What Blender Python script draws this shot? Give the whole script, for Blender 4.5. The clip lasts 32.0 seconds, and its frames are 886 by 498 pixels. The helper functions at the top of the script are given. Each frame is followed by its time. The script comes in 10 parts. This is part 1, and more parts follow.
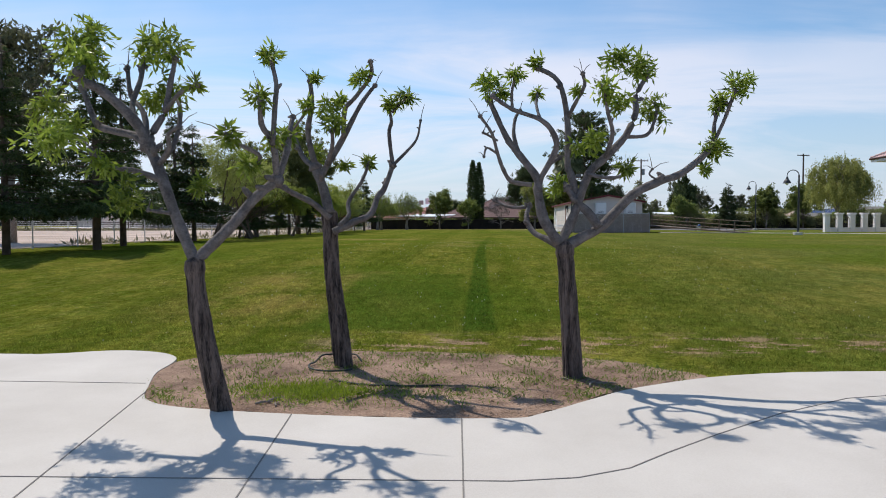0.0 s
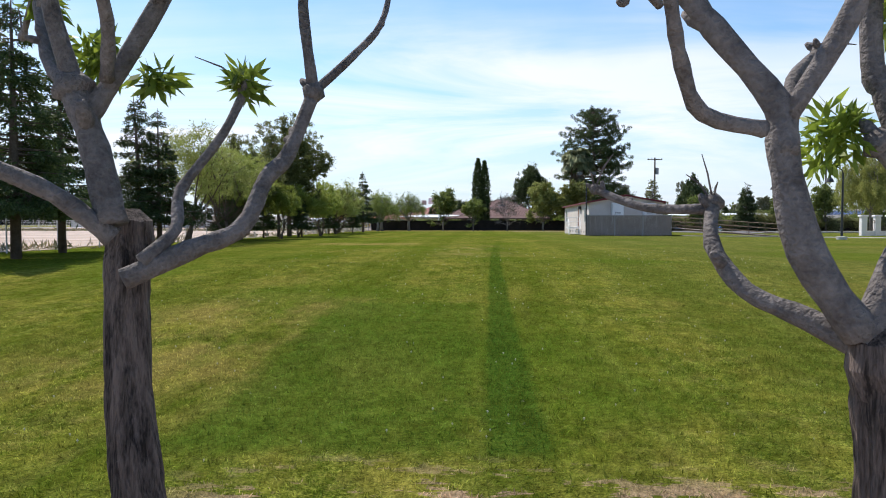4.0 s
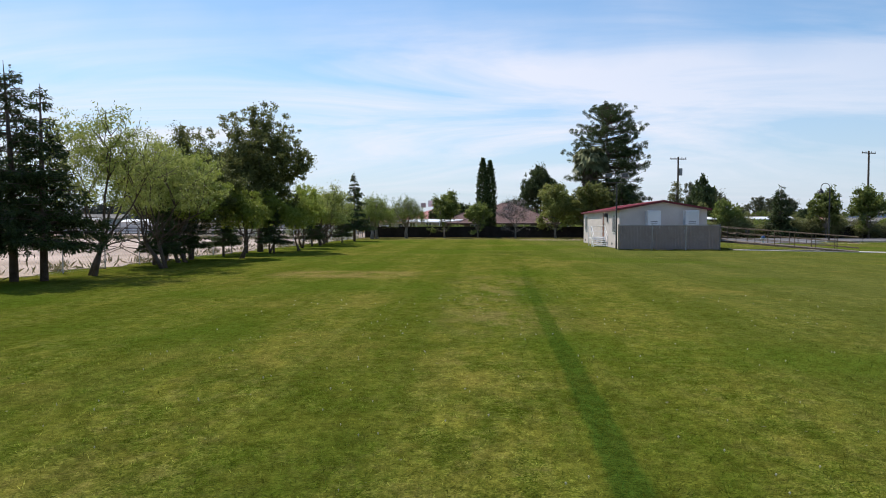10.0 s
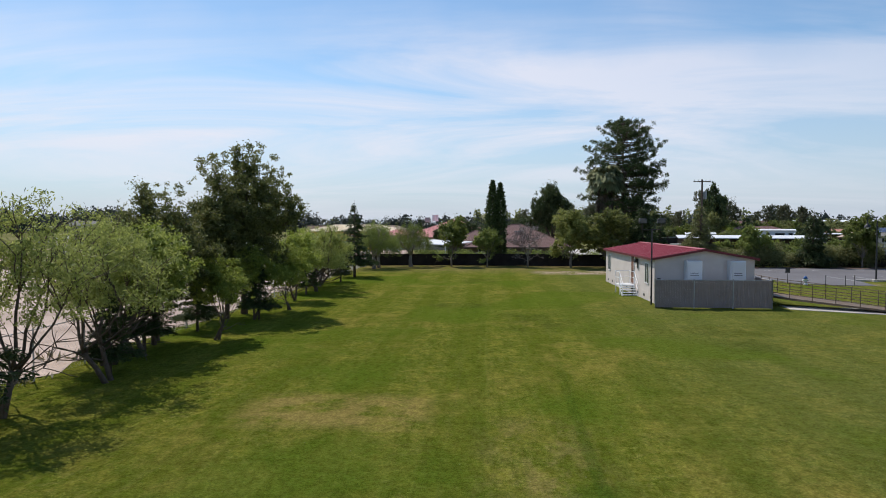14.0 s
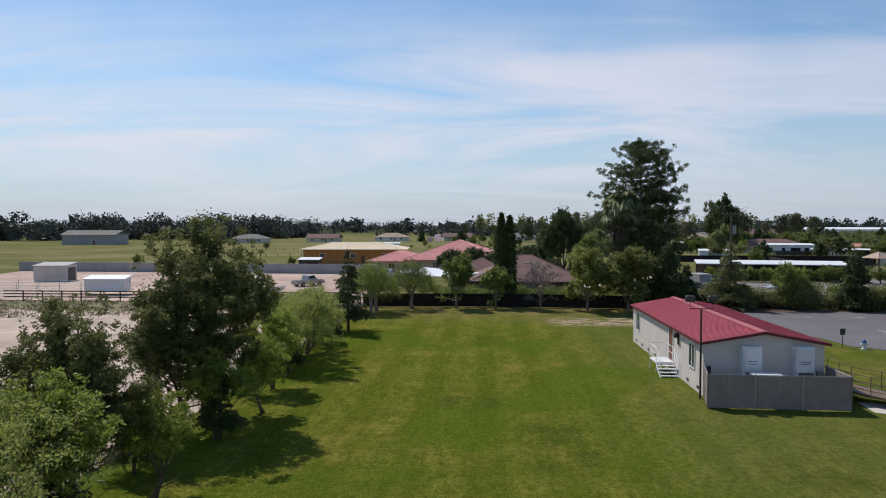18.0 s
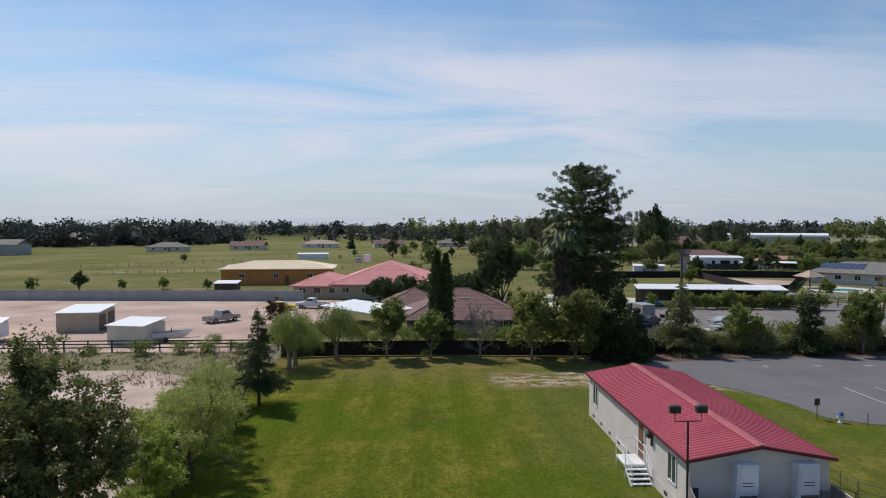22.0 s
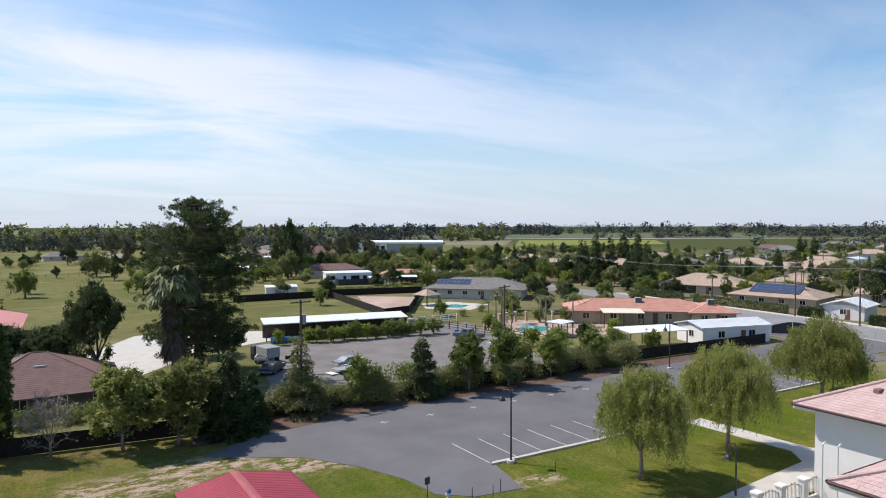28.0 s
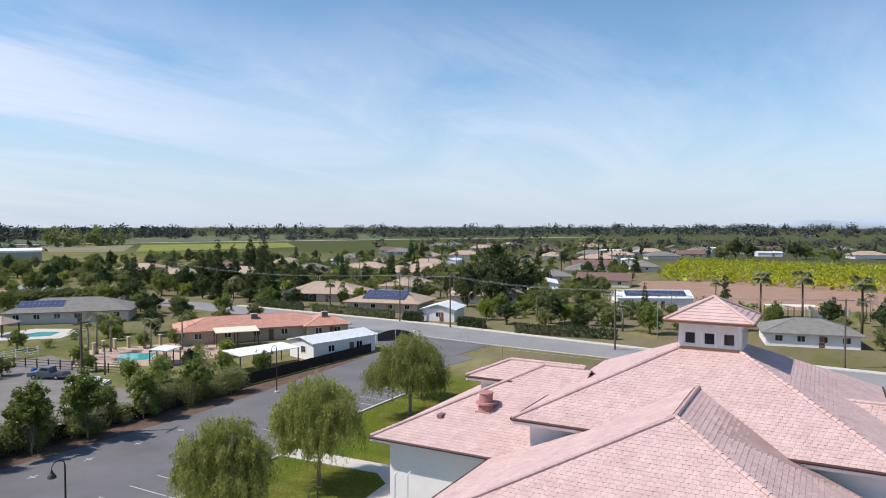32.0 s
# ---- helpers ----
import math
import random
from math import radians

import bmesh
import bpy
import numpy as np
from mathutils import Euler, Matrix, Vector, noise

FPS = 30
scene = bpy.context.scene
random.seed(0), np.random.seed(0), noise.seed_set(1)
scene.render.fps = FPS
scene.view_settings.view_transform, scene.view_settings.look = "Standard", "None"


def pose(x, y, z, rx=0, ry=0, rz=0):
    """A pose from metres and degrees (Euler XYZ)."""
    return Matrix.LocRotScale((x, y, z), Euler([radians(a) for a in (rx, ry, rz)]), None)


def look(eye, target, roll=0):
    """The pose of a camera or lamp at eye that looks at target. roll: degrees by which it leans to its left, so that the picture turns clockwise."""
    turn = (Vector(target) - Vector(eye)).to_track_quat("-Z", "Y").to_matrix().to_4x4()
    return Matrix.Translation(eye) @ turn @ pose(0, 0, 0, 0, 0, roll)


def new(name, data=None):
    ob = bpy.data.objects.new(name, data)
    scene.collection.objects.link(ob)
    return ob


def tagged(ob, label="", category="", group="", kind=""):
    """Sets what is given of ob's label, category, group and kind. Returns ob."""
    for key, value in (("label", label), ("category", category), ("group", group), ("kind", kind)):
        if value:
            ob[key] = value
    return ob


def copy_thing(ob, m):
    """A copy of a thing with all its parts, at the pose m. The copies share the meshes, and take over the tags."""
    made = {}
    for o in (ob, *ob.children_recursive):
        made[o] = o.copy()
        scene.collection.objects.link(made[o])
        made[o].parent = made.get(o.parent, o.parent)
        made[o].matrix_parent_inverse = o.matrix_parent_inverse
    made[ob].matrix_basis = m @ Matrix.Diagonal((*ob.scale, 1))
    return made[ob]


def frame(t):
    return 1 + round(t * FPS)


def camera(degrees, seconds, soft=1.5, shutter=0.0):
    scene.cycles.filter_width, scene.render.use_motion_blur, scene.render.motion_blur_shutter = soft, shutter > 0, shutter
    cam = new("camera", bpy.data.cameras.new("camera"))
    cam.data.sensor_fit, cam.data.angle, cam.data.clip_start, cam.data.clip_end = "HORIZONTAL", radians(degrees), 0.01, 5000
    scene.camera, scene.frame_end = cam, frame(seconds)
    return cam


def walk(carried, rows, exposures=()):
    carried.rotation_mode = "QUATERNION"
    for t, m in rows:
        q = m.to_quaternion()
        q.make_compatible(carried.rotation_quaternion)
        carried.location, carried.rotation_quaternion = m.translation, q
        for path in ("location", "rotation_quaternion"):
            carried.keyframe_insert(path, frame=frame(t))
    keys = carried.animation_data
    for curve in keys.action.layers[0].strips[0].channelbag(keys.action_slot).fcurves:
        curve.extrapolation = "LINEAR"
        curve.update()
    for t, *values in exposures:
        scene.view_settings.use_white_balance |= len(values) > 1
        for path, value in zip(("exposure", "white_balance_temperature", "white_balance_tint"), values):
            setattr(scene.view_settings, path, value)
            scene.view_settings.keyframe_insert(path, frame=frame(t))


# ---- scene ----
cam = camera(65.56, 32.0, 1.0)
PATH = [
    (0, (0.0, 0.0, 0.961), (-0.51, 9.98, 0.59), -0.17),
    (1, (-0.102, 1.208, 0.998), (-0.604, 11.189, 0.631), -0.03),
    (2, (-0.16, 2.44, 1.034), (-0.678, 12.42, 0.681), 0.18),
    (3, (-0.182, 3.815, 1.073), (-0.73, 13.793, 0.702), -0.03),
    (3.5, (-0.204, 4.502, 1.074), (-0.768, 14.479, 0.706), 0.02),
    (5.5, (-0.662, 7.656, 1.175), (-1.187, 17.635, 0.807), 0.05),
    (6, (-0.736, 8.512, 1.211), (-1.259, 18.492, 0.845), 0.03),
    (7, (-0.821, 10.273, 1.271), (-1.345, 20.252, 0.911), 0.04),
    (8, (-0.879, 12.052, 1.322), (-1.404, 22.032, 0.969), 0.13),
    (9, (-0.94, 13.802, 1.477), (-1.471, 23.782, 1.117), 0.18),
    (10, (-1.128, 15.406, 1.935), (-1.678, 25.384, 1.573), -0.02),
    (11, (-1.383, 16.969, 2.64), (-1.94, 26.947, 2.271), 0.05),
    (12, (-1.65, 18.546, 3.495), (-2.211, 28.524, 3.125), 0.09),
    (13, (-1.877, 20.19, 4.438), (-2.448, 30.167, 4.072), 0.09),
    (14, (-2.084, 21.934, 5.44), (-2.668, 31.911, 5.084), 0.03),
    (14.5, (-2.182, 22.832, 5.953), (-2.772, 32.808, 5.597), 0.06),
    (16.5, (-2.537, 26.739, 8.188), (-3.149, 36.714, 7.83), 0.12),
    (17, (-2.62, 27.801, 8.741), (-3.239, 37.776, 8.39), 0.06),
    (18, (-2.796, 29.987, 9.841), (-3.41, 39.962, 9.49), 0.01),
    (19, (-3.028, 32.276, 10.968), (-3.571, 42.255, 10.609), 0.14),
    (20, (-3.236, 34.546, 12.136), (-3.632, 44.532, 11.773), 0.10),
    (21, (-3.358, 36.716, 13.209), (-3.517, 46.709, 12.851), 0.05),
    (22, (-3.088, 38.64, 14.157), (-2.699, 48.626, 13.793), -0.02),
    (23, (-2.656, 40.373, 15.125), (-1.649, 50.316, 14.763), -0.09),
    (24, (-2.126, 41.813, 16.03), (-0.499, 51.673, 15.675), 0.04),
    (24.5, (-1.779, 42.498, 16.481), (0.213, 52.291, 16.119), -0.05),
    (26.5, (0.193, 44.801, 18.218), (3.908, 54.078, 17.856), -0.03),
    (27, (0.803, 45.141, 18.561), (5.025, 54.198, 18.198), 0.09),
    (28, (2.06, 45.683, 19.266), (7.265, 54.214, 18.904), -0.09),
    (29, (3.394, 45.953, 20.008), (9.551, 53.825, 19.644), 0.05),
    (30, (4.809, 45.994, 20.724), (11.897, 53.037, 20.36), -0.04),
    (31, (6.286, 45.851, 21.302), (14.263, 51.872, 20.946), 0.07),
    (31.5, (7.049, 45.712, 21.572), (15.428, 51.159, 21.211), 0.00),
    (32, (7.817, 45.559, 21.838), (16.56, 50.401, 21.48), -0.05),
]
walk(cam, [(t, look(eye, target, roll)) for t, eye, target, roll in PATH],
     exposures=[(0.0, 0.08), (1.5, 0.33), (3.0, 0.46), (6.0, 0.3), (9.0, 0.17), (14.0, 0.0), (16.5, -0.1), (19.0, -0.18), (24.0, -0.22), (26.5, -0.05), (28.0, 0.24), (32.0, 0.25)])

# ---- light: sun high ahead and to the left of the first view, thin streaky cloud ----
SUN_DIR = Vector((-0.62, 0.78, 1.30)).normalized()   # towards the sun
sun = new("sun", bpy.data.lights.new("sun", "SUN"))
sun.data.energy, sun.data.angle, sun.data.color = 4.3, radians(0.6), (1.0, 0.93, 0.84)
sun.matrix_world = look(SUN_DIR * 100, (0, 0, 0))

world = bpy.data.worlds.new("sky")
scene.world = world
world.use_nodes = True
wn, wl = world.node_tree.nodes, world.node_tree.links
wn.clear()
sky = wn.new("ShaderNodeTexSky")
sky.sky_type, sky.sun_disc = "NISHITA", False
sky.sun_elevation = math.asin(SUN_DIR.z)
sky.sun_rotation = math.atan2(SUN_DIR.x, SUN_DIR.y)
sky.air_density, sky.dust_density, sky.ozone_density = 1.0, 0.35, 1.3
tc = wn.new("ShaderNodeTexCoord")
sep = wn.new("ShaderNodeSeparateXYZ")
wl.new(tc.outputs["Generated"], sep.inputs[0])


def wmath(op, a, b=None, c=None, clamp=False):
    n = wn.new("ShaderNodeMath")
    n.operation, n.use_clamp = op, clamp
    for i, v in enumerate((a, b, c)):
        if v is None:
            continue
        if isinstance(v, (int, float)):
            n.inputs[i].default_value = v
        else:
            wl.new(v, n.inputs[i])
    return n.outputs[0]


# cloud deck: the view direction laid on a plane high above, stretched into streaks
zz = wmath("ADD", wmath("MAXIMUM", sep.outputs["Z"], 0.0), 0.12)
px_, py_ = wmath("DIVIDE", sep.outputs["X"], zz), wmath("DIVIDE", sep.outputs["Y"], zz)
comb = wn.new("ShaderNodeCombineXYZ")
wl.new(px_, comb.inputs[0]), wl.new(py_, comb.inputs[1])
cm = wn.new("ShaderNodeMapping")
cm.inputs["Rotation"].default_value = (0, 0, radians(-16))
cm.inputs["Scale"].default_value = (0.40, 0.78, 1)
cm.inputs["Location"].default_value = (0.25, 1.1, 0)
wl.new(comb.outputs[0], cm.inputs[0])
n1 = wn.new("ShaderNodeTexNoise")
n1.inputs["Scale"].default_value, n1.inputs["Detail"].default_value, n1.inputs["Roughness"].default_value, n1.inputs["Distortion"].default_value = 1.0, 9, 0.60, 1.1
wl.new(cm.outputs[0], n1.inputs[0])
ramp = wn.new("ShaderNodeValToRGB")
ramp.color_ramp.elements[0].position, ramp.color_ramp.elements[1].position = 0.38, 0.62
ramp.color_ramp.elements[0].color, ramp.color_ramp.elements[1].color = (0, 0, 0, 1), (0.95, 0.95, 0.95, 1)
wl.new(n1.outputs["Fac"], ramp.inputs[0])
# the cloud bank lies to the north and thins out to the east
bank = wn.new("ShaderNodeMapRange")
bank.inputs["From Min"].default_value, bank.inputs["From Max"].default_value = 0.42, 0.97
bank.inputs["To Min"].default_value, bank.inputs["To Max"].default_value = 0.33, 1.0
wl.new(wmath("ADD", wmath("MULTIPLY", sep.outputs["Y"], 0.94), wmath("MULTIPLY", sep.outputs["X"], -0.34)), bank.inputs[0])
n2 = wn.new("ShaderNodeTexNoise")
n2.inputs["Scale"].default_value, n2.inputs["Detail"].default_value = 3.1, 5
wl.new(tc.outputs["Generated"], n2.inputs[0])
upper = wn.new("ShaderNodeMapRange")
upper.inputs["From Min"].default_value, upper.inputs["From Max"].default_value = 0.215, 0.30
upper.inputs["To Min"].default_value, upper.inputs["To Max"].default_value = 1.0, 0.10
wl.new(wmath("ADD", sep.outputs["Z"], wmath("MULTIPLY", wmath("SUBTRACT", n2.outputs["Fac"], 0.5), 0.16)), upper.inputs[0])
clear_low = wn.new("ShaderNodeMapRange")
clear_low.inputs["From Min"].default_value, clear_low.inputs["From Max"].default_value = 0.0, 0.13
clear_low.inputs["To Min"].default_value, clear_low.inputs["To Max"].default_value = 0.25, 1.0
wl.new(sep.outputs["Z"], clear_low.inputs[0])
streaks = wmath("MULTIPLY", clear_low.outputs[0], wmath("MULTIPLY", wmath("MULTIPLY_ADD", ramp.outputs[0], 0.80, 0.10), wmath("MULTIPLY", bank.outputs[0], upper.outputs[0])))
# thicker towards the horizon
low = wn.new("ShaderNodeMapRange")
low.inputs["From Min"].default_value, low.inputs["From Max"].default_value = 0.0, 0.20
low.inputs["To Min"].default_value, low.inputs["To Max"].default_value = 0.86, 0.0
wl.new(sep.outputs["Z"], low.inputs[0])
haze = wn.new("ShaderNodeMix")
haze.data_type = "RGBA"
wl.new(low.outputs[0], haze.inputs["Factor"])
mix = wn.new("ShaderNodeMix")
mix.data_type = "RGBA"
wl.new(streaks, mix.inputs["Factor"])
tint = wn.new("ShaderNodeMix")
tint.data_type, tint.blend_type = "RGBA", "MULTIPLY"
tint.inputs["Factor"].default_value = 1.0
tint.inputs["B"].default_value = (0.88, 1.08, 1.20, 1)
wl.new(sky.outputs[0], tint.inputs["A"])
wl.new(tint.outputs["Result"], haze.inputs["A"])
haze.inputs["B"].default_value = (4.75, 5.35, 6.75, 1)
wl.new(haze.outputs["Result"], mix.inputs["A"])
mix.inputs["B"].default_value = (8.05, 7.95, 8.75, 1)
bg = wn.new("ShaderNodeBackground")
bg.inputs["Strength"].default_value = 0.105
wl.new(mix.outputs["Result"], bg.inputs["Color"])
wo = wn.new("ShaderNodeOutputWorld")
wl.new(bg.outputs[0], wo.inputs[0])

# ---- materials ----
def nodes_of(m):
    m.use_nodes = True
    nt = m.node_tree
    return nt.nodes, nt.links, nt.nodes["Principled BSDF"]


def surface(name, c1, c2, scale=2.0, rough=0.8, bump=0.15, fine=40.0, metal=0.0, vary=0.0, spec=0.3, bdist=0.02):
    """Two colours mixed by coarse and fine noise, with relief."""
    m = bpy.data.materials.new(name)
    N, L, P = nodes_of(m)
    co = N.new("ShaderNodeTexCoord")
    a = N.new("ShaderNodeTexNoise")
    a.inputs["Scale"].default_value, a.inputs["Detail"].default_value, a.inputs["Roughness"].default_value = scale, 6, 0.6
    b = N.new("ShaderNodeTexNoise")
    b.inputs["Scale"].default_value, b.inputs["Detail"].default_value = fine, 3
    L.new(co.outputs["Object"], a.inputs[0]), L.new(co.outputs["Object"], b.inputs[0])
    add = N.new("ShaderNodeMath")
    add.operation = "MULTIPLY_ADD"
    L.new(b.outputs["Fac"], add.inputs[0])
    add.inputs[1].default_value = 0.45
    L.new(a.outputs["Fac"], add.inputs[2])
    rp = N.new("ShaderNodeMapRange")
    rp.inputs["From Min"].default_value, rp.inputs["From Max"].default_value = 0.48, 0.98
    L.new(add.outputs[0], rp.inputs[0])
    mx = N.new("ShaderNodeMix")
    mx.data_type = "RGBA"
    mx.inputs["A"].default_value, mx.inputs["B"].default_value = (*c1, 1), (*c2, 1)
    L.new(rp.outputs[0], mx.inputs["Factor"])
    out = mx.outputs["Result"]
    if vary:
        oi = N.new("ShaderNodeObjectInfo")
        hv = N.new("ShaderNodeHueSaturation")
        mr = N.new("ShaderNodeMapRange")
        mr.inputs["To Min"].default_value, mr.inputs["To Max"].default_value = 1 - vary, 1 + vary
        L.new(oi.outputs["Random"], mr.inputs[0])
        L.new(mr.outputs[0], hv.inputs["Value"])
        L.new(out, hv.inputs["Color"])
        out = hv.outputs[0]
    L.new(out, P.inputs["Base Color"])
    P.inputs["Roughness"].default_value, P.inputs["Metallic"].default_value = rough, metal
    P.inputs["Specular IOR Level"].default_value = spec
    if bump:
        bp = N.new("ShaderNodeBump")
        bp.inputs["Strength"].default_value, bp.inputs["Distance"].default_value = bump, bdist
        L.new(b.outputs["Fac"], bp.inputs["Height"])
        L.new(bp.outputs[0], P.inputs["Normal"])
    return m


def leafy(name, c1, c2, through_=0.35, rough=0.55):
    """Foliage: colour varies leaf by leaf, some light passes through."""
    m = bpy.data.materials.new(name)
    N, L, P = nodes_of(m)
    g = N.new("ShaderNodeNewGeometry")
    mx = N.new("ShaderNodeMix")
    mx.data_type = "RGBA"
    mx.inputs["A"].default_value, mx.inputs["B"].default_value = (*c1, 1), (*c2, 1)
    L.new(g.outputs["Random Per Island"], mx.inputs["Factor"])
    oi = N.new("ShaderNodeObjectInfo")
    hv = N.new("ShaderNodeHueSaturation")
    mr = N.new("ShaderNodeMapRange")
    mr.inputs["To Min"].default_value, mr.inputs["To Max"].default_value = 0.8, 1.2
    L.new(oi.outputs["Random"], mr.inputs[0]), L.new(mr.outputs[0], hv.inputs["Value"])
    L.new(mx.outputs["Result"], hv.inputs["Color"])
    L.new(hv.outputs[0], P.inputs["Base Color"])
    P.inputs["Roughness"].default_value, P.inputs["Specular IOR Level"].default_value = rough, 0.25
    tr = N.new("ShaderNodeBsdfTranslucent")
    L.new(hv.outputs[0], tr.inputs["Color"])
    ms = N.new("ShaderNodeMixShader")
    ms.inputs[0].default_value = through_
    L.new(P.outputs[0], ms.inputs[1]), L.new(tr.outputs[0], ms.inputs[2])
    L.new(ms.outputs[0], N["Material Output"].inputs["Surface"])
    return m


MAT = {}
def furrowed(name, c1, c2):
    """Old bark: long upright ridges and cracks."""
    m = surface(name, c1, c2, 7, 0.92, 0.9, 45, bdist=0.02)
    N, L = m.node_tree.nodes, m.node_tree.links
    mp = N.new("ShaderNodeMapping")
    mp.inputs["Scale"].default_value = (3.2, 3.2, 0.35)
    L.new(N["Texture Coordinate"].outputs["Object"], mp.inputs[0])
    for n in list(N):
        if n.type == "TEX_NOISE":
            L.new(mp.outputs[0], n.inputs[0])
        if n.type == "MAP_RANGE":
            n.inputs["From Min"].default_value, n.inputs["From Max"].default_value = 0.58, 0.86
    return m


MAT["bark_furrow"] = furrowed("bark_furrow", (0.024, 0.018, 0.016), (0.185, 0.140, 0.122))
MAT["bark_pollard"] = surface("bark_pollard", (0.070, 0.060, 0.058), (0.225, 0.20, 0.195), 9, 0.85, 0.9, 60, bdist=0.02)
MAT["bark"] = surface("bark", (0.07, 0.05, 0.04), (0.17, 0.13, 0.10), 5, 0.9, 0.8, 50)
MAT["bark_grey"] = surface("bark_grey", (0.16, 0.13, 0.11), (0.30, 0.26, 0.22), 5, 0.9, 0.8, 50)
MAT["pollard_leaf"] = leafy("pollard_leaf", (0.10, 0.155, 0.020), (0.30, 0.375, 0.055), 0.45, 0.4)
MAT["leaf_mid"] = leafy("leaf_mid", (0.128, 0.169, 0.040), (0.276, 0.319, 0.086), 0.42)
MAT["leaf_bright"] = leafy("leaf_bright", (0.175, 0.225, 0.036), (0.37, 0.42, 0.088), 0.48)
MAT["leaf_dark"] = leafy("leaf_dark", (0.048, 0.073, 0.029), (0.120, 0.153, 0.057), 0.3)
MAT["leaf_grey"] = leafy("leaf_grey", (0.154, 0.176, 0.061), (0.297, 0.314, 0.121), 0.42)
MAT["leaf_olive"] = leafy("leaf_olive", (0.143, 0.163, 0.061), (0.299, 0.299, 0.125), 0.4)
MAT["leaf_pepper"] = leafy("leaf_pepper", (0.205, 0.225, 0.062), (0.395, 0.40, 0.125), 0.5)
MAT["needle_dark"] = leafy("needle_dark", (0.032, 0.054, 0.018), (0.098, 0.132, 0.042), 0.28)
MAT["leaf_yellow"] = leafy("leaf_yellow", (0.20, 0.235, 0.015), (0.46, 0.45, 0.03), 0.35)
MAT["twig"] = leafy("twig", (0.20, 0.165, 0.15), (0.30, 0.25, 0.23), 0.0)
MAT["palm_dead"] = leafy("palm_dead", (0.095, 0.072, 0.055), (0.19, 0.150, 0.115), 0.1)
MAT["palm_leaf"] = leafy("palm_leaf", (0.13, 0.15, 0.065), (0.28, 0.29, 0.15), 0.3)
MAT["leaf_airy"] = leafy("leaf_airy", (0.18, 0.215, 0.052), (0.36, 0.39, 0.115), 0.5)
MAT["leaf_tall"] = leafy("leaf_tall", (0.098, 0.115, 0.037), (0.24, 0.25, 0.08), 0.38)
MAT["leaf_lime"] = leafy("leaf_lime", (0.150, 0.172, 0.045), (0.315, 0.33, 0.10), 0.42)
MAT["leaf_gum"] = leafy("leaf_gum", (0.085, 0.095, 0.050), (0.175, 0.180, 0.098), 0.3)
# far foliage: distance haze is greyed into the leaf colour itself
MAT["leaf_hazed"] = leafy("leaf_hazed", (0.046, 0.055, 0.047), (0.088, 0.098, 0.080), 0.12)
MAT["wall_brown"] = surface("wall_brown", (0.13, 0.095, 0.075), (0.18, 0.135, 0.11), 0.8, 0.9, 0.1, 40)
MAT["mulch"] = surface("mulch", (0.075, 0.048, 0.036), (0.17, 0.105, 0.078), 0.9, 0.95, 0.8, 16, bdist=0.05)
MAT["gutter_brown"] = surface("gutter_brown", (0.055, 0.022, 0.018), (0.085, 0.038, 0.03), 2, 0.6, 0.0, 20)
MAT["dry_soil"] = surface("dry_soil", (0.26, 0.19, 0.125), (0.44, 0.345, 0.24), 0.8, 0.95, 0.4, 14)
MAT["leaf_red"] = leafy("leaf_red", (0.05, 0.018, 0.014), (0.10, 0.04, 0.03), 0.2)
MAT["concrete"] = surface("concrete", (0.455, 0.42, 0.38), (0.575, 0.54, 0.495), 0.7, 0.85, 0.12, 90)
MAT["joint"] = surface("joint", (0.16, 0.15, 0.14), (0.24, 0.22, 0.20), 3, 0.95, 0.1, 60)
MAT["stucco"] = surface("stucco", (0.58, 0.515, 0.475), (0.68, 0.615, 0.575), 0.8, 0.9, 0.25, 70)
MAT["stucco_white"] = surface("stucco_white", (0.73, 0.695, 0.69), (0.82, 0.785, 0.78), 0.6, 0.9, 0.15, 60)
MAT["white_paint"] = surface("white_paint", (0.72, 0.72, 0.70), (0.82, 0.82, 0.80), 2, 0.55, 0.05, 40)
MAT["white_metal"] = surface("white_metal", (0.68, 0.69, 0.70), (0.80, 0.81, 0.82), 0.4, 0.45, 0.05, 20)
MAT["cream"] = surface("cream", (0.60, 0.55, 0.43), (0.72, 0.67, 0.55), 0.8, 0.85, 0.1, 40)
MAT["tan"] = surface("tan", (0.42, 0.34, 0.25), (0.52, 0.44, 0.33), 0.8, 0.9, 0.1, 40)
MAT["pink_wall"] = surface("pink_wall", (0.50, 0.38, 0.33), (0.60, 0.47, 0.41), 0.8, 0.9, 0.1, 40)
MAT["grey_wall"] = surface("grey_wall", (0.30, 0.30, 0.30), (0.40, 0.40, 0.40), 0.5, 0.9, 0.15, 30)
MAT["plywood"] = surface("plywood", (0.42, 0.17, 0.05), (0.58, 0.27, 0.09), 1.2, 0.85, 0.05, 20)
MAT["sheathing"] = surface("sheathing", (0.80, 0.66, 0.46), (0.88, 0.75, 0.56), 1.0, 0.9, 0.05, 20)
MAT["slat_screen"] = surface("slat_screen", (0.235, 0.187, 0.175), (0.30, 0.247, 0.235), 2.0, 0.8, 0.3, 25)
MAT["black_mesh"] = surface("black_mesh", (0.012, 0.010, 0.010), (0.035, 0.028, 0.025), 1.0, 0.95, 0.2, 30)
MAT["dark_metal"] = surface("dark_metal", (0.02, 0.02, 0.022), (0.045, 0.045, 0.05), 3, 0.5, 0.05, 40, spec=0.5)
MAT["galvanised"] = surface("galvanised", (0.32, 0.33, 0.34), (0.48, 0.49, 0.50), 4, 0.45, 0.05, 40, metal=0.7)
MAT["rail_brown"] = surface("rail_brown", (0.13, 0.09, 0.06), (0.22, 0.16, 0.11), 3, 0.6, 0.05, 40)
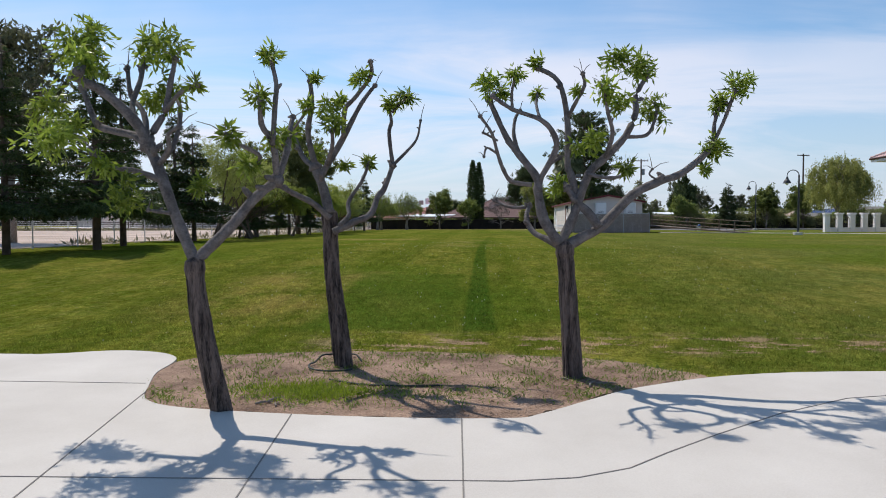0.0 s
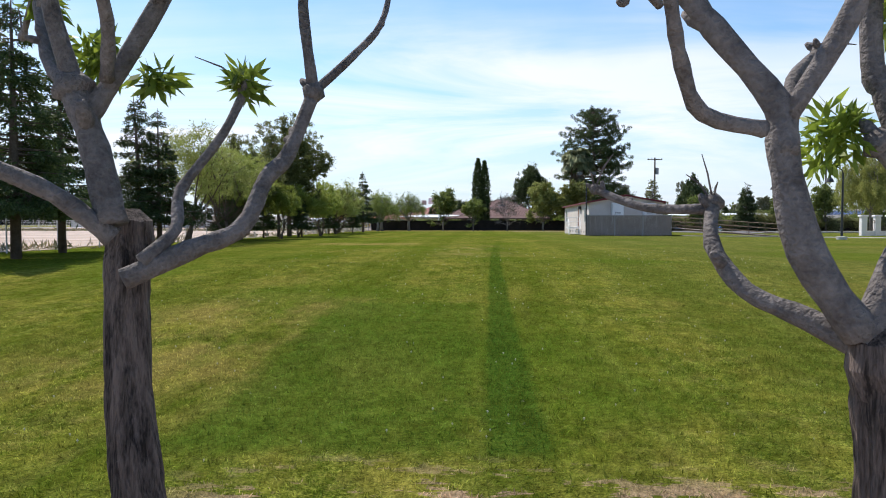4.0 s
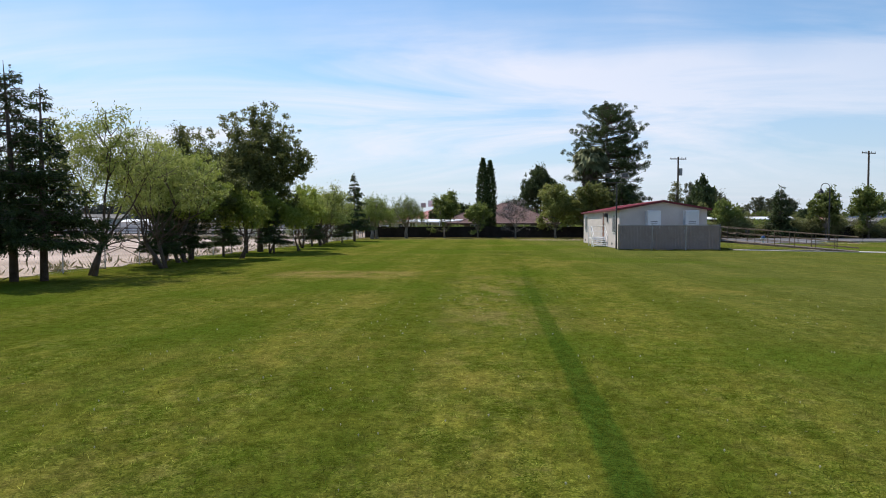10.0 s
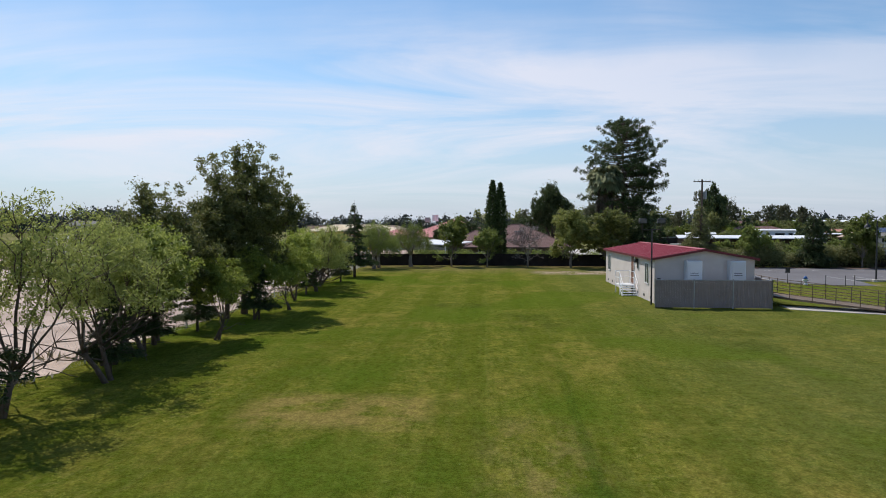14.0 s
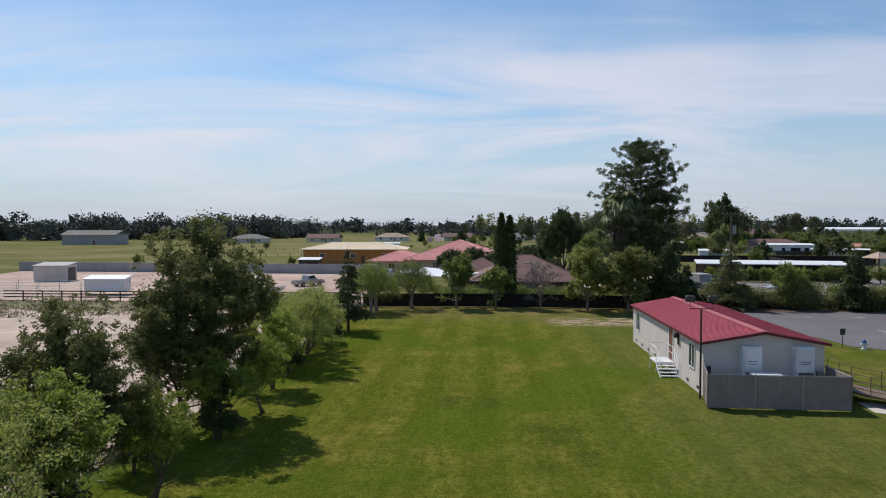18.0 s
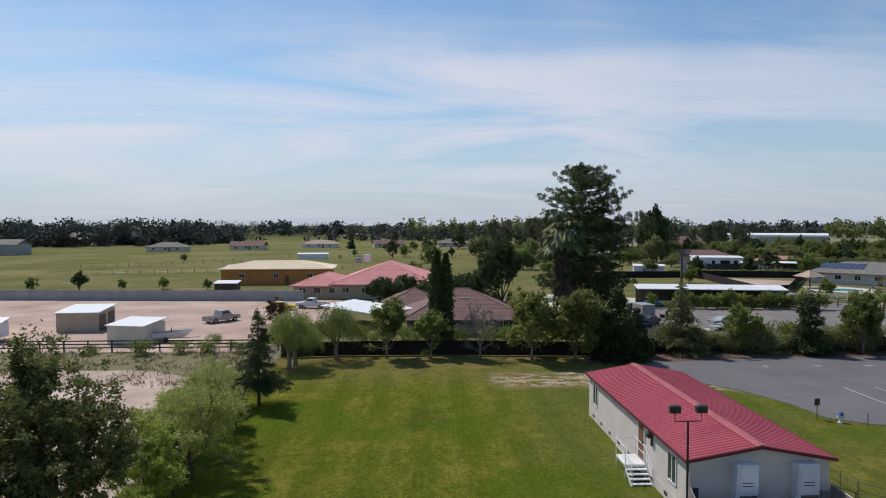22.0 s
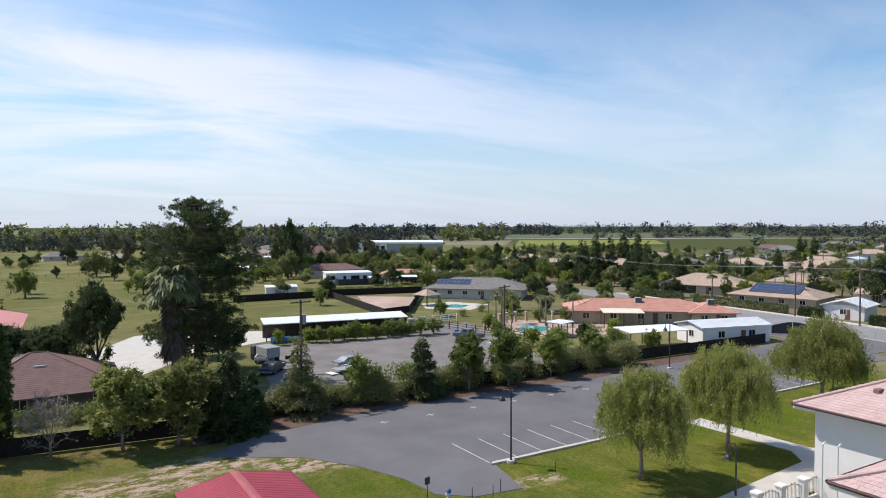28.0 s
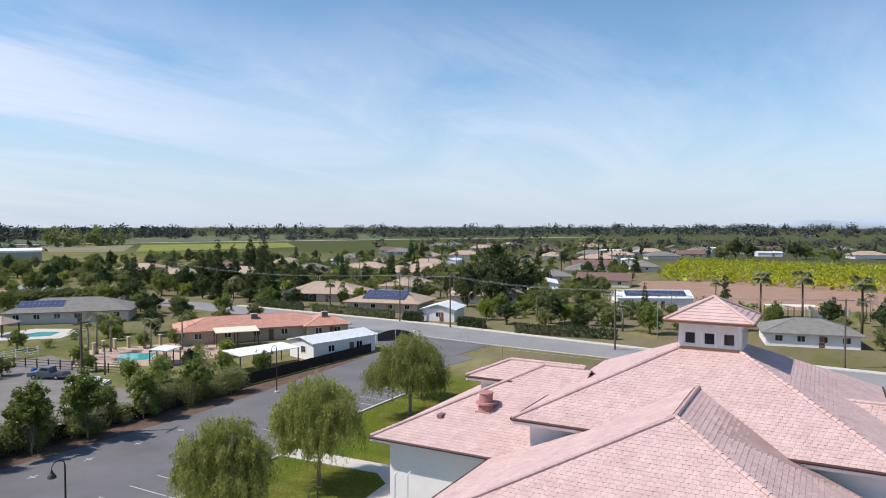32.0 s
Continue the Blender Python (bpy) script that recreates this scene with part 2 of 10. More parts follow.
MAT["red_steel"] = surface("red_steel", (0.31, 0.046, 0.066), (0.41, 0.070, 0.092), 0.5, 0.5, 0.05, 30)
MAT["fascia_red"] = surface("fascia_red", (0.13, 0.022, 0.03), (0.18, 0.034, 0.042), 0.8, 0.5, 0.05, 30)
MAT["red_cap"] = surface("red_cap", (0.34, 0.085, 0.09), (0.42, 0.12, 0.12), 0.8, 0.5, 0.05, 30)
MAT["tile_pink"] = surface("tile_pink", (0.475, 0.325, 0.31), (0.60, 0.44, 0.42), 0.9, 0.85, 0.15, 12, vary=0.055)
MAT["vent_pink"] = surface("vent_pink", (0.36, 0.165, 0.155), (0.44, 0.22, 0.205), 2.0, 0.6, 0.05, 30)
MAT["tile_bed"] = surface("tile_bed", (0.34, 0.225, 0.21), (0.44, 0.305, 0.285), 0.9, 0.9, 0.1, 12)
MAT["tile_red"] = surface("tile_red", (0.56, 0.225, 0.215), (0.67, 0.32, 0.30), 0.8, 0.85, 0.1, 12)
MAT["tile_orange"] = surface("tile_orange", (0.48, 0.235, 0.175), (0.60, 0.33, 0.26), 0.8, 0.85, 0.1, 12)
MAT["shingle_brown"] = surface("shingle_brown", (0.165, 0.095, 0.086), (0.225, 0.14, 0.128), 1.0, 0.9, 0.2, 14)
MAT["shingle_grey"] = surface("shingle_grey", (0.17, 0.16, 0.15), (0.25, 0.24, 0.225), 1.0, 0.9, 0.2, 14)
MAT["shingle_tan"] = surface("shingle_tan", (0.36, 0.27, 0.21), (0.47, 0.36, 0.29), 1.0, 0.9, 0.2, 14)
MAT["blue_drum"] = surface("blue_drum", (0.03, 0.14, 0.38), (0.05, 0.20, 0.48), 2.0, 0.45, 0.05, 30)
MAT["asphalt"] = surface("asphalt", (0.112, 0.107, 0.114), (0.170, 0.164, 0.173), 0.16, 0.9, 0.3, 60)
MAT["road"] = surface("road", (0.20, 0.195, 0.20), (0.28, 0.27, 0.275), 0.12, 0.9, 0.2, 40)
MAT["gravel"] = surface("gravel", (0.145, 0.130, 0.124), (0.235, 0.213, 0.203), 0.25, 0.95, 0.3, 30)
MAT["sand"] = surface("sand", (0.27, 0.20, 0.15), (0.62, 0.49, 0.42), 0.16, 0.95, 0.3, 12)
MAT["yard"] = surface("yard", (0.30, 0.21, 0.165), (0.57, 0.42, 0.35), 0.11, 0.95, 0.3, 8)
MAT["tilled"] = surface("tilled", (0.26, 0.155, 0.11), (0.36, 0.225, 0.165), 0.2, 0.95, 0.2, 6)
MAT["line_paint"] = surface("line_paint", (0.34, 0.34, 0.33), (0.60, 0.60, 0.58), 6, 0.8, 0.05, 60)
MAT["weeds"] = surface("weeds", (0.13, 0.115, 0.06), (0.20, 0.18, 0.09), 0.5, 0.95, 0.4, 14)
MAT["wood_dark"] = surface("wood_dark", (0.06, 0.045, 0.035), (0.13, 0.10, 0.08), 4, 0.85, 0.3, 40)
MAT["wood_pole"] = surface("wood_pole", (0.09, 0.065, 0.05), (0.17, 0.13, 0.10), 3, 0.9, 0.3, 40)
MAT["blue"] = surface("blue", (0.03, 0.10, 0.30), (0.05, 0.16, 0.42), 2, 0.5, 0.05, 40)
MAT["solar"] = surface("solar", (0.036, 0.044, 0.085), (0.06, 0.07, 0.13), 0.8, 0.2, 0.0, 10, spec=0.6)
MAT["pool_water"] = surface("pool_water", (0.05, 0.35, 0.36), (0.10, 0.48, 0.47), 1, 0.1, 0.05, 8, spec=0.6)
MAT["rubber"] = surface("rubber", (0.012, 0.012, 0.012), (0.03, 0.03, 0.03), 4, 0.9, 0.1, 40)
MAT["glass_dark"] = surface("glass_dark", (0.015, 0.018, 0.022), (0.03, 0.035, 0.04), 1, 0.08, 0.0, 10, spec=0.7)
MAT["door_brown"] = surface("door_brown", (0.16, 0.075, 0.045), (0.22, 0.11, 0.07), 3, 0.6, 0.05, 30)
MAT["hvac_grey"] = surface("hvac_grey", (0.26, 0.27, 0.27), (0.34, 0.35, 0.35), 3, 0.6, 0.05, 40)
MAT["silver_paint"] = surface("silver_paint", (0.30, 0.31, 0.33), (0.40, 0.41, 0.43), 1, 0.3, 0.0, 20, metal=0.5)
MAT["blue_paint"] = surface("blue_paint", (0.07, 0.09, 0.12), (0.10, 0.13, 0.17), 1, 0.3, 0.0, 20, spec=0.6)
MAT["yellow_paint"] = surface("yellow_paint", (0.55, 0.40, 0.03), (0.68, 0.52, 0.05), 1, 0.4, 0.0, 20)
MAT["crop"] = surface("crop", (0.070, 0.088, 0.042), (0.125, 0.140, 0.068), 0.02, 0.95, 0.0, 0.6)
MAT["dry_crop"] = surface("dry_crop", (0.15, 0.14, 0.08), (0.24, 0.21, 0.13), 0.02, 0.95, 0.0, 0.6)
MAT["mustard"] = surface("mustard", (0.13, 0.155, 0.025), (0.235, 0.24, 0.035), 0.05, 0.9, 0.1, 4)
# flat pale blue with the haze of distance put into the colour
MAT["hazed_hill"] = surface("hazed_hill", (0.34, 0.40, 0.49), (0.37, 0.43, 0.52), 0.002, 1.0, 0.0, 0.01)
MAT["hose"] = surface("hose", (0.02, 0.025, 0.02), (0.04, 0.05, 0.04), 4, 0.6, 0.0, 40)


# ---- mesh tools ----
class Shape:
    """Collects vertices and faces for one mesh."""

    def __init__(self):
        self.v, self.f = [], []

    def add(self, verts, faces):
        k = len(self.v)
        self.v.extend(tuple(p) for p in verts)
        self.f.extend(tuple(i + k for i in f) for f in faces)
        return self

    def box(self, x0, y0, z0, x1, y1, z1, m=None):
        p = [(x, y, z) for z in (z0, z1) for y in (y0, y1) for x in (x0, x1)]
        if m:
            p = [m @ Vector(q) for q in p]
        return self.add(p, [(0, 2, 3, 1), (4, 5, 7, 6), (0, 1, 5, 4), (2, 6, 7, 3), (0, 4, 6, 2), (1, 3, 7, 5)])

    def bevbox(self, x0, y0, z0, x1, y1, z1, b=0.02, m=None):
        """A box with chamfered upright and top edges."""
        def ring(d, z):
            return [(x0 + d, y0, z), (x1 - d, y0, z), (x1, y0 + d, z), (x1, y1 - d, z), (x1 - d, y1, z), (x0 + d, y1, z), (x0, y1 - d, z), (x0, y0 + d, z)]
        lo, hi = ring(b, z0), ring(b, z1 - b)
        top = [(min(max(x, x0 + b), x1 - b), min(max(y, y0 + b), y1 - b), z1) for x, y, z in hi]
        p = lo + hi + top
        if m:
            p = [m @ Vector(q) for q in p]
        f = [tuple(range(7, -1, -1)), tuple(range(16, 24))]
        for a in (0, 8):
            f += [(a + i, a + (i + 1) % 8, a + 8 + (i + 1) % 8, a + 8 + i) for i in range(8)]
        return self.add(p, f)

    def tube(self, pts, radii, n=8, cap=True):
        pts = [Vector(p) for p in pts]
        k = len(self.v)
        up = Vector((0.31, 0.17, 0.93))
        for i, p in enumerate(pts):
            d = (pts[min(i + 1, len(pts) - 1)] - pts[max(i - 1, 0)]).normalized()
            a = d.cross(up)
            if a.length < 0.05:
                a = d.cross(Vector((1, 0, 0)))
            a.normalize()
            b = d.cross(a)
            r = float(radii[i] if isinstance(radii, (list, tuple)) else radii)
            self.v.extend(tuple(p + r * (math.cos(2 * math.pi * j / n) * a + math.sin(2 * math.pi * j / n) * b)) for j in range(n))
        for i in range(len(pts) - 1):
            for j in range(n):
                q = k + i * n
                self.f.append((q + j, q + (j + 1) % n, q + n + (j + 1) % n, q + n + j))
        if cap:
            self.f.append(tuple(k + j for j in range(n - 1, -1, -1)))
            e = k + (len(pts) - 1) * n
            self.f.append(tuple(e + j for j in range(n)))
        return self

    def slab(self, pts, z0, z1):
        """A flat plate with the outline pts (x, y) from z0 to z1."""
        n = len(pts)
        area = sum(pts[i][0] * pts[(i + 1) % n][1] - pts[(i + 1) % n][0] * pts[i][1] for i in range(n))
        if area < 0:
            pts = pts[::-1]
        v = [(x, y, z0) for x, y in pts] + [(x, y, z1) for x, y in pts]
        f = [tuple(range(n - 1, -1, -1)), tuple(range(n, 2 * n))] + [(i, (i + 1) % n, n + (i + 1) % n, n + i) for i in range(n)]
        return self.add(v, f)

    def sheet(self, pts, thick):
        """A tilted plate: polygon pts in 3D, given a thickness downwards."""
        n = len(pts)
        v = [tuple(p) for p in pts] + [(p[0], p[1], p[2] - thick) for p in pts]
        f = [tuple(range(n)), tuple(range(2 * n - 1, n - 1, -1))] + [(i, n + i, n + (i + 1) % n, (i + 1) % n) for i in range(n)]
        return self.add(v, f)

    def mesh(self, name, mat, smooth=False):
        me = bpy.data.meshes.new(name)
        me.from_pydata(self.v, [], self.f)
        me.materials.append(mat)
        if smooth:
            me.polygons.foreach_set("use_smooth", [True] * len(me.polygons))
        me.update()
        return me


def bend(pts, n=4):
    """A smooth curve through the points."""
    p = [Vector(q) for q in pts]
    out = []
    for i in range(len(p) - 1):
        a, b, c, d = p[max(i - 1, 0)], p[i], p[i + 1], p[min(i + 2, len(p) - 1)]
        for k in range(n):
            t = k / n
            out.append(0.5 * ((2 * b) + (c - a) * t + (2 * a - 5 * b + 4 * c - d) * t * t + (3 * b - a - 3 * c + d) * t ** 3))
    return out + [p[-1]]


def part(name, shape, material, parent=None, label="", smooth=False):
    """One mesh object, under a thing or a part where one is given."""
    data = shape if isinstance(shape, bpy.types.Mesh) else shape.mesh(name, MAT[material], smooth)
    ob = new(name, data)
    if parent is not None:
        ob.parent = parent
    if label:
        ob["label"] = label
    return ob


def thing(name, at=(0, 0, 0), rz=0.0, label="", category="", group="", kind=""):
    ob = new(name)
    ob.empty_display_size = 0.3
    ob.matrix_basis = pose(at[0], at[1], at[2], 0, 0, rz)
    return tagged(ob, label, category, group, kind)


def fast_mesh(name, verts, faces, mat):
    """A mesh from numpy arrays: verts (n, 3), faces (m, 3 or 4)."""
    me = bpy.data.meshes.new(name)
    n, m, k = len(verts), len(faces), faces.shape[1]
    me.vertices.add(n)
    me.vertices.foreach_set("co", np.asarray(verts, np.float32).ravel())
    me.loops.add(m * k)
    me.loops.foreach_set("vertex_index", np.asarray(faces, np.int32).ravel())
    me.polygons.add(m)
    me.polygons.foreach_set("loop_start", np.arange(0, m * k, k, dtype=np.int32))
    me.update(calc_edges=True)
    me.materials.append(mat)
    return me


def leaf_mesh(name, mat, at, size, rng, long=2.0, hang=0.0, out=None):
    """Leaves: one diamond a place, turned at random; hang draws their tips down, out gives each an outward lean."""
    at = np.asarray(at, float)
    n = len(at)
    d = rng.normal(size=(n, 3))
    if out is not None:
        d += np.asarray(out)
    d[:, 2] -= hang
    d /= np.linalg.norm(d, axis=1)[:, None] + 1e-9
    s = np.cross(d, rng.normal(size=(n, 3)))
    s /= np.linalg.norm(s, axis=1)[:, None] + 1e-9
    ln = (np.asarray(size) * rng.uniform(0.65, 1.35, n))[:, None]
    w = ln / long
    v = np.stack([at, at + d * ln * 0.5 + s * w * 0.5, at + d * ln, at + d * ln * 0.5 - s * w * 0.5], 1).reshape(-1, 3)
    f = np.arange(4 * n).reshape(n, 4)
    return fast_mesh(name, v, f, mat)


def ground_z(x, y):
    """The lawn lies 0.7 m lower at the start and rises gently ahead."""
    u = min(max((y - 8.5) / 17.0, 0.0), 1.0)
    return -0.7 * (1 - u * u * (3 - 2 * u))

# ---- ground ----
def field_material(name="lawn", gain=1.0, through_=0.0):
    """Lawn and pasture: mown stripes, dry patches and clover over a fine grass grain."""
    m = bpy.data.materials.new(name)
    N, L, P = nodes_of(m)
    g = N.new("ShaderNodeNewGeometry")
    sp = N.new("ShaderNodeSeparateXYZ")
    L.new(g.outputs["Position"], sp.inputs[0])

    def nz(scale, detail=4, rough=0.6, stretch=None, distort=0.0):
        n = N.new("ShaderNodeTexNoise")
        n.inputs["Scale"].default_value, n.inputs["Detail"].default_value = scale, detail
        n.inputs["Roughness"].default_value, n.inputs["Distortion"].default_value = rough, distort
        if stretch:
            mp = N.new("ShaderNodeMapping")
            mp.inputs["Scale"].default_value = stretch
            L.new(g.outputs["Position"], mp.inputs[0])
            L.new(mp.outputs[0], n.inputs[0])
        else:
            L.new(g.outputs["Position"], n.inputs[0])
        return n.outputs["Fac"]

    def mth(op, a, b=None, c=None, clamp=False):
        n = N.new("ShaderNodeMath")
        n.operation, n.use_clamp = op, clamp
        for i, v in enumerate((a, b, c)):
            if v is None:
                continue
            if isinstance(v, (int, float)):
                n.inputs[i].default_value = v
            else:
                L.new(v, n.inputs[i])
        return n.outputs[0]

    def band(v, lo, hi, t0=0.0, t1=1.0):
        n = N.new("ShaderNodeMapRange")
        n.inputs["From Min"].default_value, n.inputs["From Max"].default_value = lo, hi
        n.inputs["To Min"].default_value, n.inputs["To Max"].default_value = t0, t1
        L.new(v, n.inputs[0])
        return n.outputs[0]

    def blend(f, a, b):
        n = N.new("ShaderNodeMix")
        n.data_type = "RGBA"
        if isinstance(f, (int, float)):
            n.inputs["Factor"].default_value = f
        else:
            L.new(f, n.inputs["Factor"])
        for v, k in ((a, "A"), (b, "B")):
            if isinstance(v, tuple):
                n.inputs[k].default_value = (*v, 1)
            else:
                L.new(v, n.inputs[k])
        return n.outputs["Result"]

    fine, mid, big = nz(46, 3, 0.6), nz(1.7, 6, 0.72, (1.0, 0.6, 1)), nz(0.16, 4, 0.55, None, 0.6)
    clump = nz(8.5, 4, 0.7)
    # mower passes, about 1.6 m wide, run ahead along the field
    wob = mth("MULTIPLY_ADD", nz(0.25, 2), 0.7, sp.outputs["X"])
    stripe = mth("SINE", mth("MULTIPLY", wob, 1.95))
    col = blend(band(fine, 0.43, 0.57), (0.040, 0.074, 0.007), (0.205, 0.240, 0.036))
    col = blend(band(clump, 0.47, 0.58, 0.0, 0.75), col, (0.040, 0.070, 0.005))
    col = blend(band(nz(3.1, 5, 0.75), 0.50, 0.60, 0.0, 0.52), col, (0.215, 0.205, 0.05))
    col = blend(band(nz(2.3, 6, 0.8, (1.0, 0.7, 1)), 0.47, 0.56, 0.0, 0.58), col, (0.048, 0.080, 0.007))
    col = blend(band(mid, 0.45, 0.62, 0.0, 0.62), col, (0.205, 0.208, 0.030))
    col = blend(band(stripe, -0.5, 0.5, 0.0, 0.50), col, (0.056, 0.092, 0.008))
    # wheel marks and finer mowing lines inside each pass
    streak = nz(1.0, 4, 0.65, (4.1, 0.16, 1), 0.5)
    col = blend(band(streak, 0.48, 0.62, 0.0, 0.16), col, (0.050, 0.085, 0.008))
    col = blend(band(nz(1.0, 3, 0.6, (2.9, 0.13, 1), 0.5), 0.54, 0.66, 0.0, 0.16), col, (0.19, 0.20, 0.045))
    # a thin pale line where two passes meet
    col = blend(band(mth("ABSOLUTE", stripe), 0.0, 0.16, 0.14, 0.0), col, (0.24, 0.26, 0.05))
    # thinner, greyer turf on the east side
    col = blend(band(wob, 2.0, 9.0, 0.0, 0.42), col, (0.105, 0.122, 0.042))
    # dry, yellowed areas
    dry = mth("MULTIPLY", band(big, 0.50, 0.62), band(nz(0.9, 4, 0.7, (1.0, 0.45, 1)), 0.42, 0.62))
    col = blend(mth("MULTIPLY", dry, 0.55), col, (0.245, 0.215, 0.045))
    # darker tussocks a stride apart
    col = blend(band(nz(0.62, 7, 0.85, (1.0, 0.75, 1)), 0.48, 0.60, 0.0, 0.42), col, (0.046, 0.076, 0.008))
    lush = mth("MULTIPLY", band(nz(0.11, 3, 0.5, None, 0.4), 0.52, 0.60), 0.6)
    col = blend(lush, col, (0.058, 0.112, 0.010))
    # one darker mower track, a little skew to the field
    bow = mth("MAXIMUM", mth("SUBTRACT", sp.outputs["Y"], 12), 0)
    line = mth("MULTIPLY_ADD", mth("MULTIPLY", bow, bow), 0.00062, 0.08)
    off = mth("ABSOLUTE", mth("SUBTRACT", mth("MULTIPLY_ADD", nz(1.6, 2), 0.14, sp.outputs["X"]), line))
    spread_ = mth("MULTIPLY", off, band(sp.outputs["Y"], 10, 24, 0.55, 1.0))
    track = mth("MULTIPLY", band(spread_, 0.12, 0.19, 0.80, 0.0), mth("MULTIPLY", band(sp.outputs["Y"], 10.2, 10.5), band(sp.outputs["Y"], 22, 55, 1.0, 0.1)))
    # a fresher, longer-grown rectangle beside it, yellowed turf round it, and a worn line of bare soil near the bed
    edge_n = mth("MULTIPLY_ADD", nz(2.5, 3), 0.5, -0.25)
    ex, ey = mth("ADD", sp.outputs["X"], edge_n), mth("ADD", sp.outputs["Y"], edge_n)

    def patch(x0, x1, y0, y1, soft_=0.35):
        return mth("MULTIPLY", mth("MULTIPLY", band(ex, x0, x0 + soft_), band(ex, x1, x1 + soft_, 1.0, 0.0)), mth("MULTIPLY", band(ey, y0, y0 + soft_), band(ey, y1, y1 + soft_, 1.0, 0.0)))
    tired = mth("MULTIPLY", patch(-6.5, -2.6, 10.5, 17.0, 1.6), band(nz(0.8, 5, 0.75, (1.0, 0.5, 1)), 0.42, 0.58))
    col = blend(mth("MULTIPLY", tired, 0.50), col, (0.26, 0.205, 0.06))
    tired = mth("MULTIPLY", patch(-2.6, -0.3, 27.0, 40.0, 1.6), band(nz(0.9, 6, 0.8, (1.0, 0.5, 1)), 0.45, 0.60))
    col = blend(mth("MULTIPLY", tired, 0.55), col, (0.25, 0.205, 0.07))
    tired = mth("MULTIPLY", patch(-9.5, -4.2, 39.5, 43.0, 0.9), band(nz(0.7, 4, 0.7), 0.36, 0.56))
    col = blend(mth("MULTIPLY", tired, 0.7), col, (0.27, 0.215, 0.065))
    fresh = mth("MAXIMUM", patch(-3.0, -0.5, 10.2, 17.2), patch(-0.5, 0.5, 32.0, 36.0, 0.5))
    col = blend(mth("MULTIPLY", fresh, 0.74), col, (0.048, 0.096, 0.010))
    col = blend(track, col, (0.026, 0.070, 0.008))
    # darker clover in rounded drifts further up the field
    drift = mth("MULTIPLY", mth("MAXIMUM", mth("MAXIMUM", patch(7.6, 11.5, 51.0, 58.5, 1.2), patch(-1.6, 2.0, 56.5, 64.0, 1.4)), mth("MAXIMUM", patch(-4.5, -1.5, 85.0, 90.0, 1.2), patch(-6.0, -2.5, 66.0, 70.0, 1.2))), band(nz(0.55, 5, 0.7), 0.42, 0.60))
    col = blend(mth("MULTIPLY", drift, 0.7), col, (0.042, 0.068, 0.012))
    worn = mth("MULTIPLY", mth("MULTIPLY", band(ey, 8.5, 9.1), band(ey, 9.6, 10.4, 1.0, 0.0)), band(nz(1.5, 5, 0.7, (0.8, 2.0, 1)), 0.535, 0.565))
    worn = mth("MULTIPLY", worn, mth("MULTIPLY", band(sp.outputs["X"], -2.6, -1.6), band(sp.outputs["X"], 5, 7, 1.0, 0.0)))
    col = blend(mth("MULTIPLY", worn, 0.85), col, (0.34, 0.24, 0.15))
    # the far end, towards the back fence, is thin and half bare
    thin = mth("MULTIPLY", mth("MULTIPLY", band(ey, 97, 109), band(ex, 24, 33, 1.0, 0.0)), band(nz(0.55, 6, 0.75), 0.40, 0.60, 0.15, 0.9))
    col = blend(thin, col, (0.215, 0.165, 0.075))
    # trodden, sandy places near the back fence and the car park
    bare_ = mth("MAXIMUM", mth("MAXIMUM", patch(3.0, 12.5, 96.6, 101.6, 2.2), patch(9.5, 17.5, 98.8, 103.0, 1.8)), mth("MAXIMUM", patch(16.5, 24.5, 95.0, 99.8, 2.0), patch(32.2, 36.4, 84.4, 86.0, 0.8)))
    bare_ = mth("MULTIPLY", bare_, band(nz(0.75, 7, 0.82, (0.8, 1.3, 1)), 0.475, 0.525))
    col = blend(mth("MULTIPLY", bare_, 0.92), col, blend(band(nz(6, 4, 0.7), 0.4, 0.6), (0.36, 0.275, 0.185), (0.52, 0.425, 0.31)))
    # bare crumbs and pale clover flowers
    col = blend(mth("MULTIPLY", band(nz(9, 2, 0.5), 0.74, 0.78), 0.5), col, (0.32, 0.33, 0.20))
    # pasture far behind the fences is rougher and yellower
    far = mth("MAXIMUM", band(sp.outputs["Y"], 116, 118), band(sp.outputs["X"], 92, 100))
    pas = blend(band(nz(0.035, 5, 0.6), 0.4, 0.62), (0.150, 0.140, 0.066), (0.240, 0.212, 0.118))
    pas = blend(band(nz(0.006, 3, 0.5), 0.45, 0.6, 0, 0.4), pas, (0.105, 0.122, 0.048))
    pas = blend(band(nz(0.25, 5, 0.75), 0.46, 0.62, 0, 0.5), pas, (0.075, 0.080, 0.028))
    pas = blend(band(nz(0.05, 5, 0.7, (1, 3, 1)), 0.54, 0.66, 0, 0.7), pas, (0.21, 0.175, 0.10))
    # plots between the houses are drier: bare earth, gravel and straw
    plots = mth("MULTIPLY", band(sp.outputs["X"], 88, 112), band(sp.outputs["Y"], 300, 360, 1.0, 0.0))
    pas = blend(mth("MULTIPLY", plots, band(nz(0.06, 5, 0.7), 0.38, 0.52)), pas, (0.185, 0.150, 0.108))
    pas = blend(band(nz(0.02, 5, 0.7, (0.5, 3.5, 1)), 0.48, 0.60, 0, 0.40), pas, (0.085, 0.100, 0.042))
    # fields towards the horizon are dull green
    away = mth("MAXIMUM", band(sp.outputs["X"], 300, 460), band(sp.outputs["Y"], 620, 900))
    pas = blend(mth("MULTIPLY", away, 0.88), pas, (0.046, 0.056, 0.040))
    warm = N.new("ShaderNodeMix")
    warm.data_type, warm.blend_type = "RGBA", "MULTIPLY"
    warm.inputs["Factor"].default_value = 1.0
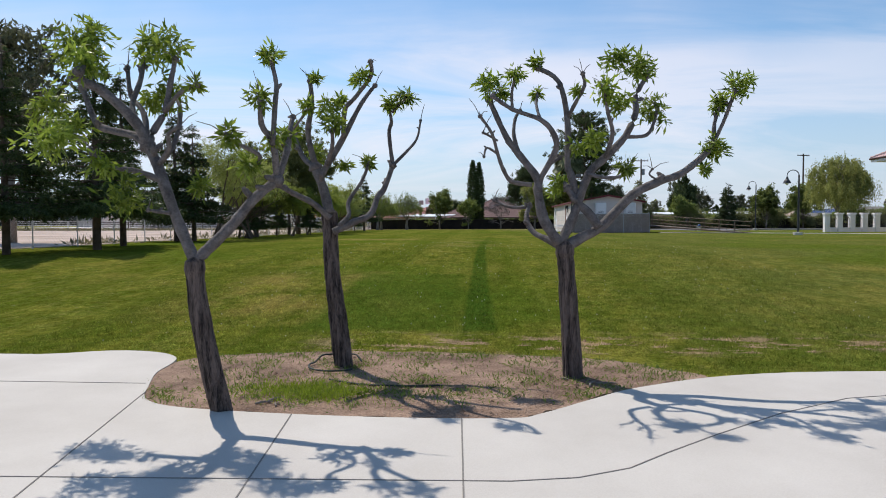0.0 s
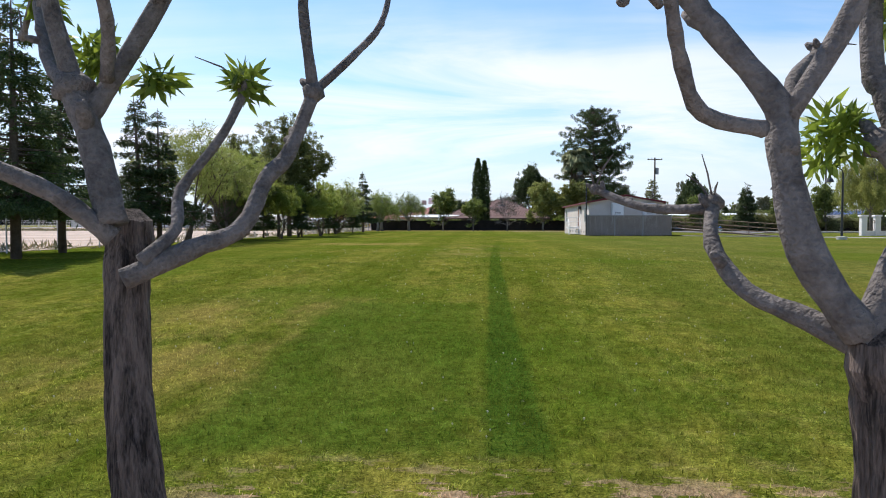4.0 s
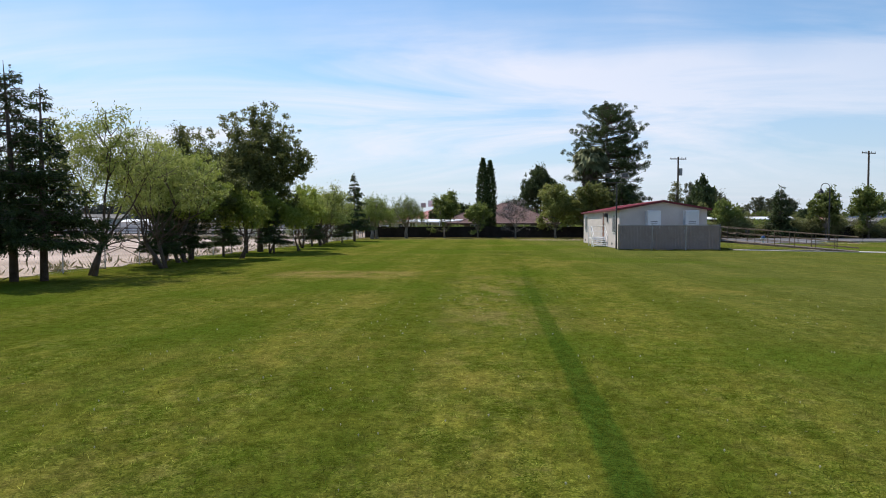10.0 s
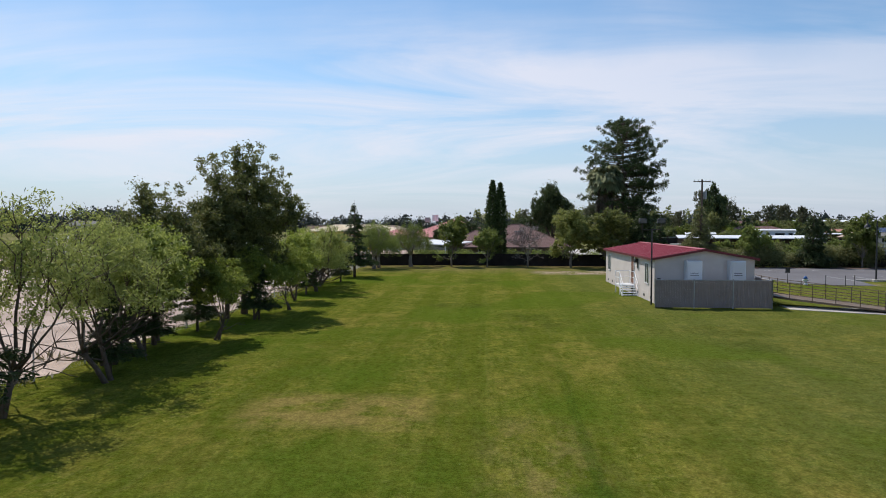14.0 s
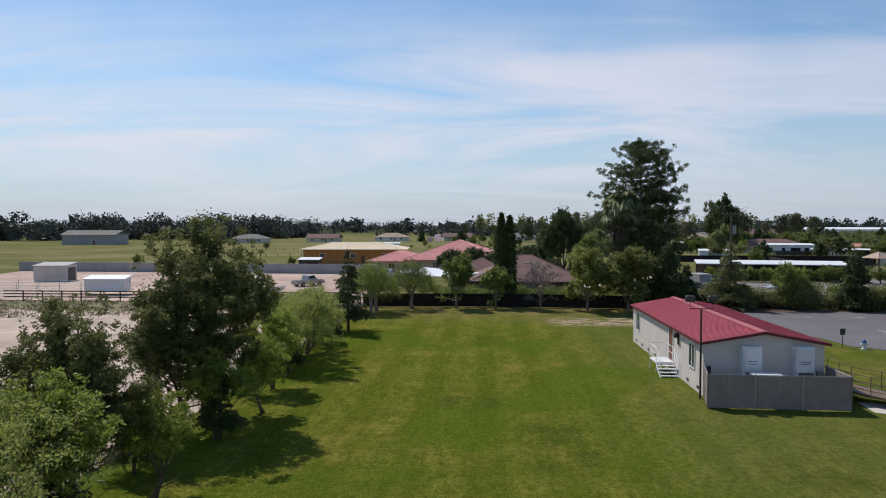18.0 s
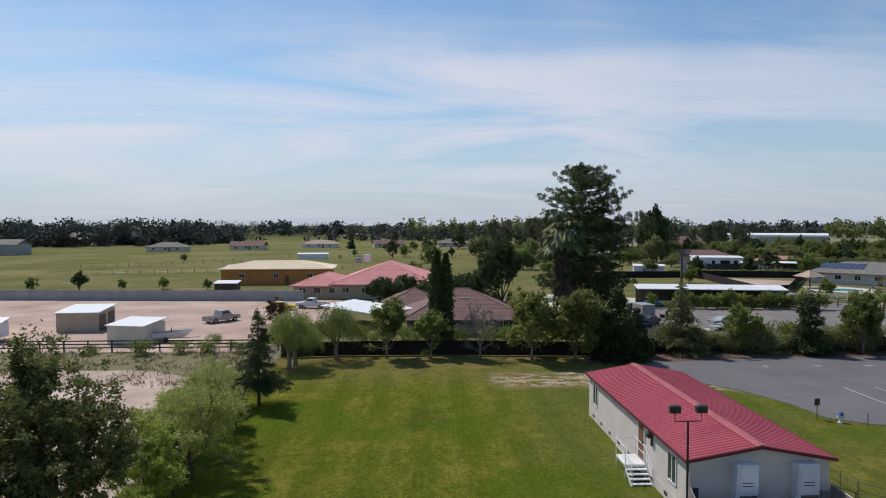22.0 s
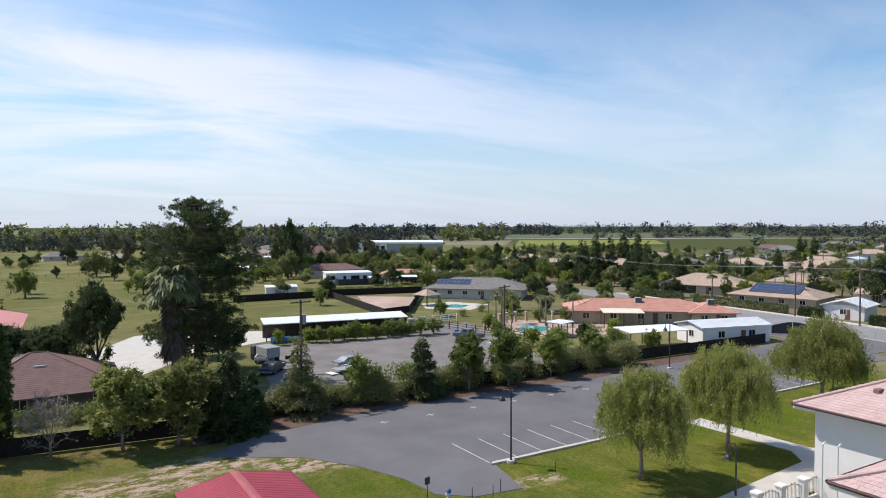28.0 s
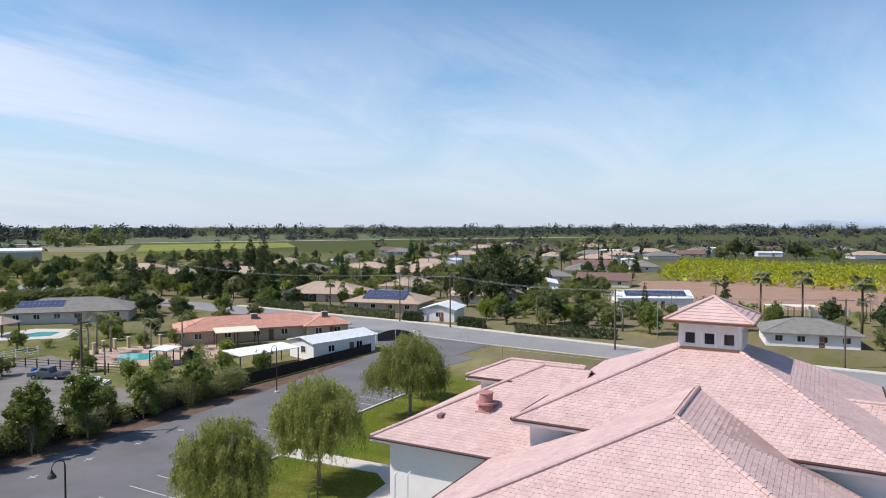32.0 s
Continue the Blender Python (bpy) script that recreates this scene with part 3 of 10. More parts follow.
    L.new(col, warm.inputs["A"])
    warm.inputs["B"].default_value = (1.12, 1.02, 1.22, 1)
    # uneven sward: tufts stand lighter and darker at a hand's width and at half a metre
    tuft = N.new("ShaderNodeHueSaturation")
    L.new(mth("MULTIPLY", band(nz(4.2, 6, 0.85, (1.0, 0.8, 1)), 0.42, 0.58, 0.74, 1.20), band(nz(13, 4, 0.8), 0.43, 0.57, 0.78, 1.20)), tuft.inputs["Value"])
    L.new(warm.outputs["Result"], tuft.inputs["Color"])
    col = blend(far, tuft.outputs[0], pas)
    if through_:
        # blades: each a little lighter or darker than its spot, and light passes through
        hv = N.new("ShaderNodeHueSaturation")
        L.new(band(g.outputs["Random Per Island"], 0, 1, gain * 0.5, gain * 1.6), hv.inputs["Value"])
        L.new(col, hv.inputs["Color"])
        col = hv.outputs[0]
        tr = N.new("ShaderNodeBsdfTranslucent")
        ms = N.new("ShaderNodeMixShader")
        ms.inputs[0].default_value = through_
        L.new(col, tr.inputs["Color"])
        L.new(P.outputs[0], ms.inputs[1]), L.new(tr.outputs[0], ms.inputs[2])
        L.new(ms.outputs[0], N["Material Output"].inputs["Surface"])
    L.new(col, P.inputs["Base Color"])
    P.inputs["Roughness"].default_value, P.inputs["Specular IOR Level"].default_value = 0.9, 0.0
    P.inputs["Sheen Weight"].default_value, P.inputs["Sheen Roughness"].default_value = 0.10, 0.5
    P.inputs["Sheen Tint"].default_value = (0.95, 0.9, 0.05, 1)
    bp = N.new("ShaderNodeBump")
    bp.inputs["Strength"].default_value, bp.inputs["Distance"].default_value = 0.9, 0.05
    L.new(mth("MULTIPLY_ADD", clump, 1.2, fine), bp.inputs["Height"])
    L.new(bp.outputs[0], P.inputs["Normal"])
    return m


MAT["lawn"] = field_material()
MAT["lawn_blade"] = field_material("lawn_blade", 1.7, 0.5)


def axis_steps(lo, hi, near0, near1, step):
    """Even steps between near0 and near1, then ever wider ones to lo and hi."""
    a = list(np.arange(near0, near1 + 0.01, step))
    s, x = step, near1
    while x < hi:
        s *= 1.5
        x = min(x + s, hi)
        a.append(x)
    s, x = step, near0
    while x > lo:
        s *= 1.5
        x = max(x - s, lo)
        a.insert(0, x)
    return a


gx, gy = axis_steps(-4500, 4500, -24, 24, 2.0), axis_steps(-1500, 4800, -6, 34, 1.0)
gv = [(x, y, ground_z(x, y)) for y in gy for x in gx]
gw = len(gx)
gf = [(j * gw + i, j * gw + i + 1, (j + 1) * gw + i + 1, (j + 1) * gw + i) for j in range(len(gy) - 1) for i in range(gw - 1)]
gs = Shape()
gs.v, gs.f = gv, gf
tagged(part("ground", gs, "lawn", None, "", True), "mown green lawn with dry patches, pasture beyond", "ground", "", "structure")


def plate(name, pts, z, mat, label, category, kind="structure", thick=0.05):
    return tagged(part(name, Shape().slab(pts, z - thick, z), mat), label, category, "", kind)


def ragged(pts, step, amp, seed):
    """Points along a closed outline, pushed in and out at random."""
    rng = random.Random(seed)
    out = []
    for (x0, y0), (x1, y1) in zip(pts, pts[1:] + pts[:1]):
        n = max(1, int(math.hypot(x1 - x0, y1 - y0) / step))
        for i in range(n):
            u = i / n
            nx, ny = (y1 - y0), -(x1 - x0)
            ln = math.hypot(nx, ny) or 1
            a = rng.uniform(-amp, amp)
            out.append((x0 + (x1 - x0) * u + nx / ln * a, y0 + (y1 - y0) * u + ny / ln * a))
    return out


# bare lot behind the chain-link fence
plate("dirt_lot", ragged([(-18.2, 26), (-18.2, 98), (-21, 106), (-120, 109), (-120, 26)], 2.0, 0.7, 3), 0.02, "sand", "pale bare sandy lot behind the chain-link fence", "dirt")
lot, rl_ = Shape(), random.Random(12)
lot_y = [-14 + 1.5 * i for i in range(28)]
for y in lot_y:
    lot.v += [(-120, y, ground_z(0, y) + 0.022), (-60, y, ground_z(0, y) + 0.022), (-18.3 + rl_.uniform(-0.6, 0.4), y, ground_z(0, y) + 0.022)]
lot.f = [(3 * i + k, 3 * i + k + 1, 3 * i + k + 4, 3 * i + k + 3) for i in range(27) for k in (0, 1)]
tagged(part("dirt_lot", lot, "sand"), "pale bare sandy lot behind the chain-link fence", "dirt", "", "structure")
plate("weed_strip", ragged([(-18.6, 99), (-18, 115), (-130, 116), (-130, 108), (-30, 105.5)], 2.5, 0.8, 5), 0.035, "weeds", "dry weedy strip of rough ground", "ground")
plate("farm_yard", ragged([(-15, 114.5), (-17, 166), (-100, 171), (-100, 116.2)], 4, 0.6, 6), 0.045, "yard", "bare reddish dirt yard with wheel tracks", "dirt")
# car park, its apron and sandy edge
plate("parking_lot", [(14.5, 104.2), (21.5, 99.5), (24.5, 95.2), (26.3, 91.0), (26.8, 87.2), (29, 85.4), (32.8, 84.9), (34.0, 90.2), (57, 90.2), (57.5, 92.2), (84, 92.6), (84, 98), (108, 95), (112, 112), (63, 108.6), (35, 109.6), (20, 107.4)], 0.03, "asphalt", "dark grey asphalt car park with faded marks", "parking lot")
plate("mulch_strip", ragged([(14.0, 107.2), (20, 107.3), (35, 109.5), (63, 108.5), (100, 110.6), (100, 113.2), (62, 112.6), (35, 113.2), (15, 112.6)], 1.2, 0.25, 44), 0.026, "mulch", "dark reddish-brown mulch under the hedge trees", "soil")
# street on the far side, with pale verges
plate("road", [(104, -60), (118, 72), (120.6, 100), (124, 121), (127.5, 147), (131, 183), (142, 300), (153, 300), (141.4, 183), (138.6, 147), (136.2, 118), (131, 89), (128.2, 72), (117, -60)], 0.05, "road", "pale grey asphalt street", "road")
plate("pavement", [(128.4, 72), (131.2, 89), (136.4, 118), (138.8, 147), (141.6, 183), (143.4, 183), (140.6, 147), (138.2, 118), (133.0, 89), (130.2, 72), (118.4, -40), (116.6, -40)], 0.16, "concrete", "pale concrete pavement along the street", "pavement", thick=0.2)
plate("kerb_west", [(118, 72), (120.6, 100), (124, 121), (123.8, 121), (120.4, 100), (117.8, 72)], 0.14, "concrete", "pale concrete kerb of the street", "kerb", thick=0.2)
plate("forecourt_drive", [(107, 99), (120.2, 98), (123.6, 119), (127.0, 146), (112, 121)], 0.04, "asphalt", "grey asphalt drive joining the street", "road")
plate("dirt_shoulder", ragged([(141.8, 178), (139.0, 146), (137, 120), (139.5, 119), (142, 145), (145, 177)], 2.5, 0.3, 71), 0.03, "dry_soil", "strip of dry bare soil behind the pavement", "dirt")
# paths by the large building
plate("garden_path", [(56.6, 90.0), (58.9, 90.0), (59.4, 79.2), (63, 74), (40, 73.2), (40, 76.0), (55.5, 77.5), (57.2, 79.5)], 0.035, "concrete", "pale concrete path", "path")
plate("kerb", [(33.6, 90.0), (56.7, 90.0), (56.7, 90.35), (33.9, 90.35)], 0.15, "concrete", "pale concrete kerb of the car park", "kerb", thick=0.2)
plate("kerb_east", [(58.9, 92.2), (84, 92.2), (84, 92.5), (58.9, 92.5)], 0.15, "concrete", "pale concrete kerb of the car park", "kerb", thick=0.2)
plate("walkway", [(17.6, 67.0), (24.4, 63.6), (60, 36), (60, 38), (25.2, 65.0), (23.6, 67.4), (17.8, 69.2)], 0.03, "concrete", "pale concrete walkway from the ramp", "path")
# courtyard of the neighbours
plate("gravel_lane", ragged([(24, 117), (30, 137), (33, 152), (60, 151), (66, 158), (76, 158), (74, 146), (67, 132), (66, 120), (60, 118)], 3, 0.3, 9), 0.04, "gravel", "grey gravel lane and turning place", "gravel lane")
plate("side_drive", [(5, 138), (9, 158), (18, 174), (26, 175), (42, 166), (44, 160), (24, 152), (13, 138)], 0.045, "concrete", "pale concrete driveway", "driveway")
plate("tilled_field", [(188, 97), (276, 106), (305, 30), (330, -40), (214, 8), (199, 66)], 0.05, "tilled", "bare tilled reddish-brown field", "field")
# parking bay lines and small crosses
for i in range(8):
    x = 33.75 + i * 2.74
    tagged(part("bay_line", Shape().slab([(x, 90.5), (x + 0.1, 90.5), (x + 0.1, 96.2 - 0.05 * i), (x, 96.2 - 0.05 * i)], 0.03, 0.036), "line_paint"), "white painted parking bay line", "road marking", "bay lines", "structure")
for i in range(7):
    x, y = 31.6 + i * 5.2, 105.2 - i * 0.05
    tagged(part("bay_cross", Shape().slab([(x - 0.5, y - 0.05), (x + 0.5, y - 0.05), (x + 0.5, y + 0.05), (x - 0.5, y + 0.05)], 0.03, 0.036).slab([(x - 0.05, y - 0.4), (x + 0.05, y - 0.4), (x + 0.05, y + 0.4), (x - 0.05, y + 0.4)], 0.03, 0.038), "line_paint"), "white painted cross on asphalt", "road marking", "bay crosses", "structure")
for i in range(9):
    y = 93.6 + i * 0.02
    x = 62 + i * 2.74
    tagged(part("bay_line", Shape().slab([(x, 92.6), (x + 0.1, 92.6), (x + 0.1, 97.8), (x, 97.8)], 0.03, 0.036), "line_paint"), "white painted parking bay line", "road marking", "bay lines", "structure")

# ---- forecourt with planting bed, at the start ----
Z0 = -0.7
edge = [(p.x, p.y) for p in bend([(x, y, 0) for x, y in [(-14.91, 10.01), (-9.58, 9.27), (-6.02, 8.36), (-4.74, 8.63), (-4.1, 8.54), (-3.73, 8.25), (-3.6, 7.88), (-3.54, 7.35), (-3.32, 6.71), (-3.19, 6.37), (-2.98, 6.11), (-2.59, 5.94), (-1.68, 5.79), (-0.69, 5.71), (0.26, 5.73), (0.55, 5.89), (1.08, 6.41), (1.6, 6.87), (2.75, 7.46), (4.46, 7.72), (8.52, 7.77), (14.91, 7.03)]], 4)]
plate("forecourt", edge + [(34, 6.4), (34, -22), (-30, -22), (-30, 10.2)], Z0 + 0.03, "concrete", "pale grey concrete forecourt with sawn joints", "pavement", thick=0.15)
for name, pts in [('a', [(-2.45, 2.13), (-3.24, 6.5)]), ('b', [(-1.28, 2.13), (-1.6, 5.77)]), ('c', [(-0.03, 2.13), (-0.14, 5.71)]), ('d', [(-8.52, 4.26), (-3.1, 4.25), (0.21, 4.31), (0.64, 4.39), (1.01, 4.58), (1.33, 4.89), (1.81, 5.32), (2.58, 5.96), (3.41, 6.5), (5.32, 7.03)]), ('e', [(-8.52, 7.03), (-4.98, 6.88), (-3.41, 6.84)])]:
    sh = Shape()
    for (x0, y0), (x1, y1) in zip(pts, pts[1:]):
        ln = math.hypot(x1 - x0, y1 - y0)
        nx, ny = -(y1 - y0) / ln * 0.005, (x1 - x0) / ln * 0.005
        sh.slab([(x0 - nx, y0 - ny), (x1 - nx, y1 - ny), (x1 + nx, y1 + ny), (x0 + nx, y0 + ny)], Z0 + 0.02, Z0 + 0.034)
    tagged(part("paving_joint", sh, "joint"), "dark sawn joint in the concrete", "joint", "paving joints", "structure")


def bed_material():
    m = surface("bed_soil", (0.115, 0.066, 0.042), (0.46, 0.31, 0.22), 2.1, 0.95, 1.0, 38, bdist=0.05)
    return m


MAT["bed_soil"] = bed_material()
rng = random.Random(4)
bed_edge = [(p.x, p.y) for p in bend([(x, y, 0) for x, y in [(-3.64, 7.88), (-3.56, 7.35), (-3.34, 6.71), (-3.22, 6.37), (-3.0, 6.11), (-2.59, 5.96), (-1.68, 5.81), (-0.69, 5.73), (0.26, 5.75), (0.53, 5.91), (1.06, 6.44), (1.58, 6.9), (2.45, 7.37), (2.13, 7.72), (1.6, 8.25), (0.64, 8.52), (-0.53, 8.68), (-1.7, 8.73), (-2.77, 8.52), (-3.41, 8.31)]], 3)]
bs = Shape()


def inside(x, y, pts):
    hit_ = False
    for (x0, y0), (x1, y1) in zip(pts, pts[1:] + pts[:1]):
        if (y0 > y) != (y1 > y) and x < (x1 - x0) * (y - y0) / (y1 - y0) + x0:
            hit_ = not hit_
    return hit_


bs.slab(ragged(bed_edge, 0.10, 0.035, 8), Z0 - 0.05, Z0 + 0.022)
tagged(part("planting_bed", bs, "bed_soil"), "bare brown soil bed with sparse weeds", "soil", "", "structure")
clods = Shape()
for k in range(160):
    x, y = rng.uniform(-3.5, 2.3), rng.uniform(5.8, 8.6)
    if inside(x, y, bed_edge):
        r = rng.uniform(0.012, 0.05)
        a0 = rng.uniform(0, 6)
        ring = [(x + r * rng.uniform(0.7, 1.2) * math.cos(a0 + i), y + r * rng.uniform(0.7, 1.2) * math.sin(a0 + i), Z0 + 0.02) for i in range(6)]
        clods.add(ring + [(x, y, Z0 + 0.02 + r * 0.7)], [(i, (i + 1) % 6, 6) for i in range(6)])
tagged(part("soil_clods", clods, "bed_soil"), "crumbs and clods of dry soil", "soil", "", "stuff")

# ---- building kit ----
def window(parent, m, w, h, depth=0.06, mullion=True):
    """A sliding window in a frame, laid against a wall; m: its middle, with -y facing out."""
    fr = Shape()
    for x0, x1, z0, z1 in ((-w / 2, w / 2, h / 2 - 0.06, h / 2), (-w / 2, w / 2, -h / 2, -h / 2 + 0.06), (-w / 2, -w / 2 + 0.06, -h / 2 + 0.06, h / 2 - 0.06), (w / 2 - 0.06, w / 2, -h / 2 + 0.06, h / 2 - 0.06)):
        fr.box(x0, -depth, z0, x1, 0.01, z1, m)
    if mullion:
        fr.box(-0.03, -depth + 0.01, -h / 2 + 0.06, 0.03, 0.0, h / 2 - 0.06, m)
    f = part("window", fr, "white_paint", parent)
    part("pane", Shape().box(-w / 2 + 0.06, -0.02, -h / 2 + 0.06, w / 2 - 0.06, 0.008, h / 2 - 0.06, m), "glass_dark", f, "dark glass pane")
    return f


def roof_planes(w, d, h, slope, kind, over):
    """The faces of a hip or gable roof over a w x d plan whose eave lies at height h; the ridge follows the longer side."""
    x, y = w / 2 + over, d / 2 + over
    z = h - over * slope
    if kind == "hip":
        r = min(x, y)
        t = z + r * slope
        if x >= y:
            a, b = (-x + r, 0, t), (x - r, 0, t)
            return [[(-x, -y, z), (x, -y, z), b, a], [(x, y, z), (-x, y, z), a, b], [(x, -y, z), (x, y, z), b], [(-x, y, z), (-x, -y, z), a]], t
        a, b = (0, -y + r, t), (0, y - r, t)
        return [[(x, -y, z), (x, y, z), b, a], [(-x, y, z), (-x, -y, z), a, b], [(-x, -y, z), (x, -y, z), a], [(x, y, z), (-x, y, z), b]], t
    if x >= y:
        t = z + y * slope
        return [[(-x, -y, z), (x, -y, z), (x, 0, t), (-x, 0, t)], [(x, y, z), (-x, y, z), (-x, 0, t), (x, 0, t)]], t
    t = z + x * slope
    return [[(x, -y, z), (x, y, z), (0, y, t), (0, -y, t)], [(-x, y, z), (-x, -y, z), (0, -y, t), (0, y, t)]], t


def courses(planes, step=0.34, lift=0.03):
    """Roof covering laid in overlapping courses on each plane."""
    s = Shape()
    for pl in planes:
        p = [Vector(q) for q in pl]
        e = (p[1] - p[0]).normalized()
        nrm = (p[1] - p[0]).cross(p[-1] - p[0]).normalized()
        v = nrm.cross(e)
        flat = [((q - p[0]).dot(e), (q - p[0]).dot(v)) for q in p]
        top = max(b for a, b in flat)
        n = max(1, int(top / step))

        def span(hh):
            xs = []
            for (a0, b0), (a1, b1) in zip(flat, flat[1:] + flat[:1]):
                if abs(b1 - b0) > 1e-6 and min(b0, b1) - 1e-6 <= hh <= max(b0, b1) + 1e-6:
                    xs.append(a0 + (a1 - a0) * (hh - b0) / (b1 - b0))
            return (min(xs), max(xs)) if xs else (0, 0)
        for i in range(n):
            h0, h1 = top * i / n, top * (i + 1) / n
            (a0, a1), (c0, c1) = span(h0 + 1e-4), span(h1 - 1e-4)
            lo, hi = nrm * (lift + 0.012), nrm * lift * 0.35
            q = [p[0] + e * a0 + v * h0 + lo, p[0] + e * a1 + v * h0 + lo, p[0] + e * c1 + v * h1 + hi, p[0] + e * c0 + v * h1 + hi]
            base = [p[0] + e * a0 + v * h0, p[0] + e * a1 + v * h0]
            s.add(q + base, [(0, 1, 2, 3), (4, 5, 1, 0)])
    return s


def house(name, at, rz, w, d, h, roof, slope, roof_mat, wall_mat, label, over=0.5, doors=1, windows=3, category="house", group="", chimney=False, cooler=False):
    """A one-storey house: walls, roof, fascia, door and windows."""
    t = thing(name, at, rz, label, category, group)
    walls = Shape().box(-w / 2, -d / 2, 0, w / 2, d / 2, h - 0.02)
    planes, top = roof_planes(w, d, h, slope, roof, over)
    if roof == "gable":
        x, y = w / 2 - 0.02, d / 2 - 0.02
        if w >= d:
            for s in (-x, x):
                walls.add([(s, -y, h - 0.05), (s, y, h - 0.05), (s, 0, h + y * slope - 0.05)], [(0, 1, 2), (2, 1, 0)])
        else:
            for s in (-y, y):
                walls.add([(-x, s, h - 0.05), (x, s, h - 0.05), (0, s, h + x * slope - 0.05)], [(0, 1, 2), (2, 1, 0)])
    part("wall", walls, wall_mat, t)
    body = Shape()
    for pl in planes:
        body.sheet(pl, 0.14)
    r = part("roof", body, roof_mat, t)
    part("roofing", courses(planes, 0.34, 0.006 if roof_mat.startswith("shingle") else 0.03), roof_mat, r)["kind"] = "stuff"
    if len(planes) == 4:
        hips = Shape()
        a, b = planes[0][3], planes[0][2]
        hips.tube([a, b], 0.11, 6)
        for c in planes[0][:2] + planes[1][:2]:
            e = a if (Vector(a) - Vector(c)).length < (Vector(b) - Vector(c)).length else b
            hips.tube([c, e], 0.09, 6)
        part("ridge_cap", hips, roof_mat, r)
    for i in range(windows):
        u = -w / 2 + w * (i + 0.6) / (windows + 0.2)
        window(t, pose(u, -d / 2, h * 0.55), 1.3, 1.1)
    for i in range(max(1, windows // 2)):
        window(t, pose(-w / 2, -d / 2 + d * (i + 0.6) / (windows // 2 + 0.4), h * 0.55, 0, 0, -90), 1.2, 1.1)
    for i in range(doors):
        part("door", Shape().box(w * (0.1 + 0.28 * i) - 0.45, -d / 2 - 0.05, 0.05, w * (0.1 + 0.28 * i) + 0.45, -d / 2 + 0.01, 2.1), "door_brown", t)
    if chimney:
        part("chimney", Shape().bevbox(w * 0.2, 0.1, h, w * 0.2 + 0.9, 0.8, top + 0.7, 0.04), wall_mat, t)
    if cooler:
        c = part("roof_cooler", Shape().bevbox(-0.5, -d * 0.2, h + 0.9, 0.7, -d * 0.2 + 1.1, h + 2.0, 0.05), "hvac_grey", t, "grey rooftop cooler")
        for i in range(5):
            part("louvre", Shape().box(-0.52, -d * 0.2 - 0.03, h + 1.05 + i * 0.17, 0.7, -d * 0.2, h + 1.15 + i * 0.17), "dark_metal", c)
    return t


# ---- classroom block with red steel roof ----
CX0, CX1, CY0, CY1 = 9.72, 16.46, 70.1, 88.8
EZ, AZ, CXM = 3.12, 3.76, 13.06
block = thing("classroom_block", (0, 0, 0), 0, "cream portable classroom with a red ribbed steel roof", "building")
w4 = Shape()
w4.box(CX0, CY0, 0, CX0 + 0.12, CY1, EZ - 0.02).box(CX1 - 0.12, CY0, 0, CX1, CY1, EZ - 0.02)
for y0, y1 in ((CY0, CY0 + 0.12), (CY1 - 0.12, CY1)):
    xs = [CX0 + 0.12, CX1 - 0.12]
    w4.add([(xs[0], y0, 0), (xs[1], y0, 0), (xs[1], y0, EZ), (CXM, y0, AZ - 0.05), (xs[0], y0, EZ), (xs[0], y1, 0), (xs[1], y1, 0), (xs[1], y1, EZ), (CXM, y1, AZ - 0.05), (xs[0], y1, EZ)],
           [(0, 1, 2, 3, 4), (9, 8, 7, 6, 5), (0, 5, 6, 1), (1, 6, 7, 2), (2, 7, 8, 3), (3, 8, 9, 4), (4, 9, 5, 0)])
part("wall", w4, "stucco", block)
part("panel_batten", Shape().box(CX0 - 0.012, CY0, 0.0, CX0, CY1, 0.62), "stucco", block, "skirting board of the block")
rf = Shape()
RX0, RX1, RY0, RY1 = 9.5, 16.68, 69.85, 88.98
rf.sheet([(RX0, RY0, EZ), (CXM, RY0, AZ), (CXM, RY1, AZ), (RX0, RY1, EZ)], 0.10)
rf.sheet([(CXM, RY0, AZ), (RX1, RY0, EZ), (RX1, RY1, EZ), (CXM, RY1, AZ)], 0.10)
roof = part("roof", rf, "red_steel", block, "red steel roof")
rib_n = 62
for i in range(rib_n):
    y = RY0 + 0.12 + (RY1 - RY0 - 0.24) * i / (rib_n - 1)
    for x0, x1, z0, z1 in ((RX0, CXM, EZ, AZ), (CXM, RX1, AZ, EZ)):
        part("rib", Shape().add([(x0, y - 0.035, z0 + 0.002), (x1, y - 0.035, z1 + 0.002), (x1, y + 0.035, z1 + 0.002), (x0, y + 0.035, z0 + 0.002), (x0, y - 0.015, z0 + 0.022), (x1, y - 0.015, z1 + 0.022), (x1, y + 0.015, z1 + 0.022), (x0, y + 0.015, z0 + 0.022)],
                                [(0, 1, 5, 4), (4, 5, 6, 7), (7, 6, 2, 3), (0, 4, 7, 3), (1, 2, 6, 5)]), "red_steel", roof)
part("ridge_cap", Shape().sheet([(CXM - 0.28, RY0, AZ + 0.0), (CXM, RY0, AZ + 0.055), (CXM, RY1, AZ + 0.055), (CXM - 0.28, RY1, AZ + 0.0)], 0.012).sheet([(CXM, RY0, AZ + 0.055), (CXM + 0.28, RY0, AZ), (CXM + 0.28, RY1, AZ), (CXM, RY1, AZ + 0.055)], 0.012), "red_cap", roof, "lighter red ridge cap")
gut = Shape()
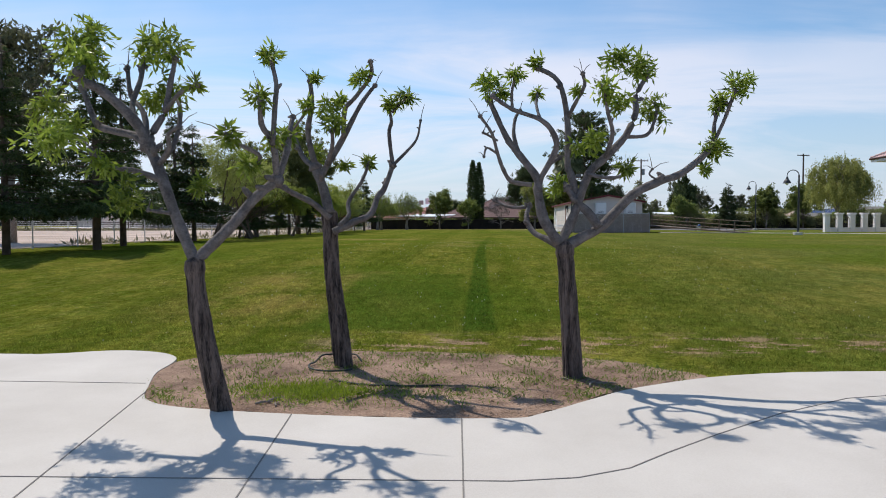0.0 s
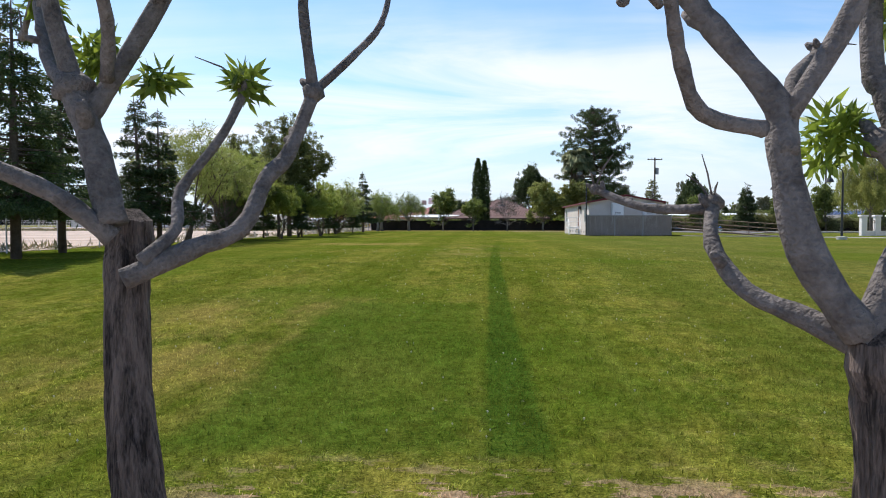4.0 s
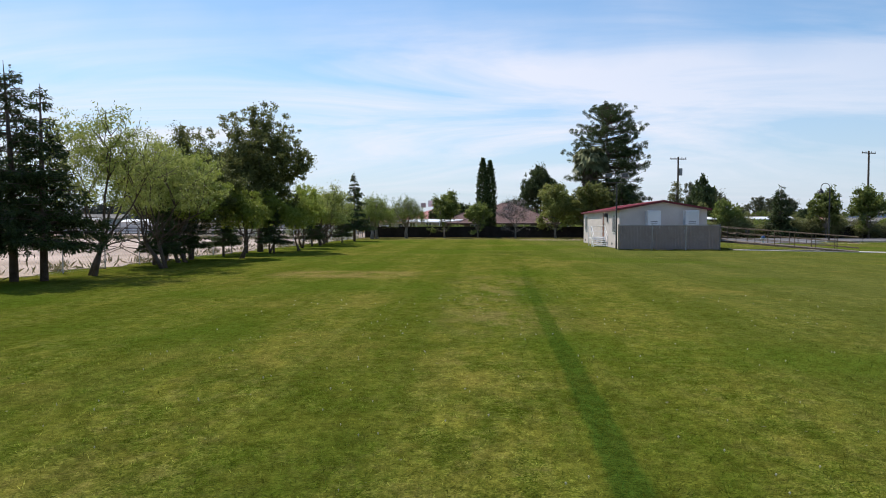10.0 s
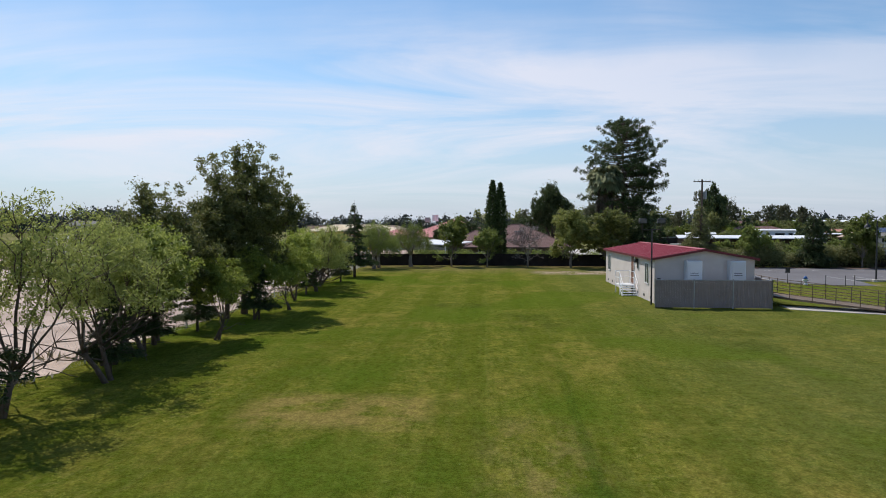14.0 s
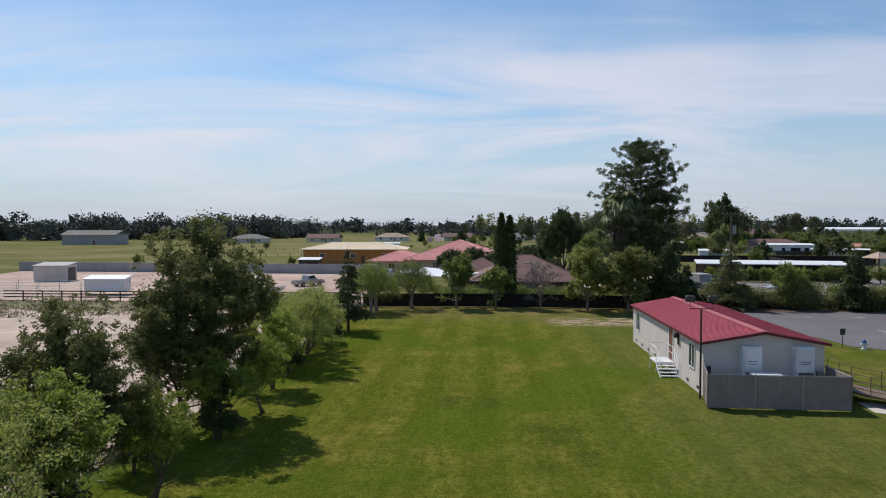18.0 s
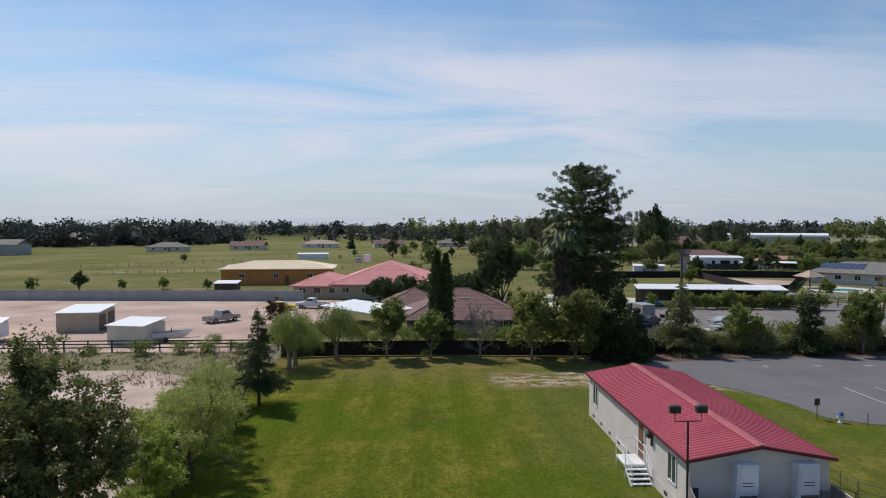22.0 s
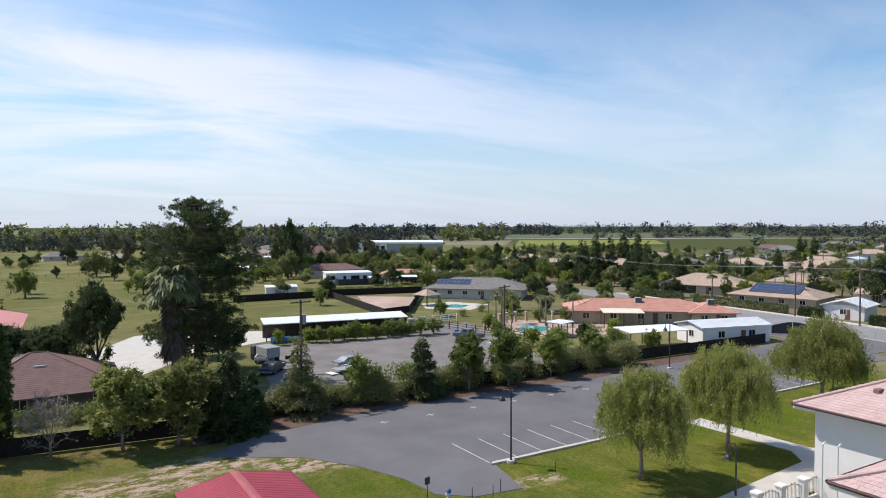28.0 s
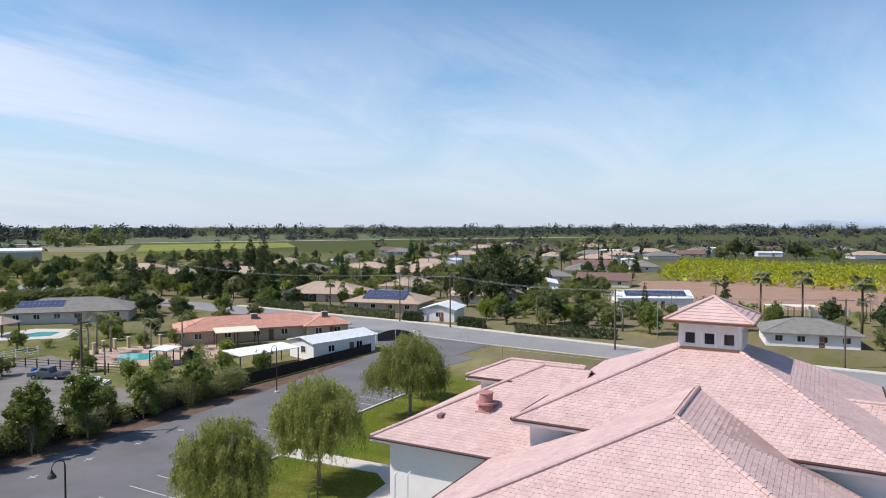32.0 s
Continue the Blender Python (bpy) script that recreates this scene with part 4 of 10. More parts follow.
for x0, x1, z0, z1 in ((RX0 - 0.03, CXM, EZ, AZ), (CXM, RX1 + 0.03, AZ, EZ)):
    gut.add([(x0, RY0 - 0.05, z0 - 0.13), (x1, RY0 - 0.05, z1 - 0.13), (x1, RY0 - 0.05, z1 + 0.03), (x0, RY0 - 0.05, z0 + 0.03), (x0, RY0 - 0.002, z0 - 0.13), (x1, RY0 - 0.002, z1 - 0.13), (x1, RY0 - 0.002, z1 + 0.03), (x0, RY0 - 0.002, z0 + 0.03)],
            [(0, 1, 2, 3), (7, 6, 5, 4), (3, 2, 6, 7), (0, 4, 5, 1), (0, 3, 7, 4), (1, 5, 6, 2)])
gut.box(RX0 - 0.05, RY0, EZ - 0.14, RX0 - 0.002, RY1, EZ + 0.02).box(RX1 + 0.002, RY0, EZ - 0.14, RX1 + 0.05, RY1, EZ + 0.02)
part("fascia", gut, "fascia_red", roof, "dark maroon fascia")
for y in (86.9, 72.2):
    window(block, pose(CX0, y, 1.95, 0, 0, -90), 1.15, 1.5)
dr = part("door", Shape().box(CX0 - 0.05, 76.4, 0.86, CX0 + 0.01, 77.35, 2.92), "door_brown", block, "brown steel door")
part("door_frame", Shape().box(CX0 - 0.06, 76.28, 0.82, CX0 + 0.005, 76.39, 3.0).box(CX0 - 0.06, 77.36, 0.82, CX0 + 0.005, 77.47, 3.0).box(CX0 - 0.06, 76.39, 2.93, CX0 + 0.005, 77.36, 3.0), "white_paint", dr)
part("door_handle", Shape().box(CX0 - 0.13, 76.5, 1.78, CX0 - 0.051, 76.56, 1.9), "dark_metal", dr)
part("wall_lamp", Shape().bevbox(CX0 - 0.3, 75.0, 2.55, CX0, 75.42, 2.85, 0.05), "dark_metal", block, "dark wall lamp")
part("wall_bracket", Shape().box(CX0 - 0.06, 75.1, 2.1, CX0, 75.3, 2.55), "dark_metal", block)
for i in range(9):
    y = 70.8 + i * 2.05
    part("vent", Shape().box(CX0 - 0.03, y, 0.22, CX0 - 0.013, y + 0.42, 0.40), "dark_metal", block, "small dark crawl-space vent")
for x in (11.75, 14.65):   # two wall-hung air conditioners on the end wall
    a = part("air_conditioner", Shape().bevbox(x, CY0 - 0.55, 0.98, x + 1.05, CY0, 2.98, 0.05), "white_metal", block, "white wall-hung air conditioner")
    part("casing", Shape().box(x + 0.14, CY0 - 0.575, 1.62, x + 0.98, CY0 - 0.552, 2.84), "white_metal", a)
    part("side_flange", Shape().add([(x - 0.03, CY0, 2.98), (x - 0.03, CY0 - 0.72, 2.98), (x - 0.03, CY0 - 0.30, 0.98), (x - 0.03, CY0, 0.98), (x - 0.002, CY0, 2.98), (x - 0.002, CY0 - 0.72, 2.98), (x - 0.002, CY0 - 0.30, 0.98), (x - 0.002, CY0, 0.98)], [(0, 1, 2, 3), (7, 6, 5, 4), (0, 4, 5, 1), (1, 5, 6, 2), (2, 6, 7, 3)]), "white_metal", a)
    part("grille", Shape().box(x + 0.14, CY0 - 0.575, 1.08, x + 0.98, CY0 - 0.552, 1.52), "dark_metal", a, "dark intake grille")
    for i in range(6):
        part("slat", Shape().box(x + 0.14, CY0 - 0.59, 1.11 + 0.07 * i, x + 0.98, CY0 - 0.576, 1.13 + 0.07 * i), "hvac_grey", a)
    for z in (1.98, 2.12):
        part("name_bar", Shape().box(x + 0.24, CY0 - 0.585, z, x + 0.78, CY0 - 0.576, z + 0.035), "dark_metal", a)
part("breaker_box", Shape().bevbox(16.0, CY0 - 0.18, 1.0, 16.35, CY0, 1.55, 0.02), "hvac_grey", block)
part("service_box", Shape().bevbox(9.9, CY0 - 0.15, 1.2, 10.12, CY0, 1.75, 0.02), "dark_metal", block)

# steps at the side door
st = thing("door_steps", (0, 0, 0), 0, "white metal landing and steps with rails at the door", "steps")
part("landing", Shape().bevbox(8.5, 76.0, 0.66, 9.66, 77.8, 0.78, 0.02), "white_metal", st)
for i in range(4):
    part("step", Shape().bevbox(8.55, 75.68 - i * 0.28, 0.56 - i * 0.17, 9.62, 75.98 - i * 0.28, 0.61 - i * 0.17, 0.015), "white_metal", st)
for y in (76.05, 77.75):
    for x in (8.54, 9.6):
        part("leg", Shape().box(x - 0.03, y - 0.03, 0, x + 0.03, y + 0.03, 0.66), "white_metal", st)
for x in (8.5, 9.64):
    rl = Shape().tube([(x, 74.75, 0.95), (x, 76.0, 1.75), (x, 77.78, 1.75), (x, 77.78, 0.78)], 0.025, 6)
    rl.tube([(x, 74.75, 0.95), (x, 74.75, 0.02)], 0.025, 6).tube([(x, 76.0, 1.75), (x, 76.0, 0.78)], 0.025, 6).tube([(x, 74.85, 0.55), (x, 76.0, 1.3), (x, 77.78, 1.3)], 0.02, 6)
    part("rail", rl, "white_metal", st)
    part("stringer", Shape().add([(x - 0.02, 74.78, 0), (x - 0.02, 75.0, 0), (x - 0.02, 76.0, 0.55), (x - 0.02, 76.0, 0.7), (x + 0.02, 74.78, 0), (x + 0.02, 75.0, 0), (x + 0.02, 76.0, 0.55), (x + 0.02, 76.0, 0.7)], [(0, 1, 2, 3), (7, 6, 5, 4), (0, 3, 7, 4), (1, 5, 6, 2)]), "white_metal", st)
part("rail", Shape().tube([(8.5, 77.78, 1.75), (9.64, 77.78, 1.75)], 0.025, 6).tube([(8.5, 77.78, 1.3), (9.64, 77.78, 1.3)], 0.02, 6), "white_metal", st)

# slatted screen in front of the air conditioners
sc = thing("screen_fence", (0, 0, 0), 0, "taupe slatted chain-link screen round the equipment yard", "fence")
P_A, P_B, P_C = (9.72, 70.0), (9.12, 67.35), (16.45, 67.1)
for (x0, y0), (x1, y1) in ((P_A, P_B), (P_B, P_C), (P_C, (16.5, 70.0))):
    ln = math.hypot(x1 - x0, y1 - y0)
    n = int(ln / 0.105)
    a = math.degrees(math.atan2(y1 - y0, x1 - x0))
    for i in range(n):
        m = pose(x0 + (x1 - x0) * (i + 0.5) / n, y0 + (y1 - y0) * (i + 0.5) / n, 0.06, 0, 0, a)
        part("slat", Shape().box(-0.048, -0.012, 0, 0.048, 0.012 + 0.004 * (i % 3), 1.76, m), "slat_screen", sc)
    part("top_rail", Shape().tube([(x0, y0, 1.85), (x1, y1, 1.85)], 0.025, 6), "galvanised", sc)
    for i in range(int(ln / 2.4) + 1):
        u = i / max(1, int(ln / 2.4))
        part("post", Shape().tube([(x0 + (x1 - x0) * u, y0 + (y1 - y0) * u, 0), (x0 + (x1 - x0) * u, y0 + (y1 - y0) * u, 1.92)], 0.035, 8), "galvanised", sc)
tagged(part("equipment_cover", Shape().bevbox(11.9, 67.9, 1.55, 13.5, 69.1, 1.63, 0.03), "white_metal"), "white flat cover standing in the equipment yard", "cover")
part("stand", Shape().box(12.1, 68.1, 0, 13.3, 68.9, 1.55), "hvac_grey", bpy.data.objects["equipment_cover"])

# twin floodlight on a pole by the corner
fl = thing("floodlight_pole", (9.35, 69.4, 0), 0, "dark steel pole with two floodlights", "floodlight")
part("pole", Shape().tube([(0, 0, 0), (0, 0, 5.1)], [0.06, 0.05], 8), "dark_metal", fl)
part("crossarm", Shape().tube([(-0.62, 0, 5.55), (-0.62, 0, 5.12), (0.62, 0, 5.12), (0.62, 0, 5.55)], 0.03, 6), "dark_metal", fl)
for x in (-0.62, 0.62):
    hd = part("lamp_head", Shape().bevbox(x - 0.25, -0.16, 5.52, x + 0.25, 0.16, 5.86, 0.05), "dark_metal", fl)
    part("lens", Shape().box(x - 0.21, -0.175, 5.56, x + 0.21, -0.161, 5.80), "glass_dark", hd)

# access ramp with rails along the far side
rp = thing("access_ramp", (0, 0, 0), 0, "dark brown access ramp with brown metal railings", "ramp")
part("deck", Shape().bevbox(16.62, 70.6, 0.6, 18.2, 77.5, 0.76, 0.02), "rail_brown", rp)
part("slope", Shape().add([(16.62, 70.6, 0.58), (18.0, 68.2, 0.48), (24.6, 63.7, -0.05), (25.3, 65.1, -0.05), (18.2, 70.6, 0.58), (16.62, 70.6, 0.72), (18.0, 68.2, 0.62), (24.6, 63.7, 0.05), (25.3, 65.1, 0.05), (18.2, 70.6, 0.72)], [(5, 6, 7, 8, 9), (0, 1, 6, 5), (1, 2, 7, 6), (2, 3, 8, 7), (3, 4, 9, 8), (4, 3, 2, 1, 0)]), "rail_brown", rp)
for pts in ([(16.62, 70.6, 0.75), (18.0, 68.2, 0.65), (24.6, 63.7, 0.08)], [(18.2, 77.4, 0.76), (18.2, 70.6, 0.75), (25.3, 65.1, 0.08)]):
    for (x0, y0, z0), (x1, y1, z1) in zip(pts, pts[1:]):
        n = max(2, int(math.hypot(x1 - x0, y1 - y0) / 1.3))
        for hgt in (0.95, 0.55, 0.2):
            part("rail", Shape().tube([(x0, y0, z0 + hgt), (x1, y1, z1 + hgt)], 0.022, 6), "rail_brown", rp)
        for i in range(n):
            u = i / n
            x, y, z = x0 + (x1 - x0) * u, y0 + (y1 - y0) * u, z0 + (z1 - z0) * u
            part("post", Shape().tube([(x, y, z - 0.05), (x, y, z + 1.0)], 0.028, 6), "rail_brown", rp)

# ---- large tiled building ----
big = thing("assembly_building", (0, 0, 0), 0, "white stucco hall with pink tiled hip roofs and a cupola", "building")
EH, ML, SLP = 6.7, 9.6, 0.45     # lower eave, upper eave, roof slope
MX, MY, MH = 58.1, 52.1, 10.5    # middle and half width of the main roof
WY, WZ, WX0, WX1 = 52.2, 11.75, 44.9, 52.5   # ridge of the west wing
part("wall", Shape().box(48.6, 42.4, 0, 67.6, 61.8, ML - 0.1), "stucco_white", big)
part("wall", Shape().box(36.4, 41.4, 0, 48.58, 63.1, EH - 0.12), "stucco_white", big)
part("wall", Shape().box(48.9, 61.82, 0, 66.0, 72.7, EH - 0.12), "stucco_white", big)
part("wall", Shape().box(50.6, 30.6, 0, 65.6, 42.38, EH - 0.12), "stucco_white", big)

TILE_W, TILE_H = 0.34, 0.28
_xs = [0.006, 0.07, 0.17, 0.27, TILE_W - 0.006]
_hs = [0.0, 0.007, 0.010, 0.007, 0.0]      # one faint roll across each tile
tile_data = Shape().add([(x, 0, 0.024 + z) for x, z in zip(_xs, _hs)] + [(x, TILE_H + 0.05, 0.004 + z) for x, z in zip(_xs, _hs)] + [(x, 0, 0.004) for x in _xs],
                        [(i, i + 1, 6 + i, 5 + i) for i in range(4)] + [(10 + i, 11 + i, i + 1, i) for i in range(4)]).mesh("tile", MAT["tile_pink"])


def island_tile():
    """The tile colour, varied tile by tile within one mesh."""
    m = MAT["tile_pink"].copy()
    m.name = "tile_joined"
    N, L = m.node_tree.nodes, m.node_tree.links
    g = N.new("ShaderNodeNewGeometry")
    for n in list(N):
        if n.type == "MAP_RANGE" and n.inputs[0].is_linked and n.inputs[0].links[0].from_node.type == "OBJECT_INFO":
            L.new(g.outputs["Random Per Island"], n.inputs[0])
    return m


MAT["tile_joined"] = island_tile()


def tiled(parent, pl, tiles=True, singles=0):
    """A roof plane: a sheet, and on it flat tiles in staggered courses. The first singles tiles are parts of their own."""
    p = [Vector(q) for q in pl]
    r = part("roof_plane", Shape().sheet(pl, 0.16), "tile_bed", parent)
    if not tiles:
        return r
    e = (p[1] - p[0]).normalized()
    nrm = (p[1] - p[0]).cross(p[-1] - p[0]).normalized()
    v = nrm.cross(e)
    flat = [((q - p[0]).dot(e), (q - p[0]).dot(v)) for q in p]
    top = max(b for a, b in flat)
    rot = Matrix((e, v, nrm)).transposed().to_4x4()
    rng = random.Random(int(top * 100))
    rest, made = Shape(), 0
    rows = int(top / TILE_H)
    for j in range(rows):
        hh = j * TILE_H
        xs = []
        for (a0, b0), (a1, b1) in zip(flat, flat[1:] + flat[:1]):
            if abs(b1 - b0) > 1e-6 and min(b0, b1) <= hh + TILE_H * 0.5 <= max(b0, b1):
                xs.append(a0 + (a1 - a0) * (hh + TILE_H * 0.5 - b0) / (b1 - b0))
        if len(xs) < 2:
            continue
        lo, hi = min(xs), max(xs)
        a = lo + (0.0 if j % 2 else -TILE_W / 2)
        while a < hi - 0.1:
            c = max(a, lo)
            wid = min(a + TILE_W, hi) - c
            if wid > 0.08:
                m = Matrix.Translation(p[0] + e * c + v * hh) @ rot @ Matrix.Rotation(rng.uniform(-0.006, 0.006), 4, "X") @ Matrix.Diagonal((wid / TILE_W, 1, rng.uniform(0.8, 1.25), 1))
                if made < singles and wid > TILE_W * 0.98:
                    o = new("tile", tile_data)
                    o.parent, o.matrix_basis = r, m
                    made += 1
                else:
                    rest.add([m @ w.co for w in tile_data.vertices], [tuple(f.vertices) for f in tile_data.polygons])
            a += TILE_W
    o = part("tiling", rest, "tile_joined", r)
    o["kind"] = "stuff"
    return r


def caps(parent, a, b, r=0.13):
    """A row of rounded ridge tiles from a to b."""
    a, b = Vector(a), Vector(b)
    n = max(1, int((b - a).length / 0.42))
    for i in range(n):
        u0, u1 = i / n, (i + 1.12) / n
        p0, p1 = a.lerp(b, u0), a.lerp(b, min(u1, 1.0))
        part("ridge_tile", Shape().tube([p0 + Vector((0, 0, 0.05)), p1 + Vector((0, 0, 0.03))], [r * 1.12, r * 0.9], 8), "tile_pink", parent)


def eave(parent, a, b, inward):
    """Soffit, fascia and gutter under an eave from a to b; inward: the way to the wall."""
    a, b, n = Vector(a), Vector(b), Vector(inward)
    dn = Vector((0, 0, -1))
    part("fascia", Shape().add([a - n * 0.03 + dn * 0.02, b - n * 0.03 + dn * 0.02, b - n * 0.03 + dn * 0.34, a - n * 0.03 + dn * 0.34, a + n * 0.05 + dn * 0.02, b + n * 0.05 + dn * 0.02, b + n * 0.05 + dn * 0.34, a + n * 0.05 + dn * 0.34],
                               [(0, 1, 2, 3), (7, 6, 5, 4), (0, 4, 5, 1), (3, 2, 6, 7)]), "stucco_white", parent, "white fascia")
    part("gutter", Shape().tube([a - n * 0.09 + dn * 0.06, b - n * 0.09 + dn * 0.06], 0.095, 6), "gutter_brown", parent, "dark brown gutter")
    part("soffit", Shape().add([a + dn * 0.34, b + dn * 0.34, b + n * 1.2 + dn * 0.30, a + n * 1.2 + dn * 0.30], [(0, 3, 2, 1)]), "stucco_white", parent)


# main pyramid roof
apex_z = ML + SLP * MH
x0, x1, y0, y1 = MX - MH, MX + MH, MY - MH, MY + MH
ap = (MX, MY, apex_z)
mw = tiled(big, [(x0, y1, ML), (x0, y0, ML), ap], True, 60)
tiled(big, [(x1, y1, ML), (x0, y1, ML), ap], True)
tiled(big, [(x0, y0, ML), (x1, y0, ML), ap], True)
tiled(big, [(x1, y0, ML), (x1, y1, ML), ap], False)
caps(mw, (x0, y1, ML), (MX, MY, apex_z)), caps(mw, (x0, y0, ML), (MX, MY, apex_z))
eave(mw, (x0, y1, ML), (x0, y0, ML), (1, 0, 0)), eave(mw, (x1, y1, ML), (x0, y1, ML), (0, -1, 0)), eave(mw, (x0, y0, ML), (x1, y0, ML), (0, 1, 0))
# west wing: hip end towards the field
e0, e1 = WY - 12.0, WY + 12.0
wx = 35.4
tw = tiled(big, [(wx, e1, EH), (wx, e0, EH), (WX0, WY, WZ)], True, 150)
tiled(big, [(47.6, e1, EH), (wx, e1, EH), (WX0, WY, WZ), (WX1, WY, WZ), (47.7, 57.6, ML - 0.02)], True, 90)
tiled(big, [(wx, e0, EH), (47.6, e0, EH), (47.7, 46.9, ML - 0.02), (WX1, WY, WZ), (WX0, WY, WZ)], True)
caps(tw, (wx, e1, EH), (WX0, WY, WZ)), caps(tw, (wx, e0, EH), (WX0, WY, WZ)), caps(tw, (WX0, WY, WZ), (WX1, WY, WZ))
eave(tw, (wx, e1, EH), (wx, e0, EH), (1, 0, 0)), eave(tw, (48.5, e1, EH), (wx, e1, EH), (0, -1, 0)), eave(tw, (wx, e0, EH), (48.5, e0, EH), (0, 1, 0))
# south wing
ts = tiled(big, [(49.4, 42.5, EH), (49.4, 29.6, EH), (MX, 34.0, EH + 3.9), (MX, 46.5, EH + 3.9)], True)
tiled(big, [(66.8, 29.6, EH), (66.8, 42.5, EH), (MX, 46.5, EH + 3.9), (MX, 34.0, EH + 3.9)], False)
tiled(big, [(49.4, 29.6, EH), (66.8, 29.6, EH), (MX, 34.0, EH + 3.9)], False)
caps(ts, (MX, 34.0, EH + 3.9), (MX, 44.5, EH + 3.9)), eave(ts, (49.4, 42.5, EH), (49.4, 29.6, EH), (1, 0, 0))
# north wing, lower
AX, AY = 47.9, 73.7
NX, NZ = 57.5, 11.02
ta = tiled(big, [(AX, AY, EH), (AX, 60.5, EH), (NX, 60.5, NZ), (NX, AY - 9.6, NZ)], True, 0)
tiled(big, [(67.1, AY, EH), (AX, AY, EH), (NX, AY - 9.6, NZ)], True)
tiled(big, [(67.1, 60.5, EH), (67.1, AY, EH), (NX, AY - 9.6, NZ), (NX, 60.5, NZ)], False)
caps(ta, (AX, AY, EH), (NX, AY - 9.6, NZ)), caps(ta, (NX, AY - 9.6, NZ), (NX, 61.0, NZ))
eave(ta, (AX, AY, EH), (AX, 62.0, EH), (1, 0, 0)), eave(ta, (67.1, AY, EH), (AX, AY, EH), (0, -1, 0))
# small raised roof behind it
tcb = tiled(big, [(55.3, 69.8, 10.06), (55.3, 65.9, 10.06), (57.75, 64.0, 11.15), (57.75, 67.05, 11.15)], True)
tiled(big, [(60.2, 66.0, 10.06), (60.2, 69.8, 10.06), (57.75, 67.05, 11.15), (57.75, 64.0, 11.15)], False)
tiled(big, [(60.2, 69.8, 10.06), (55.3, 69.8, 10.06), (57.75, 67.05, 11.15)], False)
part("wall", Shape().box(56.1, 64.5, 7.0, 59.4, 68.9, 9.9), "stucco_white", big)
eave(tcb, (55.3, 69.8, 10.06), (55.3, 65.9, 10.06), (1, 0, 0)), caps(tcb, (55.3, 69.8, 10.06), (57.75, 67.05, 11.15)), caps(tcb, (57.75, 67.05, 11.15), (57.75, 61.0, 11.12))
# roof vents
vt = part("roof_vent", Shape().tube([(52.2, 66.6, 8.3), (52.2, 66.6, 9.0)], [0.62, 0.55], 14).tube([(52.2, 66.6, 9.0), (52.2, 66.6, 9.12)], [0.78, 0.74], 14).tube([(52.2, 66.6, 9.12), (52.2, 66.6, 9.75)], [0.5, 0.48], 14).tube([(52.2, 66.6, 9.75), (52.2, 66.6, 9.82)], [0.56, 0.5], 14), "vent_pink", big, "pink painted turbine-like roof vent")
part("base_flashing", Shape().box(51.6, 66.0, 7.9, 52.9, 67.2, 8.5), "tile_bed", vt)
part("roof_vent", Shape().bevbox(50.5, 69.3, 7.75, 51.1, 69.75, 8.2, 0.05), "shingle_brown", big, "small brown box vent")
part("vent_pipe", Shape().tube([(51.4, 63.9, 8.1), (51.4, 63.9, 8.75)], 0.06, 6), "hvac_grey", big)
# cupola
CH = 1.95
cp = part("cupola", Shape().box(MX - CH, MY - CH, apex_z - 1.4, MX + CH, MY + CH, apex_z + 1.05), "stucco_white", big, "white cupola with arched louvred openings")
for i in (-1, 0, 1):
    for rz, off in ((-90, (MX - CH, MY + i * 1.22)), (180, (MX + i * 1.22, MY + CH)), (0, (MX + i * 1.22, MY - CH))):
        m = pose(off[0], off[1], apex_z + 0.05, 0, 0, rz)
        sur = Shape()
        for k in range(10):
            a0, a1 = math.pi * k / 9, math.pi * (k + 1) / 9
            if k < 9:
                sur.add([m @ Vector(((0.36 if r else 0.5) * math.cos(a), -0.07 * q, 0.22 + (0.28 if r else 0.42) * math.sin(a))) for q in (0, 1) for a in (a0, a1) for r in (0, 1)],
                        [(4, 6, 7, 5), (0, 4, 5, 1), (2, 3, 7, 6), (0, 2, 6, 4)])
        sur.box(-0.5, -0.07, -0.62, -0.38, 0, 0.24, m).box(0.38, -0.07, -0.62, 0.5, 0, 0.24, m).box(-0.5, -0.07, -0.72, 0.5, 0, -0.62, m)
        ar = part("arch_surround", sur, "stucco_white", cp)
        part("pane", Shape().box(-0.3, -0.025, -0.5, 0.3, 0.0 - 0.004, 0.2, m), "glass_dark", ar, "dark pane")
part("cornice", Shape().bevbox(MX - CH - 0.12, MY - CH - 0.12, apex_z + 0.82, MX + CH + 0.12, MY + CH + 0.12, apex_z + 1.06, 0.05), "stucco_white", cp)
part("flashing", Shape().box(MX - CH - 0.1, MY - CH - 0.1, apex_z - 1.35, MX - CH - 0.005, MY + CH + 0.1, apex_z - 0.72), "door_brown", cp)
cz, ch = apex_z + 1.08, CH + 0.85
cap_z = cz + ch * 0.5
for a, b in (((-1, 1), (-1, -1)), ((1, 1), (-1, 1)), ((-1, -1), (1, -1)), ((1, -1), (1, 1))):
    pl = [(MX + a[0] * ch, MY + a[1] * ch, cz), (MX + b[0] * ch, MY + b[1] * ch, cz), (MX, MY, cap_z)]
    p3 = [Vector(q) for q in pl]
    sh = part("cupola_roof", Shape().sheet(pl, 0.14), "tile_bed", cp)
    part("roofing", courses([pl], 0.36, 0.035), "tile_pink", sh)["kind"] = "stuff"
    part("gutter", Shape().tube([p3[0], p3[1]], 0.08, 6), "door_brown", sh)
